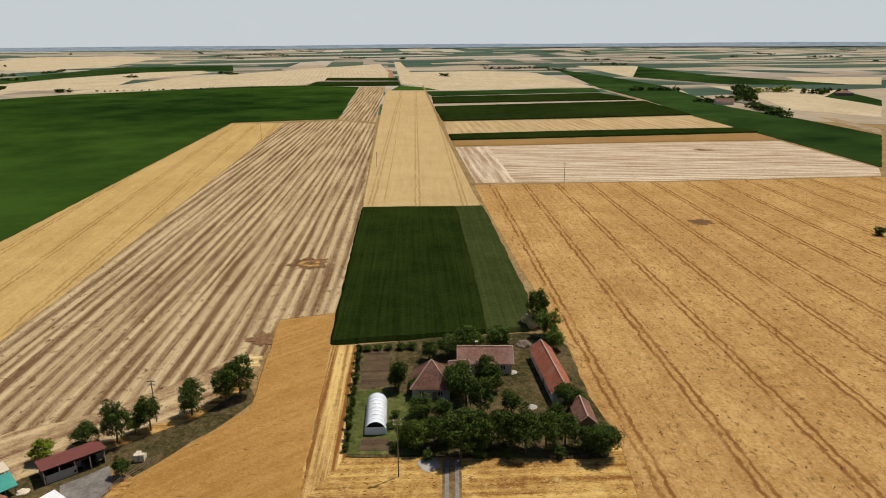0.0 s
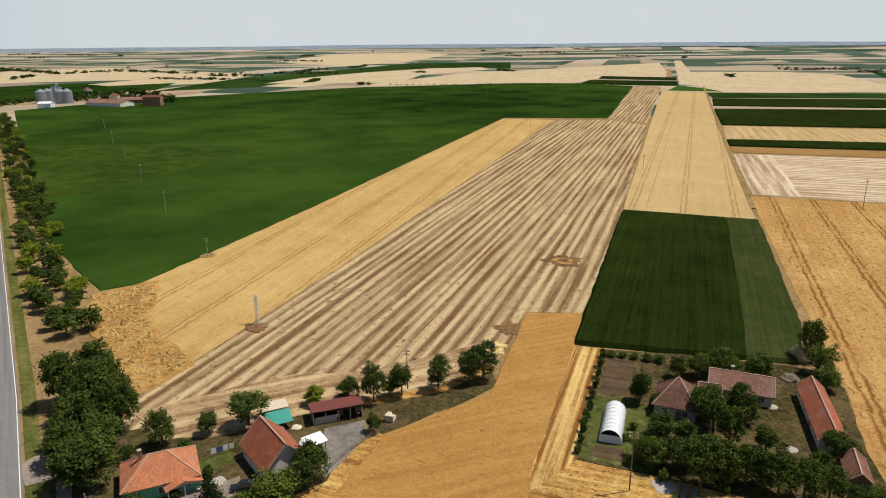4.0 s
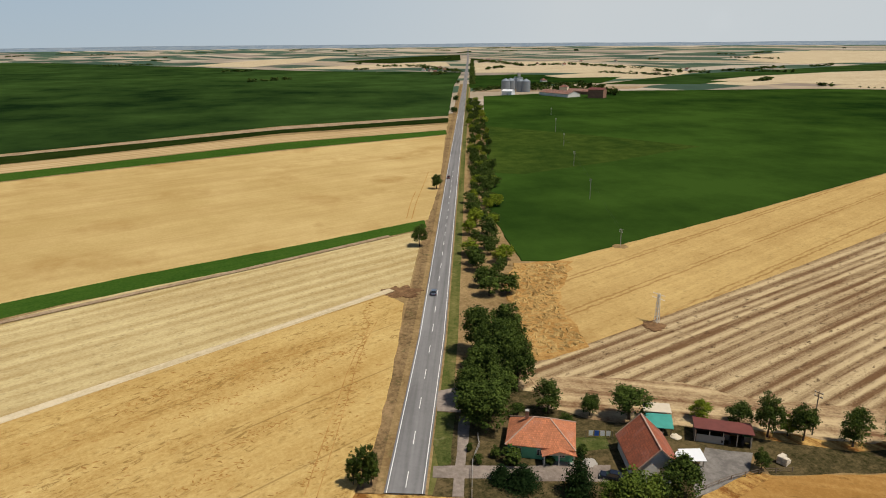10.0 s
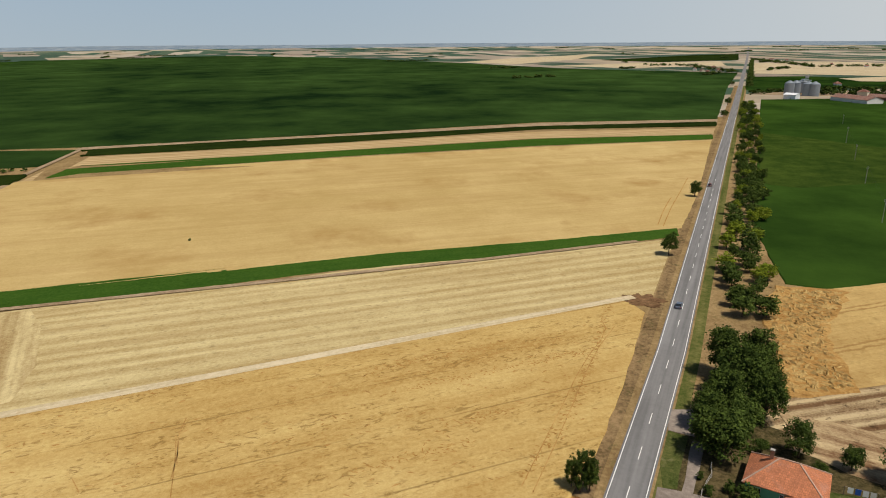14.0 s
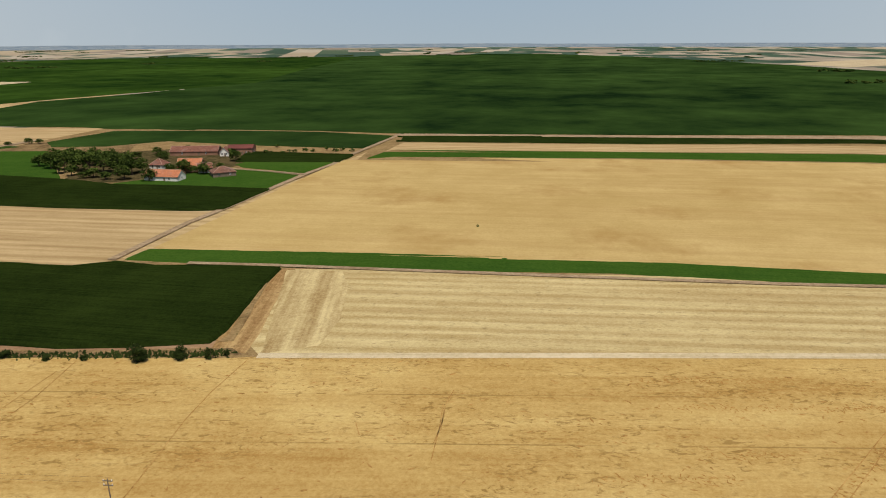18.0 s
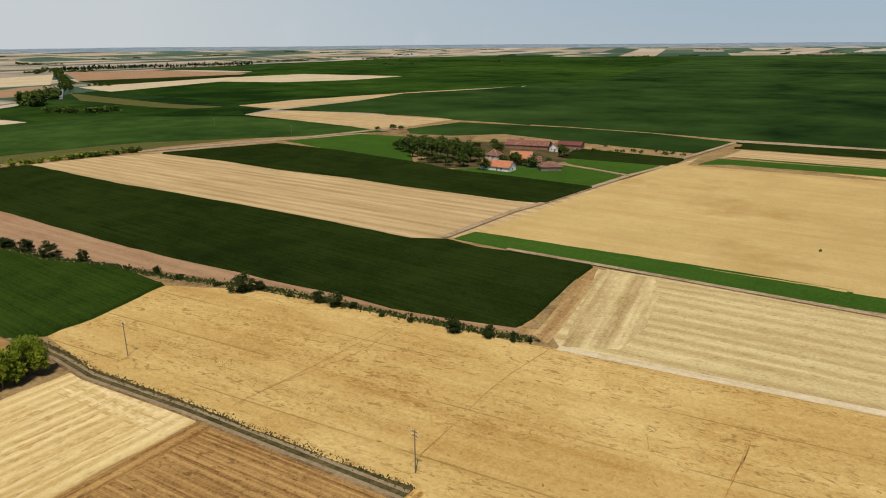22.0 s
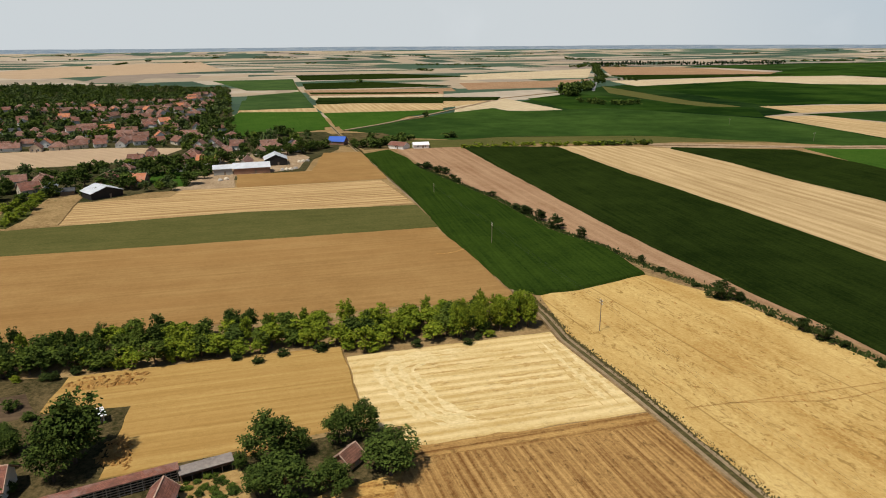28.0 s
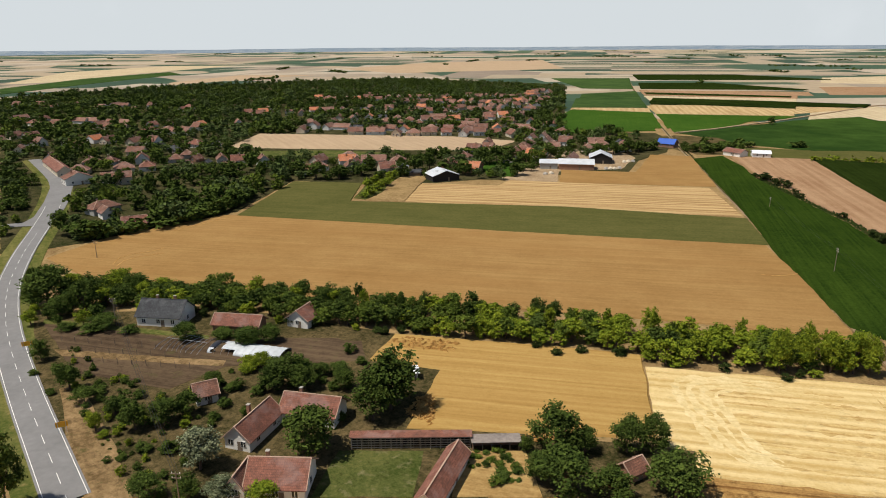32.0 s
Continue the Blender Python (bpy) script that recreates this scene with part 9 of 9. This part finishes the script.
heap("straw_stack", *[(-29.2, 169.3)][0], 3.0, 2.6, "straw_bright", "brown straw stack behind the farmstead", "straw stack")
heap("log_pile", *[(-28.3, 155.8)][0], 2.0, 1.2, "wood", "pile of cut logs behind the stable")


def crates(x, y, turn):
    root = new("crate_stack")
    root.matrix_world = pose(x, y, 0.14, 0, 0, turn)
    tagged(root, "stack of pale wooden crates beside the gravel yard", "crates")
    for k, (i, j, z) in enumerate(((0, 0, 0), (1, 0, 0), (0, 1, 0), (1, 1, 0), (0, 0, 1), (1, 0, 1), (0.2, 0.8, 1))):
        bm = bmesh.new()
        box(bm, i * 0.95, i * 0.95 + 0.9, j * 0.95, j * 0.95 + 0.9, z * 0.75, z * 0.75 + 0.7)
        bmesh.ops.bevel(bm, geom=bm.edges[:], offset=0.04, segments=1, affect="EDGES")
        part("crate", bm, M["cream"], root)


crates(*[(-87.1, 85.6)][0], 25)



def laundry(x, y):
    root = new("clothes_line")
    root.matrix_world = pose(x, y, 0.1, 0, 0, 70)
    tagged(root, "clothes line with white and blue laundry", "clothes line")
    for k in (0.0, 5.0):
        one_box("post", "wood", root, k - 0.05, k + 0.05, -0.05, 0.05, 0, 1.9)
    one_box("line", "zinc", root, 0, 5, -0.01, 0.01, 1.82, 1.85)
    for i, mat in enumerate(("plaster_white", "blue", "plaster_white", "white")):
        one_box("sheet", mat, root, 0.5 + i * 1.1, 1.35 + i * 1.1, -0.02, 0.02, 0.7, 1.82)


laundry(*[(-103.7, 56.1)][0])


def road_sign(x, y, heading, w):
    root = new("town_sign")
    root.matrix_world = pose(x, y, 0.1, 0, 0, heading)
    tagged(root, "yellow town sign board on two posts", "sign")
    for k in (-w / 3, w / 3):
        one_box("post", "zinc", root, k - 0.04, k + 0.04, -0.04, 0.04, 0, 2.6)
    one_box("board", "yellow", root, -w / 2, w / 2, -0.08, -0.05, 1.4, 2.6)
    for z in (1.75, 2.15):
        one_box("writing_bar", "tyre", root, -w * 0.32, w * 0.32, -0.095, -0.085, z, z + 0.16)


road_sign(*[(177.4, -67.0)][0], 60, 2.4)
road_sign(*[(131.2, -52.8)][0], 60, 2.2)


def fence(pts, h, mat, label, step=3.0):
    root = new("fence")
    x0, y0 = pts[0]
    root.location = (x0, y0, 0.1)
    tagged(root, label, "fence")
    spots = along(pts, step)
    for p, a in spots:
        one_box("post", mat, root, p.x - x0 - 0.06, p.x - x0 + 0.06, p.y - y0 - 0.06, p.y - y0 + 0.06, -0.1, h)
    for (p, a), (q, _) in zip(spots, spots[1:]):
        for z in (h * 0.45, h * 0.9):
            d = q - p
            bm = bmesh.new()
            bmesh.ops.create_cube(bm, size=1.0, matrix=Matrix.Translation(((p.x + q.x) / 2 - x0, (p.y + q.y) / 2 - y0, z)) @ pose(0, 0, 0, 0, 0, math.degrees(math.atan2(d.y, d.x))) @ Matrix.Diagonal((d.length, 0.05, 0.1, 1)))
            part("rail", bm, M[mat], root)


fence([(-92.7, 29.6), (-101.8, 32.6), (-106.8, 35.6), (-111.7, 36.5)], 1.3, "concrete", "low pale garden fence beside the drive")
fence([(-83.2, 65.7), (-84.9, 73.9), (-85.3, 80.1), (-83.4, 89.1)], 1.0, "wood", "weathered rail fence beside the wheat")

# overhead cable over the smallholdings
CABLE = ((174.0, -88.5), (90.0, -51.5))
for off in (-0.5, 0.0, 0.5):
    wire((CABLE[0][0] + off, CABLE[0][1] + off * 0.5, 8.2), (CABLE[1][0] + off, CABLE[1][1] + off * 0.5, 8.2), 0.9, 0.03)
pole(*CABLE[0], 8.4, 30, "wood")
pole(*CABLE[1], 8.4, 30, "wood")

# bales and stacked things between the sheds
for k, (x, y) in enumerate([(157.0, -389.7), (154.8, -391.2), (152.5, -392.6), (151.0, -396.0), (156.7, -419), (155.3, -422), (152.9, -424), (198.2, -356.0), (199.0, -362.3), (179.9, -354.8), (177.9, -358.2)]):
    heap("wrapped_bale", x, y, 1.4, 1.4, "cream" if k % 3 else "concrete", "pale wrapped bale lying near the sheds", "bale")


def plot_posts():
    """Vine stakes in rows over the dug plot."""
    a, b = (Vector(p) for p in [(175.8, -74.7), (148.9, -88.2)])
    c = Vector([(157.9, -69.8)][0])
    for r in range(3):
        root = new("vine_row")
        o = a + (c - a) * (r / 2.5)
        root.location = (o.x, o.y, 0.15)
        tagged(root, "row of thin wooden vine stakes in dry soil", "vine stakes", "vine rows")
        for k in range(9):
            p = (b - a) * (k / 8)
            one_box("stake", "wood", root, p.x - 0.05, p.x + 0.05, p.y - 0.05, p.y + 0.05, -0.1, 1.7)


plot_posts()

wood_line("orchard_row", [(-329.4, -341.3), (-357.1, -319.1), (-377.6, -289.7)], 6, 3, 4, "row of small trees beside the far farmstead", "leaf", 3, 30)
